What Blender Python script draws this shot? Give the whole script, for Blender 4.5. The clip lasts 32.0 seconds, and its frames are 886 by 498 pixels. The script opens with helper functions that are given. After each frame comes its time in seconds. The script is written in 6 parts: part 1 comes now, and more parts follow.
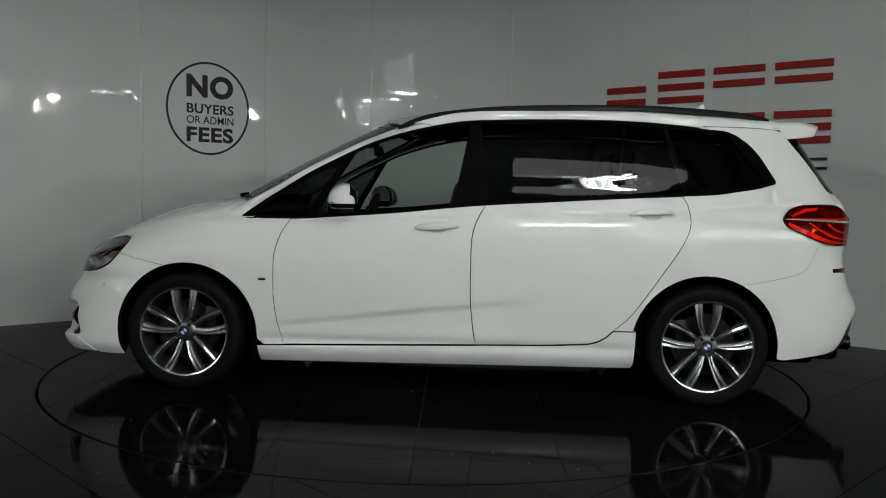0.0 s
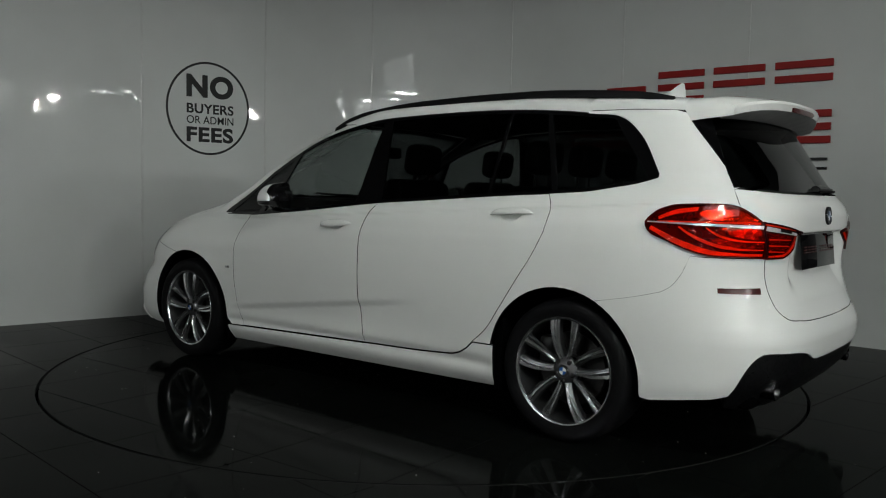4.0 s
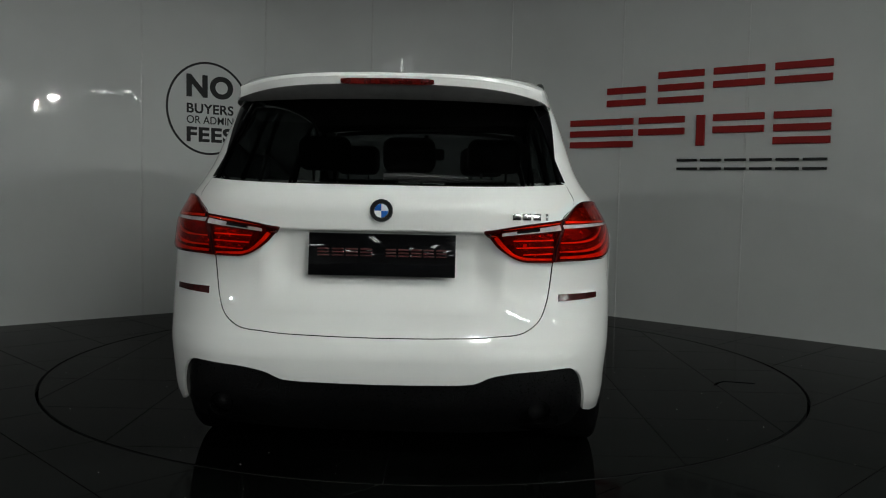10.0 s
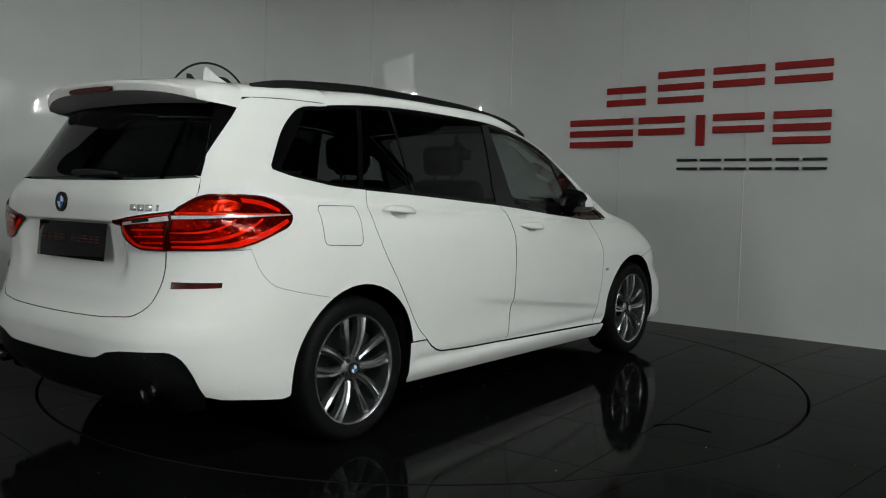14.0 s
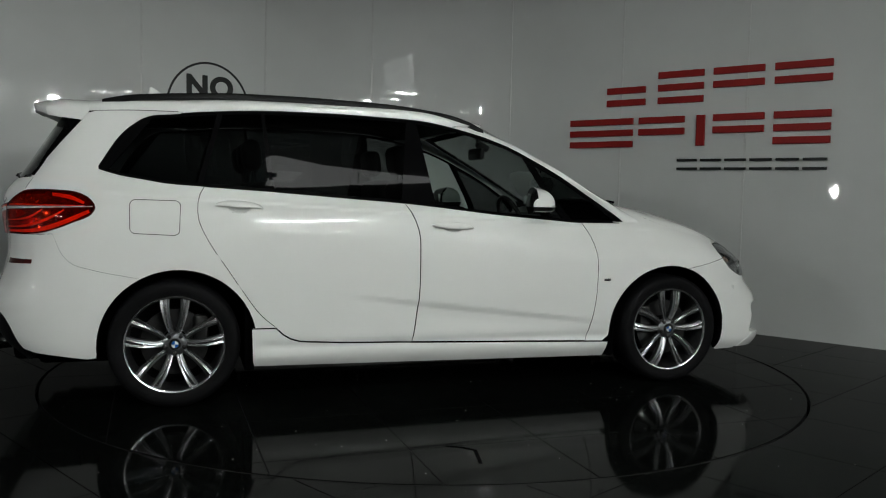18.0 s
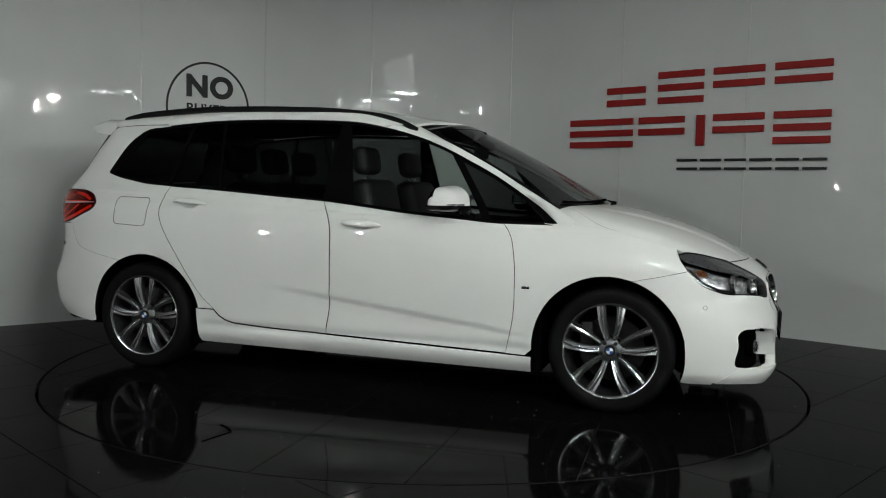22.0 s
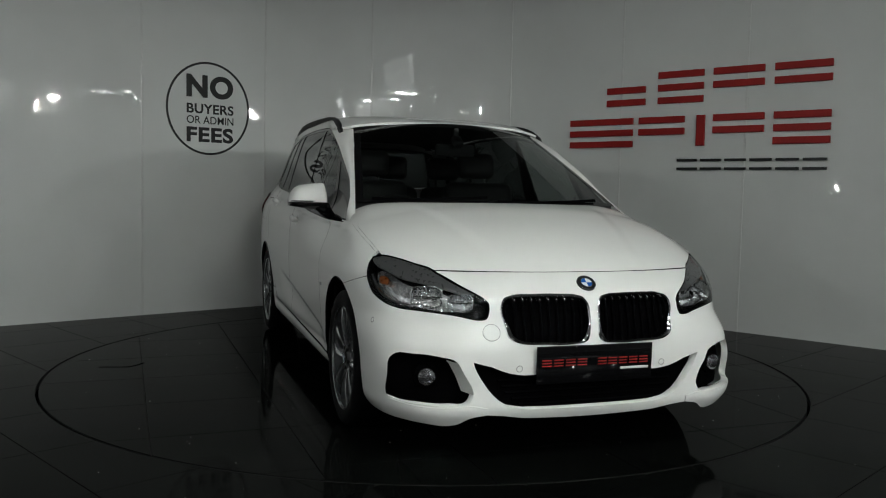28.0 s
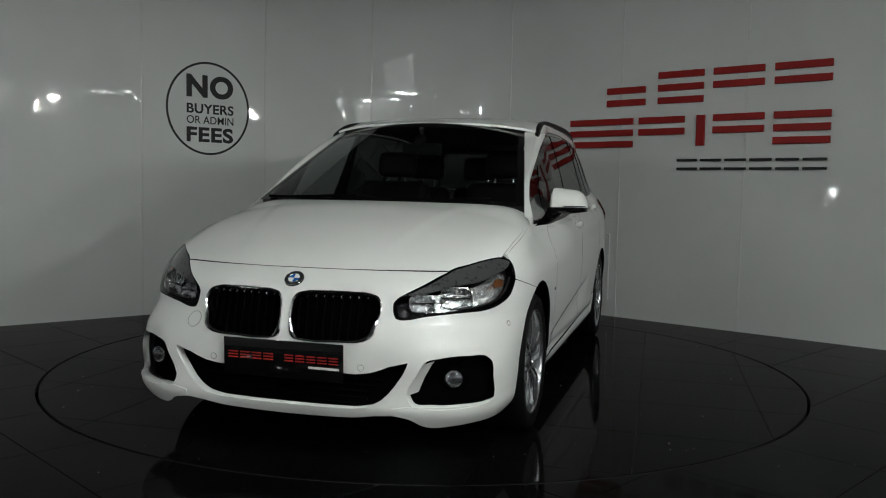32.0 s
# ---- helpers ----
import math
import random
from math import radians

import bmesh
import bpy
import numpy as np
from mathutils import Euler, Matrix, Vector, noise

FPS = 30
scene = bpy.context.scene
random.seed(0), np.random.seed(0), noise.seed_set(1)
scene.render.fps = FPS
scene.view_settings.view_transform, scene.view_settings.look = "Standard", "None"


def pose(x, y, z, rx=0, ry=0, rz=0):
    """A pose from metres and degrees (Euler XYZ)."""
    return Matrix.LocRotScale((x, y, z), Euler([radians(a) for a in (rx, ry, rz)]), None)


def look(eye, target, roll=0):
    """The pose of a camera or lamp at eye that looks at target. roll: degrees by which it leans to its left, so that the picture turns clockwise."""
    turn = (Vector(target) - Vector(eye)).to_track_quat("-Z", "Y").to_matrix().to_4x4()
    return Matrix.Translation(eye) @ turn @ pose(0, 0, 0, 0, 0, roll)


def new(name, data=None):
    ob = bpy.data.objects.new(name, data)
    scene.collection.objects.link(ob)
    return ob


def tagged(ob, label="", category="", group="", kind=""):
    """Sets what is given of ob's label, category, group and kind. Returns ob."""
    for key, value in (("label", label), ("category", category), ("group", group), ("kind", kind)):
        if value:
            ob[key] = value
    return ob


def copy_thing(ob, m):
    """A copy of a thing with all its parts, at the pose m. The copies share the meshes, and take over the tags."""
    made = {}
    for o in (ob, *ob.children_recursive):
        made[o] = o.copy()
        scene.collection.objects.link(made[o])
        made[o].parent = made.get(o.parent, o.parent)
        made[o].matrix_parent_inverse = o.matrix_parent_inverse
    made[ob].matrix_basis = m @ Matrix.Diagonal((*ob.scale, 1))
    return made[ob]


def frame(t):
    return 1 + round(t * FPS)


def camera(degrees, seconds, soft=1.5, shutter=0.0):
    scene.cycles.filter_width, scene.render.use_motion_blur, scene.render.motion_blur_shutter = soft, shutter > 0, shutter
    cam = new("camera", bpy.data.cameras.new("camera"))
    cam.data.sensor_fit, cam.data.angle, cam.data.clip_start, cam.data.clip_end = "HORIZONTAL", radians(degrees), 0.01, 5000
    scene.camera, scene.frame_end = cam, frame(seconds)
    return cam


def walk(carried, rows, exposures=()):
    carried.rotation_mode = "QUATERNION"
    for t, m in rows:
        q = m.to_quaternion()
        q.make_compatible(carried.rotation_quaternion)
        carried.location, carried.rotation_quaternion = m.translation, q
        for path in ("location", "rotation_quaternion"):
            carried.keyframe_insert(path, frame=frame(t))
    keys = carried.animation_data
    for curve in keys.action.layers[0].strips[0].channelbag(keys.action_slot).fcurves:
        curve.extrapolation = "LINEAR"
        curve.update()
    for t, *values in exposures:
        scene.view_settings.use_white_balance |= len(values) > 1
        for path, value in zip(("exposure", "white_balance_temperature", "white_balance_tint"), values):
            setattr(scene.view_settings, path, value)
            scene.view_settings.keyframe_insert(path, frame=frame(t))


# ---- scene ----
cam = camera(55.686, 32.0, 1.1)
EYE = (0.0907, -5.3183, 1.0910)
AIM = (0.0907, -4.3183, 1.0910 - math.tan(radians(3.8227)))
walk(cam, [(0.0, look(EYE, AIM, 1.1794)), (32.0, look(EYE, AIM, 1.1794))], 
     [(0.0, 0.43), (3.0, 0.37), (6.0, 0.2), (9.0, -0.05), (11.0, 0.18), (13.0, 0.58), (17.0, 0.40), (19.0, 0.50), (21.0, 0.64), (23.0, 0.69), (25.0, 0.73), (28.0, 0.49), (30.0, 0.33), (32.0, 0.38)])

# ---- light ----
world = bpy.data.worlds.new("world")
scene.world = world
world.use_nodes = True
world.node_tree.nodes["Background"].inputs[0].default_value = (0.5, 0.55, 0.6, 1)
world.node_tree.nodes["Background"].inputs[1].default_value = 0.02

# ---- materials ----
def shader(name, colour, rough=0.5, metal=0.0, spec=0.5, coat=0.0, coat_rough=0.03, noise_scale=8.0, vary=0.06,
           bump=0.0, bump_scale=60.0, rough_vary=0.05, alpha=1.0):
    """A painted or plain surface with colour and gloss that vary at two scales."""
    m = bpy.data.materials.new(name)
    m.use_nodes = True
    nt = m.node_tree
    b = nt.nodes["Principled BSDF"]
    co = nt.nodes.new("ShaderNodeTexCoord")
    big = nt.nodes.new("ShaderNodeTexNoise")
    big.inputs["Scale"].default_value, big.inputs["Detail"].default_value = noise_scale, 6
    nt.links.new(co.outputs["Object"], big.inputs["Vector"])
    ramp = nt.nodes.new("ShaderNodeMapRange")
    ramp.inputs["From Min"].default_value, ramp.inputs["From Max"].default_value = 0.3, 0.7
    ramp.inputs["To Min"].default_value, ramp.inputs["To Max"].default_value = 1 - vary, 1 + vary
    nt.links.new(big.outputs["Fac"], ramp.inputs["Value"])
    mul = nt.nodes.new("ShaderNodeVectorMath")
    mul.operation = "SCALE"
    mul.inputs[0].default_value = colour
    nt.links.new(ramp.outputs["Result"], mul.inputs["Scale"])
    nt.links.new(mul.outputs["Vector"], b.inputs["Base Color"])
    rr = nt.nodes.new("ShaderNodeMapRange")
    rr.inputs["From Min"].default_value, rr.inputs["From Max"].default_value = 0.3, 0.7
    rr.inputs["To Min"].default_value, rr.inputs["To Max"].default_value = max(0, rough - rough_vary), rough + rough_vary
    fine = nt.nodes.new("ShaderNodeTexNoise")
    fine.inputs["Scale"].default_value, fine.inputs["Detail"].default_value = bump_scale, 4
    nt.links.new(co.outputs["Object"], fine.inputs["Vector"])
    nt.links.new(fine.outputs["Fac"], rr.inputs["Value"])
    nt.links.new(rr.outputs["Result"], b.inputs["Roughness"])
    b.inputs["Metallic"].default_value = metal
    b.inputs["Specular IOR Level"].default_value = spec
    b.inputs["Coat Weight"].default_value, b.inputs["Coat Roughness"].default_value = coat, coat_rough
    if bump:
        bp = nt.nodes.new("ShaderNodeBump")
        bp.inputs["Strength"].default_value, bp.inputs["Distance"].default_value = bump, 0.01
        nt.links.new(fine.outputs["Fac"], bp.inputs["Height"])
        nt.links.new(bp.outputs["Normal"], b.inputs["Normal"])
    return m


def glass(name, colour, rough=0.0, ior=1.45):
    """A thin pane: clear through the tint, with a mirror's gloss on top."""
    m = bpy.data.materials.new(name)
    m.use_nodes = True
    nt = m.node_tree
    nt.nodes.remove(nt.nodes["Principled BSDF"])
    out = nt.nodes["Material Output"]
    mix, edge = nt.nodes.new("ShaderNodeMixShader"), nt.nodes.new("ShaderNodeLayerWeight")
    fifth, grow = nt.nodes.new("ShaderNodeMath"), nt.nodes.new("ShaderNodeMath")
    clear, gloss = nt.nodes.new("ShaderNodeBsdfTransparent"), nt.nodes.new("ShaderNodeBsdfGlossy")
    # gloss grows with the fifth power of the slant, alike on both sides of the pane
    head_on = ((ior - 1) / (ior + 1)) ** 2
    edge.inputs["Blend"].default_value = 0.5
    fifth.operation, fifth.inputs[1].default_value = "POWER", 5.0
    grow.operation, grow.inputs[1].default_value, grow.inputs[2].default_value = "MULTIPLY_ADD", 1 - head_on, head_on
    nt.links.new(edge.outputs["Facing"], fifth.inputs[0])
    nt.links.new(fifth.outputs[0], grow.inputs[0])
    clear.inputs["Color"].default_value = (*colour, 1)
    gloss.inputs["Roughness"].default_value = rough
    nt.links.new(grow.outputs[0], mix.inputs[0])
    nt.links.new(clear.outputs[0], mix.inputs[1])
    nt.links.new(gloss.outputs[0], mix.inputs[2])
    nt.links.new(mix.outputs[0], out.inputs["Surface"])
    return m


def glow(name, colour, strength):
    m = bpy.data.materials.new(name)
    m.use_nodes = True
    b = m.node_tree.nodes["Principled BSDF"]
    b.inputs["Base Color"].default_value = (*colour, 1)
    b.inputs["Emission Color"].default_value = (*colour, 1)
    b.inputs["Emission Strength"].default_value = strength
    return m


def rippled(m, scale, swell, fine):
    """Slow swells and finer ripples in a glossy film, both as relief in metres."""
    nt = m.node_tree
    b = nt.nodes["Principled BSDF"]
    co, mp = nt.nodes.new("ShaderNodeTexCoord"), nt.nodes.new("ShaderNodeMapping")
    mp.inputs["Scale"].default_value = (1.0, 1.0, 0.7)
    nt.links.new(co.outputs["Object"], mp.inputs["Vector"])
    last = None
    for sc, d in ((scale, swell), (scale * 4.3, fine)):
        no, bp = nt.nodes.new("ShaderNodeTexNoise"), nt.nodes.new("ShaderNodeBump")
        no.inputs["Scale"].default_value, no.inputs["Detail"].default_value = sc, 1.0
        bp.inputs["Strength"].default_value, bp.inputs["Distance"].default_value = 1.0, d
        nt.links.new(mp.outputs["Vector"], no.inputs["Vector"])
        nt.links.new(no.outputs["Fac"], bp.inputs["Height"])
        if last is not None:
            nt.links.new(last.outputs["Normal"], bp.inputs["Normal"])
        last = bp
    nt.links.new(last.outputs["Normal"], b.inputs["Normal"])
    return m


PAINT = shader("white_paint", (0.80, 0.81, 0.79), 0.6, 0, 0.1, 1.0, 0.03, 3.0, 0.01, 0, 40, 0.02)
BLACK_TRIM = shader("black_trim", (0.012, 0.012, 0.013), 0.42, 0, 0.5, 0, 0, 20, 0.2, 0.05, 300)
GLOSS_BLACK = shader("gloss_black", (0.006, 0.006, 0.0065), 0.12, 0, 0.35, 0.0, 0.02, 20, 0.1, 0, 80, 0.03)
RUBBER = shader("tyre_rubber", (0.0045, 0.0045, 0.005), 0.6, 0, 0.08, 0, 0, 14, 0.25, 0.15, 160, 0.08)
SLAT = shader("grille_black", (0.0016, 0.0016, 0.0018), 0.6, 0, 0.0, 0, 0, 20, 0.2)
VALANCE = shader("rear_valance_black", (0.006, 0.006, 0.0065), 0.3, 0, 0.35, 0, 0, 20, 0.2, 0.03, 200)
FRAME_BLACK = shader("window_surround_black", (0.003, 0.003, 0.0033), 0.03, 0, 0.4, 0.0, 0.02, 20, 0.1, 0, 80, 0.02)
BLADE = shader("blade_black", (0.003, 0.003, 0.0033), 0.10, 0, 0.10, 0.0, 0.02, 20, 0.1, 0, 80, 0.02)
PLATE = shader("gloss_black_plate", (0.004, 0.004, 0.0045), 0.04, 0, 0.5, 0.0, 0.02, 20, 0.1, 0, 60, 0.02)
# near-black that stands in for shade inside gaps and holes; also the wipers' colour
CAVITY = shader("dark_cavity", (0.003, 0.003, 0.0033), 0.9, 0, 0.0, 0, 0, 12, 0.2, 0, 60)
ALLOY = shader("machined_alloy", (0.62, 0.63, 0.64), 0.22, 0.95, 0.5, 0.4, 0.05, 25, 0.04, 0.0, 60, 0.03)
ALLOY_DARK = shader("grey_alloy", (0.16, 0.165, 0.17), 0.34, 0.9, 0.5, 0.3, 0.05, 25, 0.08, 0.02, 220, 0.05)
STEEL = shader("brake_steel", (0.03, 0.03, 0.03), 0.45, 0.8, 0.5, 0, 0, 30, 0.2, 0.05, 200, 0.08)
CHROME = shader("chrome", (0.78, 0.79, 0.80), 0.13, 1.0, 0.5, 0, 0, 20, 0.03, 0, 100, 0.02)
LEATHER = shader("black_leather", (0.018, 0.017, 0.017), 0.5, 0, 0.4, 0, 0, 20, 0.2, 0.2, 180)
DASH = shader("dash_plastic", (0.022, 0.022, 0.023), 0.6, 0, 0.4, 0, 0, 30, 0.2, 0.2, 300)
TINT = glass("privacy_glass", (0.11, 0.12, 0.12), 0.0, 1.45)
CLEAR = glass("clear_glass", (0.70, 0.75, 0.73), 0.0, 1.45)
SCREEN = glass("screen_glass", (0.34, 0.365, 0.36), 0.0, 1.45)
LENS = glass("lamp_lens", (0.93, 0.94, 0.95), 0.0, 1.5)
RED_DEEP = shader("deep_red_lens", (0.07, 0.005, 0.004), 0.12, 0, 0.6, 0.6, 0.05, 30, 0.25, 0.0, 90, 0.04)
RED_DARK = shader("dark_red_edge", (0.040, 0.004, 0.004), 0.2, 0, 0.3, 0, 0.05, 30, 0.25)
RED_GLASS = glass("red_cover_glass", (0.90, 0.17, 0.08), 0.0, 1.45)
RED_FACET = shader("red_facets", (0.62, 0.10, 0.08), 0.22, 0.85, 0.5, 0, 0, 60, 0.3, 0.5, 38, 0.06)
AMBER_FACET = shader("amber_facets", (0.62, 0.34, 0.16), 0.22, 0.85, 0.5, 0, 0, 60, 0.3, 0.5, 32, 0.06)
GUIDE = shader("red_light_guide", (0.92, 0.30, 0.20), 0.25, 0, 0.5, 0, 0, 40, 0.12, 0.1, 120)
CLEAR_STRIP = shader("clear_lamp_strip", (0.52, 0.47, 0.46), 0.2, 0.1, 0.6, 1.0, 0.02, 60, 0.2, 0.0, 200, 0.04)
BLUE = shader("badge_blue", (0.02, 0.12, 0.42), 0.15, 0, 0.5, 0.8, 0.02, 30, 0.05)
WHITE = shader("badge_white", (0.78, 0.78, 0.78), 0.15, 0, 0.5, 0.8, 0.02, 30, 0.03)
RED_SIGN = shader("red_sign_face", (0.27, 0.011, 0.010), 0.5, 0, 0.25, 0, 0, 5, 0.08, 0.02, 90)
BLACK_SIGN = shader("black_sign_face", (0.008, 0.009, 0.0088), 0.4, 0, 0.3, 0, 0, 8, 0.1, 0.02, 90)
WALL = rippled(shader("glossy_wall_panel", (0.62, 0.635, 0.625), 0.02, 0, 0.4, 0, 0, 1.6, 0.03, 0, 2.2, 0.008), 3.0, 0.0065, 0.0003)
JOINT = shader("panel_joint_trim", (0.60, 0.61, 0.60), 0.25, 0, 0.5, 0, 0, 6, 0.05)
CEIL = shader("ceiling_paint", (0.06, 0.06, 0.06), 0.8, 0, 0.3, 0, 0, 2, 0.05, 0.05, 60)
ROOM = shader("showroom_wall_paint", (0.30, 0.30, 0.30), 0.7, 0, 0.3, 0, 0, 2, 0.06, 0.05, 60)
FLOOR = shader("polished_black_tile", (0.0031, 0.0036, 0.0033), 0.07, 0, 0.013, 0, 0, 1.3, 0.35, 0.0, 7, 0.03)
GROUT = shader("grey_grout", (0.013, 0.013, 0.013), 0.7, 0, 0.3, 0, 0, 12, 0.3, 0.1, 120)
DUST = shader("dust_specks", (0.45, 0.45, 0.45), 0.8, 0, 0.3, 0, 0, 8, 0.2)
TUBE = glow("tube_glow", (0.955, 1.0, 0.96), 130.0)
TUBE_WEAK = glow("weak_tube_glow", (0.955, 1.0, 0.96), 18.0)
TUBE_SOFT = glow("soft_tube_glow", (0.955, 1.0, 0.96), 120.0)
FILL_PANEL = glow("fill_panel_glow", (0.955, 1.0, 0.96), 1.7)
SKY_PANEL = glow("luminous_ceiling", (0.97, 1.0, 0.98), 1.3)


# ---- mesh helpers ----
def mesh_object(name, verts, faces, material, normals=None, smooth=True):
    me = bpy.data.meshes.new(name)
    me.from_pydata([tuple(map(float, v)) for v in verts], [], [tuple(map(int, f)) for f in faces])
    me.materials.append(material)
    if smooth:
        me.polygons.foreach_set("use_smooth", [True] * len(me.polygons))
    me.update()
    if normals is not None:
        me.normals_split_custom_set_from_vertices([tuple(map(float, n)) for n in normals])
    return new(name, me)


def put(ob, parent=None, label="", category="", group="", kind=""):
    if parent is not None:
        ob.parent = parent
    return tagged(ob, label, category, group, kind)


def part(name, bm, material, parent, label="", smooth=True):
    """Link a bmesh as one mesh object under a thing or a part."""
    me = bpy.data.meshes.new(name)
    bm.to_mesh(me)
    bm.free()
    me.materials.append(material)
    if smooth:
        me.polygons.foreach_set("use_smooth", [True] * len(me.polygons))
        me.set_sharp_from_angle(angle=radians(35))
    ob = new(name, me)
    return put(ob, parent, label)


def box(bm, cx, cy, cz, sx, sy, sz, bevel=0.0, m=None, seg=2):
    r = bmesh.ops.create_cube(bm, size=1.0)
    vs = r["verts"]
    bmesh.ops.scale(bm, vec=(sx, sy, sz), verts=vs)
    if bevel:
        es = list({e for v in vs for e in v.link_edges})
        r = bmesh.ops.bevel(bm, geom=es, offset=bevel, segments=seg, affect="EDGES", profile=0.5)
        vs = list({v for f in r["faces"] for v in f.verts} | {v for v in vs if v.is_valid})
    mm = Matrix.Translation((cx, cy, cz)) @ (m or Matrix())
    bmesh.ops.transform(bm, matrix=mm, verts=vs)
    return vs


def lathe(bm, profile, n=48, axis="Y", centre=(0, 0, 0)):
    """Spin a profile of (radius, along) round an axis."""
    rings = []
    for r, h in profile:
        ring = []
        for i in range(n):
            a = 2 * math.pi * i / n
            c, s = r * math.cos(a), r * math.sin(a)
            p = {"Y": (c, h, s), "X": (h, c, s), "Z": (c, s, h)}[axis]
            ring.append(bm.verts.new((p[0] + centre[0], p[1] + centre[1], p[2] + centre[2])))
        rings.append(ring)
    for a, b in zip(rings, rings[1:]):
        for i in range(n):
            bm.faces.new((a[i], a[(i + 1) % n], b[(i + 1) % n], b[i]))
    return rings


def cap(bm, ring, flip=False):
    bm.faces.new(ring[::-1] if flip else ring)


def tube(bm, pts, radius, n=8, flat=1.0):
    """A round bar along points; flat squashes it across its second axis."""
    pts = [Vector(p) for p in pts]
    rings = []
    for i, p in enumerate(pts):
        d = (pts[min(i + 1, len(pts) - 1)] - pts[max(i - 1, 0)]).normalized()
        up = Vector((0, 0, 1)) if abs(d.z) < 0.9 else Vector((0, 1, 0))
        a = d.cross(up).normalized()
        b = a.cross(d).normalized()
        r = radius[i] if isinstance(radius, (list, tuple)) else radius
        rings.append([bm.verts.new(p + a * r * math.cos(2 * math.pi * k / n) + b * r * flat * math.sin(2 * math.pi * k / n)) for k in range(n)])
    for a, b in zip(rings, rings[1:]):
        for k in range(n):
            bm.faces.new((a[k], a[(k + 1) % n], b[(k + 1) % n], b[k]))
    bm.faces.new(rings[0][::-1])
    bm.faces.new(rings[-1])


def curve_through(pts, n):
    """n points along a smooth curve through the points given."""
    p = np.array(pts, float)
    d = np.r_[0, np.cumsum(np.maximum(1e-6, np.hypot(*np.diff(p, axis=0).T[:2]) if p.shape[1] == 2 else np.linalg.norm(np.diff(p, axis=0), axis=1)))]
    t = np.linspace(0, d[-1], n)
    out = np.zeros((n, p.shape[1]))
    for k in range(p.shape[1]):
        out[:, k] = hermite(t, d, p[:, k])
    return out


def hermite(x, xs, ys):
    """A smooth curve through (xs, ys) that does not overshoot."""
    xs, ys, x = np.asarray(xs, float), np.asarray(ys, float), np.asarray(x, float)
    h = np.diff(xs)
    s = np.diff(ys) / h
    m = np.r_[s[0], (s[:-1] * h[1:] + s[1:] * h[:-1]) / (h[1:] + h[:-1]), s[-1]]
    for i in range(len(s)):
        if s[i] == 0:
            m[i] = m[i + 1] = 0
        else:
            a, b = m[i] / s[i], m[i + 1] / s[i]
            m[i], m[i + 1] = s[i] * min(max(a, 0), 3), s[i] * min(max(b, 0), 3)
    i = np.clip(np.searchsorted(xs, x) - 1, 0, len(s) - 1)
    u = np.clip((x - xs[i]) / h[i], 0, 1)
    return ((1 + 2 * u) * (1 - u) ** 2 * ys[i] + u * (1 - u) ** 2 * h[i] * m[i]
            + u * u * (3 - 2 * u) * ys[i + 1] + u * u * (u - 1) * h[i] * m[i + 1])


def smooth(a, b, x):
    u = np.clip((np.asarray(x, float) - a) / (b - a), 0, 1)
    return u * u * (3 - 2 * u)


# ---- the showroom ----
CORNER = (-0.11, 3.75)
LEFT_WAY, RIGHT_WAY = Vector((-0.765, -0.644)), Vector((0.765, -0.644))
BEND = 1.5


def wall_line(d):
    """The plan of the display wall, d metres along it from its middle: place and outward normal (towards the car)."""
    half = radians(40.1)
    r = BEND / math.tan(half)
    arc = r * half
    cx, cy = CORNER[0], CORNER[1] - r / math.cos(half)
    if abs(d) <= arc:
        a = d / r
        return Vector((cx + r * math.sin(a), cy + r * math.cos(a))), Vector((-math.sin(a), -math.cos(a)))
    sign = 1 if d > 0 else -1
    a = sign * half
    p = Vector((cx + r * math.sin(a), cy + r * math.cos(a)))
    way = Vector((math.cos(half) * sign, -math.sin(half)))
    return p + way * (abs(d) - arc), Vector((-math.sin(a), -math.cos(a)))


WALL_H = 3.7


def along_wall(x0, side):
    """How far along the wall the plan's x lies."""
    lo, hi = (0, 7) if side > 0 else (-7, 0)
    for _ in range(50):
        mid = (lo + hi) / 2
        if wall_line(mid)[0].x < x0:
            lo = mid
        else:
            hi = mid
    return (lo + hi) / 2


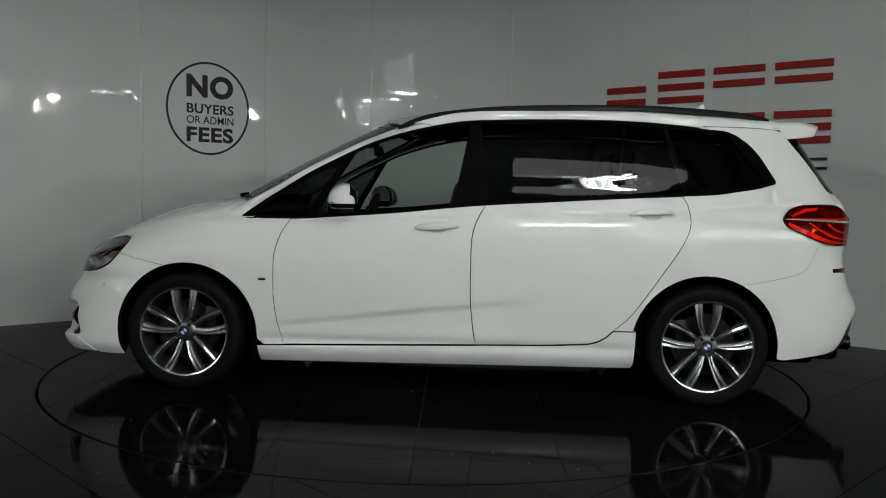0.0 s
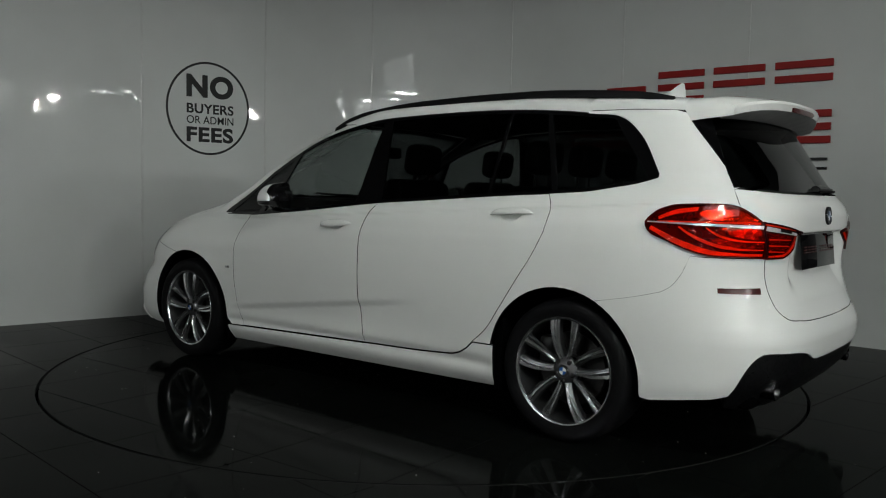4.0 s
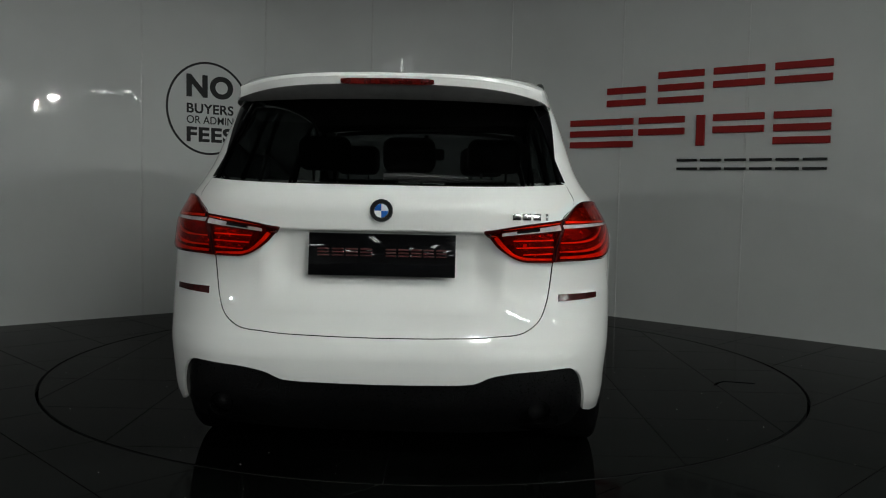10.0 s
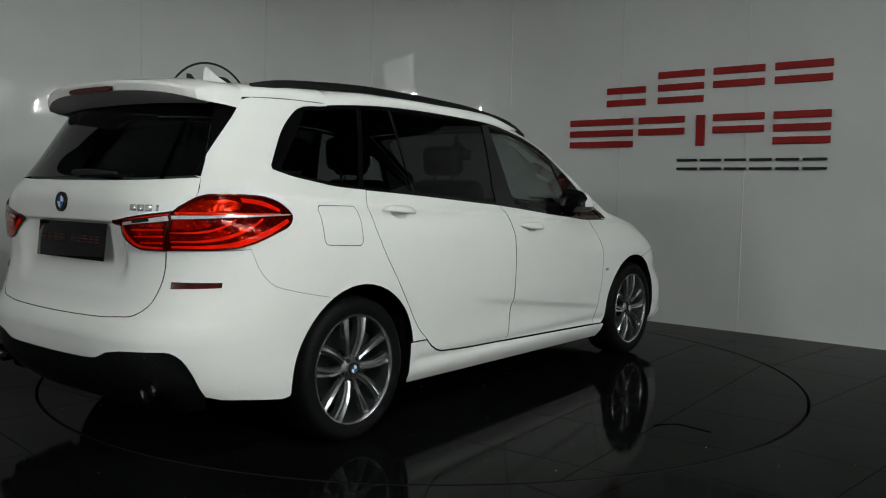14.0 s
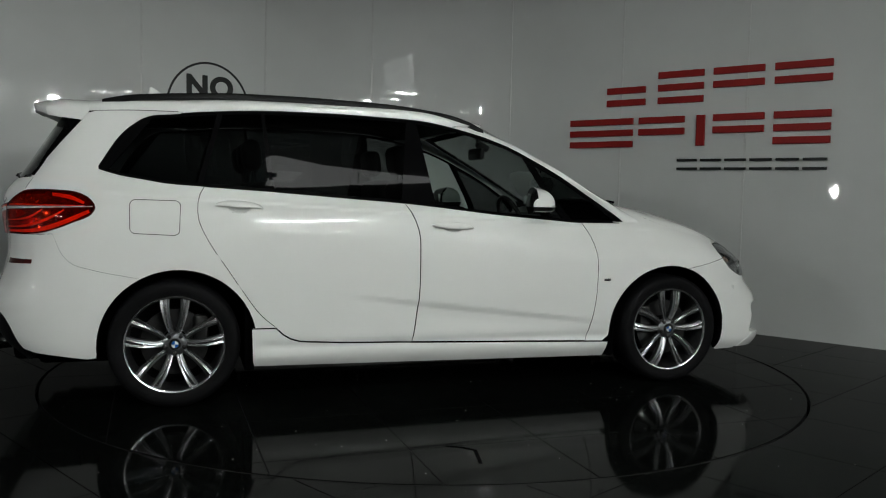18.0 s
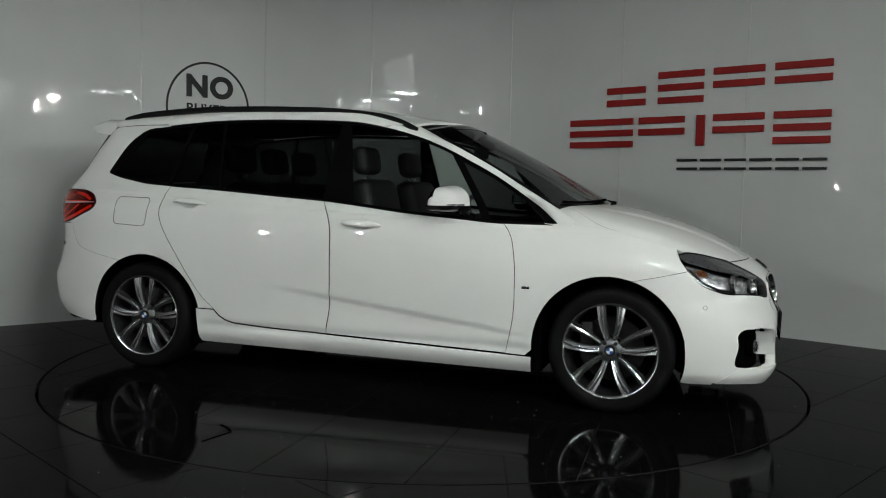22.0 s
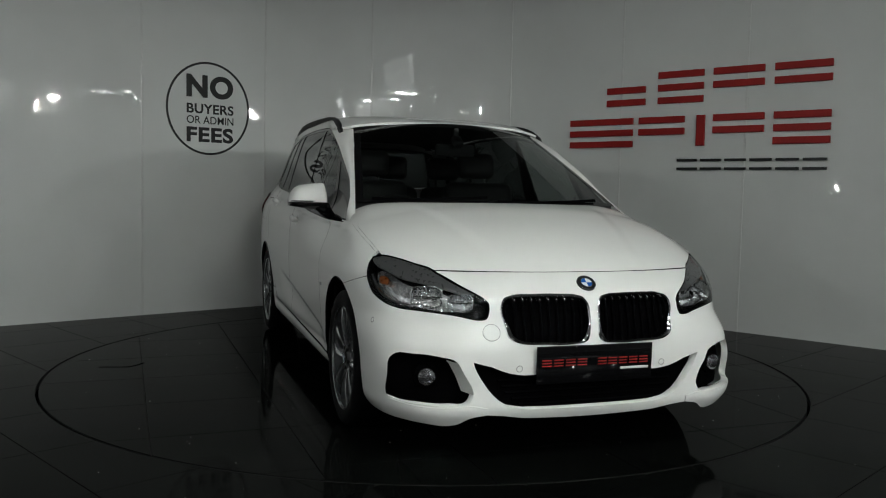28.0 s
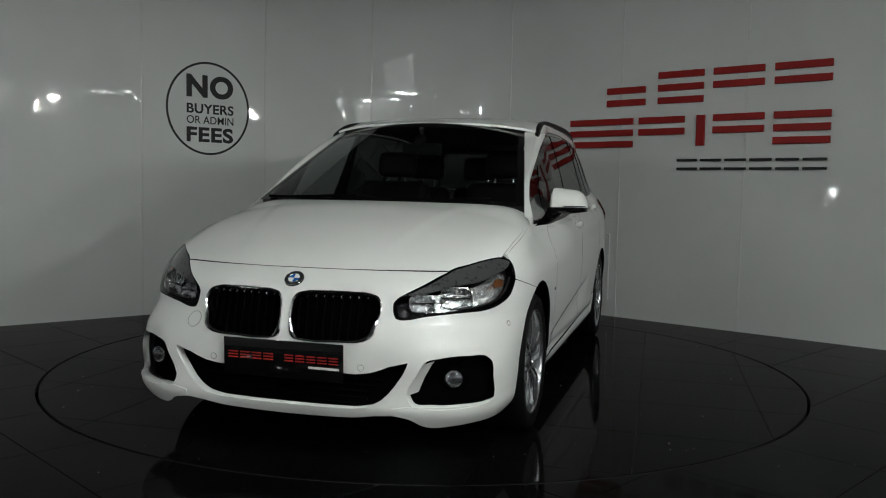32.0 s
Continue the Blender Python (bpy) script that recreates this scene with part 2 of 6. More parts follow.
def build_wall():
    root = tagged(new("wall_display"), "glossy pale grey panelled wall that bends round the turntable", "wall", kind="structure")
    cuts = [-5.6, -4.55]
    cuts += [along_wall(-2.456, -1), along_wall(-1.58, -1), -0.55, along_wall(0.72, 1), along_wall(1.66, 1), along_wall(2.52, 1)]
    cuts += [cuts[-1] + 1.14, cuts[-1] + 2.2]
    for a, b in zip(cuts, cuts[1:]):
        n = max(2, int((b - a) / 0.06))
        verts, faces = [], []
        for i in range(n + 1):
            p, nn = wall_line(a + 0.002 + (b - a - 0.004) * i / n)
            for q, z in ((p, 0.0), (p, WALL_H), (p - nn * 0.06, WALL_H), (p - nn * 0.06, 0.0)):
                verts.append((q.x, q.y, z))
        for i in range(n):
            k = 4 * i
            for j in range(4):
                faces.append((k + j, k + 4 + j, k + 4 + (j + 1) % 4, k + (j + 1) % 4))
        faces += [(0, 1, 2, 3), (4 * n + 3, 4 * n + 2, 4 * n + 1, 4 * n)]
        ob = mesh_object("panel", verts, faces, WALL)
        ob.data.set_sharp_from_angle(angle=radians(35))
        put(ob, root)
    for c in cuts[1:-1]:
        p, nn = wall_line(c)
        bm = bmesh.new()
        box(bm, 0, 0, WALL_H / 2, 0.018, 0.006, WALL_H, 0.002)
        ob = part("joint_trim", bm, JOINT, root, smooth=False)
        ob.matrix_world = Matrix.Translation((p.x + nn.x * 0.002, p.y + nn.y * 0.002, 0)) @ Matrix.Rotation(math.atan2(nn.y, nn.x) - math.pi / 2, 4, "Z")
    return root


build_wall()


def plain_wall(name, p0, p1, h, mat, thick=0.2):
    a, b = Vector(p0), Vector(p1)
    d = b - a
    bm = bmesh.new()
    box(bm, 0, 0, h / 2, d.length, thick, h, 0)
    me = bpy.data.meshes.new(name)
    bm.to_mesh(me)
    bm.free()
    me.materials.append(mat)
    ob = new(name, me)
    c = (a + b) / 2
    ob.matrix_world = Matrix.Translation((c.x, c.y, 0)) @ Matrix.Rotation(math.atan2(d.y, d.x), 4, "Z")
    return tagged(ob, "plain painted showroom wall", "wall", kind="structure")


plain_wall("wall_west", (-7.1, -24.0), (-7.1, 5.2), 3.5, ROOM)
plain_wall("wall_east", (19.1, -24.0), (19.1, 5.2), 3.5, ROOM)
plain_wall("wall_north", (-7.2, 5.3), (19.2, 5.3), 3.5, ROOM)
plain_wall("wall_south", (-7.2, -24.1), (19.2, -24.1), 3.5, ROOM)
bm = bmesh.new()
box(bm, 6.0, -9.4, 3.55, 26.6, 29.6, 0.1, 0)
tagged(part("ceiling", bm, CEIL, None, smooth=False), "dark painted showroom ceiling", "ceiling", kind="structure")

# luminous panel in the ceiling and twin-tube fittings, set aslant like the walls
def light_panel(corners, material, label):
    bm = bmesh.new()
    lo = [bm.verts.new((x, y, 3.10)) for x, y in corners]
    hi = [bm.verts.new((x, y, 3.50)) for x, y in corners]
    bm.faces.new(lo[::-1])
    bm.faces.new(hi)
    for k in range(4):
        bm.faces.new((lo[k], lo[(k + 1) % 4], hi[(k + 1) % 4], hi[k]))
    bmesh.ops.recalc_face_normals(bm, faces=bm.faces)
    tagged(part("ceiling_light_panel", bm, material, None, smooth=False), label, "ceiling light")


light_panel(((0.4, -3.80), (2.5, -4.10), (2.53, -3.97), (0.43, -3.67)), SKY_PANEL, "large luminous white panel under the ceiling")
# unseen glowing squares, added as soft fill and for broken patches in the wall
for k in range(6):
    x = 3.0 + 1.2 * k
    for y in (-10.6, -9.7, -8.8):
        light_panel(((x, y), (x + 0.55, y), (x + 0.55, y + 0.5), (x, y + 0.5)), FILL_PANEL, "small square fill light panel, added out of view under the ceiling")


def tube_fitting(glow_material, label):
    root = tagged(new("tube_light"), label, "ceiling light", "tube lights of the showroom")
    bm = bmesh.new()
    box(bm, 0, 0, 0.05, 1.55, 0.22, 0.04, 0.008)
    for x in (-0.5, 0.5):
        box(bm, x, 0, 0.185, 0.012, 0.012, 0.235, 0)
    part("tray", bm, WHITE, root, "white tray on two hangers")
    for y in (-0.07, 0.07):
        bm = bmesh.new()
        tube(bm, [(-0.73, y, 0.0), (0.73, y, 0.0)], 0.014, 10)
        part("tube", bm, glow_material, root, "glowing tube")
    return root


def hang(spots, glow_material, label):
    first = None
    for x, y, z, a in spots:
        if first is None:
            first = tube_fitting(glow_material, label)
            first.matrix_basis = pose(x, y, z, 0, 0, a)
        else:
            copy_thing(first, pose(x, y, z, 0, 0, a))


hang([(2.6, -7.4, 3.205, 40), (5.8, -6.6, 3.205, -40), (4.6, -11.2, 3.205, 90)],
     TUBE, "white ceiling fitting with two bright tubes")
hang([(-1.2, -7.6, 3.205, 90), (0.4, -11.4, 3.205, 90), (-2.6, -12.6, 3.205, 90), (-1.6, -17.0, 3.205, 90), (-4.6, -14.0, 3.205, 90), (-5.2, -9.5, 3.205, 0), (-3.6, -20.0, 3.205, 90), (2.0, -15.4, 3.205, 90), (0.8, -21.0, 3.205, 90), (4.8, -17.5, 3.205, 90),
      (7.5, -8.6, 3.205, 90), (9.2, -11.6, 3.205, 90), (6.5, -13.5, 3.205, 90), (3.0, -12.8, 3.205, 90), (1.5, -9.6, 3.205, 90), (8.6, -15.5, 3.205, 90), (8.8, -5.4, 3.205, 0)],
     TUBE_WEAK, "white ceiling fitting with two weak tubes")
hang([(0.95, -4.05, 3.035, 40)], TUBE_SOFT, "white ceiling fitting with two dimmed tubes")



def floodlight(place, power, label):
    """A round lamp in a square housing on a ceiling bracket, turned towards the car."""
    o = Vector(place)
    lamp = tagged(new("floodlight"), label, "floodlight", "floodlights of the showroom")
    lamp.matrix_world = Matrix.Translation(o)
    n = (Vector((0, 0, 0.9)) - o).normalized()
    x = Vector((0, 0, 1)).cross(n).normalized()
    m = Matrix((x, n.cross(x), n)).transposed().to_4x4()
    bm = bmesh.new()
    box(bm, 0, 0, -0.06, 0.26, 0.24, 0.10, 0.02)
    bmesh.ops.transform(bm, matrix=m, verts=bm.verts)
    part("housing", bm, BLACK_TRIM, lamp, "black square housing")
    bm = bmesh.new()
    r1 = lathe(bm, [(0.074, -0.012), (0.074, 0.0), (0.065, 0.002)], 32, "Z")
    cap(bm, r1[-1])
    bmesh.ops.transform(bm, matrix=m, verts=bm.verts)
    part("lamp_face", bm, glow("flood_glow", (0.96, 0.99, 0.97), power), lamp, "glowing round face", smooth=False)
    bm = bmesh.new()
    back = m @ Vector((0, 0, -0.10))
    tube(bm, [tuple(back), (back.x, back.y, 3.5 - o.z)], 0.014, 8)
    part("bracket", bm, BLACK_TRIM, lamp, "black ceiling bracket")


for spot, power in (((8.0, -11.0, 3.20), 1450.0), ((11.6, -8.85, 3.22), 1850.0), ((12.6, -3.2, 3.15), 550.0), ((-6.4, -7.4, 3.10), 900.0), ((-6.6, -5.6, 1.30), 260.0)):
    floodlight(spot, power, "round white floodlight in a black housing")

RING = 2.2484
TILE = 0.61


def build_floor():
    """The fixed floor: a bed that reaches under all the rest, with tiles laid aslant on it."""
    bm = bmesh.new()
    n = 160
    inner = [bm.verts.new(((RING + 0.02) * math.cos(2 * math.pi * i / n), (RING + 0.02) * math.sin(2 * math.pi * i / n), -0.004)) for i in range(n)]
    deep = [bm.verts.new((v.co.x, v.co.y, -0.06)) for v in inner]
    outer = []
    for i in range(n):
        c, s = math.cos(2 * math.pi * i / n), math.sin(2 * math.pi * i / n)
        k = min((19.3 if c > 0 else 7.3) / max(abs(c), 1e-6), (5.4 if s > 0 else 24.4) / max(abs(s), 1e-6))
        outer.append(bm.verts.new((k * c, k * s, -0.004)))
    for i in range(n):
        j = (i + 1) % n
        bm.faces.new((inner[i], outer[i], outer[j], inner[j]))
        bm.faces.new((inner[i], inner[j], deep[j], deep[i]))
    # the room's own corners
    for cx, cy in ((19.3, 5.4), (-7.3, 5.4), (-7.3, -24.4), (19.3, -24.4)):
        a = math.atan2(cy, cx) % (2 * math.pi)
        i = int(a / (2 * math.pi) * n)
        v = bm.verts.new((cx, cy, -0.004))
        bm.faces.new((outer[i], v, outer[(i + 1) % n]))
    me = bpy.data.meshes.new("floor")
    bm.to_mesh(me)
    bm.free()
    me.materials.append(GROUT)
    return tagged(new("floor", me), "polished black tiled showroom floor with fine grey joints", "floor", kind="structure")


def slab(name, poly, parent, z0=-0.0035):
    """A thin tile of a flat outline, its upper edge eased."""
    n = len(poly)
    c = np.mean(poly, 0)
    verts = [(x, y, z0) for x, y in poly] + [(x, y, -0.0006) for x, y in poly]
    verts += [(x + (c[0] - x) * 0.0025, y + (c[1] - y) * 0.0025, 0.0) for x, y in poly]
    faces = [tuple(range(2 * n, 3 * n))]
    for r in (0, 1):
        for i in range(n):
            j = (i + 1) % n
            faces.append((r * n + i, r * n + j, (r + 1) * n + j, (r + 1) * n + i))
    return put(mesh_object(name, verts, faces, FLOOR, smooth=False), parent)


def square_outside(corners, r):
    """The part of a square outside a circle round the origin."""
    dense = []
    for k in range(4):
        a, b = corners[k], corners[(k + 1) % 4]
        dense += [a + (b - a) * (i / 24) for i in range(24)]
    keep = [v.length > r for v in dense]
    if all(keep):
        return [(v.x, v.y) for v in corners]
    if not any(keep):
        return None
    n = len(dense)
    starts = [i for i in range(n) if keep[i] and not keep[i - 1]]
    if len(starts) != 1:
        return None
    i, run = starts[0], []
    while keep[i % n] and len(run) < n:
        run.append(dense[i % n])
        i += 1
    if len(run) < 3:
        return None
    edge = lambda v: v.normalized() * r
    a1, a0 = math.atan2(run[-1].y, run[-1].x), math.atan2(run[0].y, run[0].x)
    d = (a0 - a1 + math.pi) % (2 * math.pi) - math.pi
    back = [(r * math.cos(a1 + d * k / 8), r * math.sin(a1 + d * k / 8)) for k in range(9)]
    return [(v.x, v.y) for v in run] + back


floor = build_floor()
way_u, way_v = Vector((math.sqrt(0.5), math.sqrt(0.5))), Vector((math.sqrt(0.5), -math.sqrt(0.5)))
big_bed = []
for i in range(-10, 10):
    for j in range(-10, 14):
        u0, v0 = -1.890 + TILE * i, 2.114 + TILE * j - 9 * TILE
        g = 0.0016
        cs = [way_u * (u0 + a) + way_v * (v0 + b) for a, b in ((g, g), (g, TILE - g), (TILE - g, TILE - g), (TILE - g, g))]
        mid = (cs[0] + cs[2]) / 2
        if not (-4.2 < mid.x < 4.2 and -6.2 < mid.y < 3.6):
            continue
        if mid.y > 3.75 - 0.842 * abs(mid.x + 0.11) + 0.25:
            continue
        poly = square_outside(cs, RING + 0.010)
        if poly:
            slab("tile", poly, floor)
# the floor behind the camera, never near enough to tell its tiles
bm = bmesh.new()
for x0, x1, y0, y1 in ((-7.2, 19.2, -24.2, -5.7), (-7.2, -3.75, -5.7, 5.2), (3.75, 19.2, -5.7, 5.2)):
    bm.faces.new([bm.verts.new(p) for p in ((x0, y0, -0.002), (x1, y0, -0.002), (x1, y1, -0.002), (x0, y1, -0.002))])
put(part("floor_rest", bm, FLOOR, floor, smooth=False), floor, kind="stuff")
# ---- turntable ----
def clip_circle(corners, r, n=240):
    """The part of a square inside a circle round the origin."""
    poly = [(r * math.cos(2 * math.pi * k / n), r * math.sin(2 * math.pi * k / n)) for k in range(n)]
    for k in range(4):
        a, b = corners[k], corners[(k + 1) % 4]
        nx, ny = -(b.y - a.y), b.x - a.x
        side_of = lambda p: nx * (p[0] - a.x) + ny * (p[1] - a.y)
        out = []
        for p, q in zip(poly, poly[1:] + poly[:1]):
            sp, sq_ = side_of(p), side_of(q)
            if sp >= 0:
                out.append(p)
            if (sp >= 0) != (sq_ >= 0):
                t = sp / (sp - sq_)
                out.append((p[0] + (q[0] - p[0]) * t, p[1] + (q[1] - p[1]) * t))
        poly = out
        if len(poly) < 3:
            return None
    return poly


def build_turntable():
    root = tagged(new("turntable"), "round flush turntable of polished black tiles", "turntable")
    bm = bmesh.new()
    rings = lathe(bm, [(RING - 0.006, -0.04), (RING - 0.006, -0.004)], 160, "Z")
    cap(bm, rings[-1])
    part("deck", bm, GROUT, root, "dark bed under the tiles", smooth=False)
    bm = bmesh.new()
    rings = lathe(bm, [(RING + 0.02, -0.05), (0.5, -0.05)], 64, "Z")
    cap(bm, rings[-1])
    part("gap_channel", bm, CAVITY, root, "dark gap round the deck", smooth=False)
    turn_by = Matrix.Rotation(radians(2.0), 2)
    g = 0.0016
    for i in range(-5, 5):
        for j in range(-5, 5):
            x0, y0 = -0.02 + TILE * i, 0.12 + TILE * j
            cs = [turn_by @ Vector((x0 + a, y0 + b)) for a, b in ((g, g), (TILE - g, g), (TILE - g, TILE - g), (g, TILE - g))]
            poly = clip_circle(cs, RING - 0.006)
            if poly and len(poly) >= 3:
                xs = np.array(poly)
                area = 0.5 * abs(np.sum(xs[:, 0] * np.roll(xs[:, 1], -1) - np.roll(xs[:, 0], -1) * xs[:, 1]))
                if area > 0.002:
                    slab("tile", poly, root)
    # a dark hooked slot in the deck
    bm = bmesh.new()
    tube(bm, [(-0.335, -1.968, 0.001), (-0.30, -1.80, 0.001), (-0.345, -1.75, 0.001), (-0.405, -1.715, 0.001)], 0.008, 6, 0.15)
    part("deck_slot", bm, CAVITY, root, "dark hooked slot")
    return root


turntable = build_turntable()


def specks(name, count, r0, r1, seed, parent, label):
    """Crumbs of pale dust."""
    rng = random.Random(seed)
    verts, faces = [], []
    for _ in range(count):
        r, a = math.sqrt(rng.uniform(r0 * r0, r1 * r1)), rng.uniform(0, 2 * math.pi)
        x, y = r * math.cos(a), r * math.sin(a)
        if y > 3.2 - 0.8 * abs(x):
            continue
        s = rng.choice((0.0012, 0.0016, 0.002, 0.003))
        k = len(verts)
        verts += [(x - s, y, 0.0005), (x, y - s, 0.0005), (x + s, y, 0.0005), (x, y + s, 0.0005), (x, y, s + 0.0005)]
        faces += [(k, k + 1, k + 4), (k + 1, k + 2, k + 4), (k + 2, k + 3, k + 4), (k + 3, k, k + 4)]
    ob = mesh_object(name, verts, faces, DUST, smooth=False)
    return put(ob, parent, label, "dust" if parent is None else "", kind="stuff")


specks("dust_specks", 170, 0.2, RING - 0.05, 5, turntable, "pale dust on the deck")
specks("floor_dust", 170, RING + 0.05, 4.2, 9, None, "scattered pale dust specks on the black tiles")
from mathutils.geometry import delaunay_2d_cdt

# ---- car: the skin ----
X_FRONT, X_REAR = 1.2, -1.3


def half_width(z):
    return hermite(z, [0.10, 0.16, 0.22, 0.30, 0.42, 0.55, 0.68, 0.80, 0.90, 0.97, 1.03, 1.10, 1.2, 1.3, 1.4, 1.48, 1.53, 1.6],
                   [0.74, 0.80, 0.846, 0.864, 0.872, 0.884, 0.889, 0.886, 0.877, 0.857, 0.814, 0.783, 0.753, 0.722, 0.688, 0.652, 0.61, 0.5])


def nose_x(z):
    return hermite(z, [0.10, 0.18, 0.25, 0.34, 0.42, 0.50, 0.60, 0.68, 0.725, 0.772, 0.83, 0.87, 0.93, 0.985, 1.05, 1.6],
                   [2.10, 2.17, 2.20, 2.195, 2.20, 2.206, 2.195, 2.165, 2.123, 2.055, 1.96, 1.88, 1.75, 1.62, 1.45, 1.4])


def tail_x(z):
    return hermite(z, [0.10, 0.18, 0.26, 0.33, 0.42, 0.50, 0.56, 0.60, 0.68, 0.79, 0.96, 1.02, 1.08, 1.12, 1.25, 1.40, 1.46, 1.6],
                   [-2.05, -2.12, -2.21, -2.27, -2.30, -2.305, -2.288, -2.265, -2.235, -2.215, -2.235, -2.238, -2.215, -2.18, -2.10, -2.005, -1.965, -1.86])


def plan_table(n, m, reach, width):
    q = np.linspace(0, 1, 3000)
    phi = math.pi / 2 * (1 - (1 - q) ** 3)
    x, y = reach * np.cos(phi) ** (2 / n), width * np.sin(phi) ** (2 / m)
    x[-1], y[0] = 0, 0
    return np.r_[0, np.cumsum(np.hypot(np.diff(x), np.diff(y)))], phi


NF, MF, NR, MR = 4.4, 2.1, 4.4, 3.8
ARC_F, PHI_F = plan_table(NF, MF, 1.0, 0.886)
ARC_R, PHI_R = plan_table(NR, MR, 0.93, 0.886)
A_F = ARC_F[-1]
A_S = A_F + X_FRONT - X_REAR
A_T = A_S + ARC_R[-1]


def skin(a, z):
    """The body's surface: a runs round the plan from the nose's middle (0) along the left side to the tail's middle (A_T)."""
    a, z = np.asarray(a, float), np.asarray(z, float)
    mirror = np.where((a < 0) | (a > A_T), -1.0, 1.0)
    a = np.where(a < 0, -a, a)
    a = np.where(a > A_T, 2 * A_T - a, a)
    w = half_width(z)
    mf = MF + 2.6 * smooth(0.60, 0.38, z)
    nf, nr = NF + 1.5 * smooth(0.60, 0.38, z), NR + 2.6 * smooth(1.03, 1.18, z)
    pf = np.interp(a, ARC_F, PHI_F)
    pr = np.interp(A_T - a, ARC_R, PHI_R)
    cf, sf = np.maximum(np.cos(pf), 0), np.sin(pf)
    cr, sr = np.maximum(np.cos(pr), 0), np.sin(pr)
    mr = MR - 1.0 * smooth(1.05, 1.25, z)
    x = np.where(a < A_F, X_FRONT + (nose_x(z) - X_FRONT) * cf ** (2 / nf),
                 np.where(a > A_S, X_REAR + (tail_x(z) - X_REAR) * cr ** (2 / nr), X_FRONT - (a - A_F)))
    y = np.where(a < A_F, w * sf ** (2 / mf), np.where(a > A_S, w * sr ** (2 / mr), w))
    k = y / w
    # greenhouse and shoulders draw in to the front and to the tail
    y = y - k * 0.075 * smooth(0.2, 1.15, x) * smooth(0.72, 0.97, z)
    y = y - k * 0.035 * smooth(-1.0, -1.8, x) * smooth(1.05, 1.2, z)
    y = y + k * 0.018 * smooth(-1.1, -1.5, x) * np.exp(-((z - 1.03) / 0.06) ** 2)
    # hollow under the rising crease along the doors
    zc = 0.38 + (0.92 - x) * 0.12
    y = y - 0.013 * smooth(-0.65, -0.1, x) * smooth(1.02, 0.75, x) * smooth(zc + 0.012, zc - 0.03, z) * smooth(zc - 0.22, zc - 0.05, z)
    # light shoulder line below the windows
    zs = 0.905 + (0.9 - x) * 0.055
    y = y - 0.006 * smooth(-2.0, -1.7, x) * smooth(1.6, 1.3, x) * smooth(zs + 0.020, zs + 0.004, z) * smooth(zs - 0.13, zs - 0.012, z)
    # the doors turn under above the sill
    y = y - 0.011 * np.exp(-((z - 0.292) / 0.026) ** 2) * smooth(1.04, 0.92, np.abs(x))
    # hollow for the plate in the tailgate
    x = x + np.where(a > A_S, 0.045 * smooth(0.957, 0.94, z) * smooth(0.66, 0.82, z) * smooth(0.44, 0.33, np.abs(y)), 0)
    # a hollow round the nose under the lamps and above the lip
    x = x - np.where(a < A_F, 0.02 * np.exp(-((z - 0.44) / 0.05) ** 2) * smooth(0.55, 0.7, y) * smooth(0.86, 0.78, y), 0)
    return np.stack([x, y * mirror, z], -1)


def ax(x, z):
    """Where the plan's x lies round the left side at height z."""
    a = np.linspace(0.02, A_T - 0.02, 1500)
    px = skin(a, np.full_like(a, z))[:, 0]
    return float(np.interp(-x, -px, a))


def ay(y, z, rear=False):
    """Where y lies round the nose or the tail at height z."""
    if rear:
        a = np.linspace(A_S + 0.1, A_T, 900)[::-1]
    else:
        a = np.linspace(0, A_F - 0.1, 900)
    py = skin(a, np.full_like(a, z))[:, 1]
    top = int(np.argmax(py)) + 1
    return float(np.interp(y, py[:top], a[:top]))


def on_side(pts):
    return [(ax(x, z), z) for x, z in pts]


def on_nose(pts):
    return [(ay(y, z), z) for y, z in pts]


def on_tail(pts):
    return [(ay(y, z, True), z) for y, z in pts]


def bent(pts, n=None):
    """A smooth line through points, ends kept."""
    return [tuple(p) for p in curve_through(pts, n or 5 * len(pts))]


def ring(*lines):
    out = []
    for l in lines:
        for p in l:
            if not out or math.hypot(p[0] - out[-1][0], p[1] - out[-1][1]) > 1e-4:
                out.append(tuple(p))
    if math.hypot(out[0][0] - out[-1][0], out[0][1] - out[-1][1]) < 1e-4:
        out.pop()
    return np.array(out)


def closed(pts, n=None):
    """A smooth closed outline through points."""
    p = np.array(list(pts[-3:]) + list(pts) + list(pts[:3]), float)
    d = np.r_[0, np.cumsum(np.linalg.norm(np.diff(p, axis=0), axis=1))]
    t = np.linspace(d[3], d[3 + len(pts)], (n or 6 * len(pts)) + 1)[:-1]
    m = np.gradient(p, d, axis=0)
    i = np.clip(np.searchsorted(d, t, side="right") - 1, 0, len(d) - 2)
    h = (d[i + 1] - d[i])[:, None]
    u = ((t - d[i]) / h[:, 0])[:, None]
    return ((1 + 2 * u) * (1 - u) ** 2 * p[i] + u * (1 - u) ** 2 * h * m[i] + u * u * (3 - 2 * u) * p[i + 1] + u * u * (u - 1) * h * m[i + 1])


def flipped(outline):
    o = np.array(outline)[::-1].copy()
    o[:, 0] *= -1
    return o


def around_tail(outline):
    """The same outline on the other side, past the tail's middle."""
    o = np.array(outline)[::-1].copy()
    o[:, 0] = 2 * A_T - o[:, 0]
    return o


def inside(px, py, poly):
    r = np.zeros(px.shape, bool)
    x0, y0 = poly[-1]
    for x1, y1 in poly:
        if y0 != y1:
            c = ((y0 > py) != (y1 > py)) & (px < (x1 - x0) * (py - y0) / (y1 - y0) + x0)
            r ^= c
        x0, y0 = x1, y1
    return r


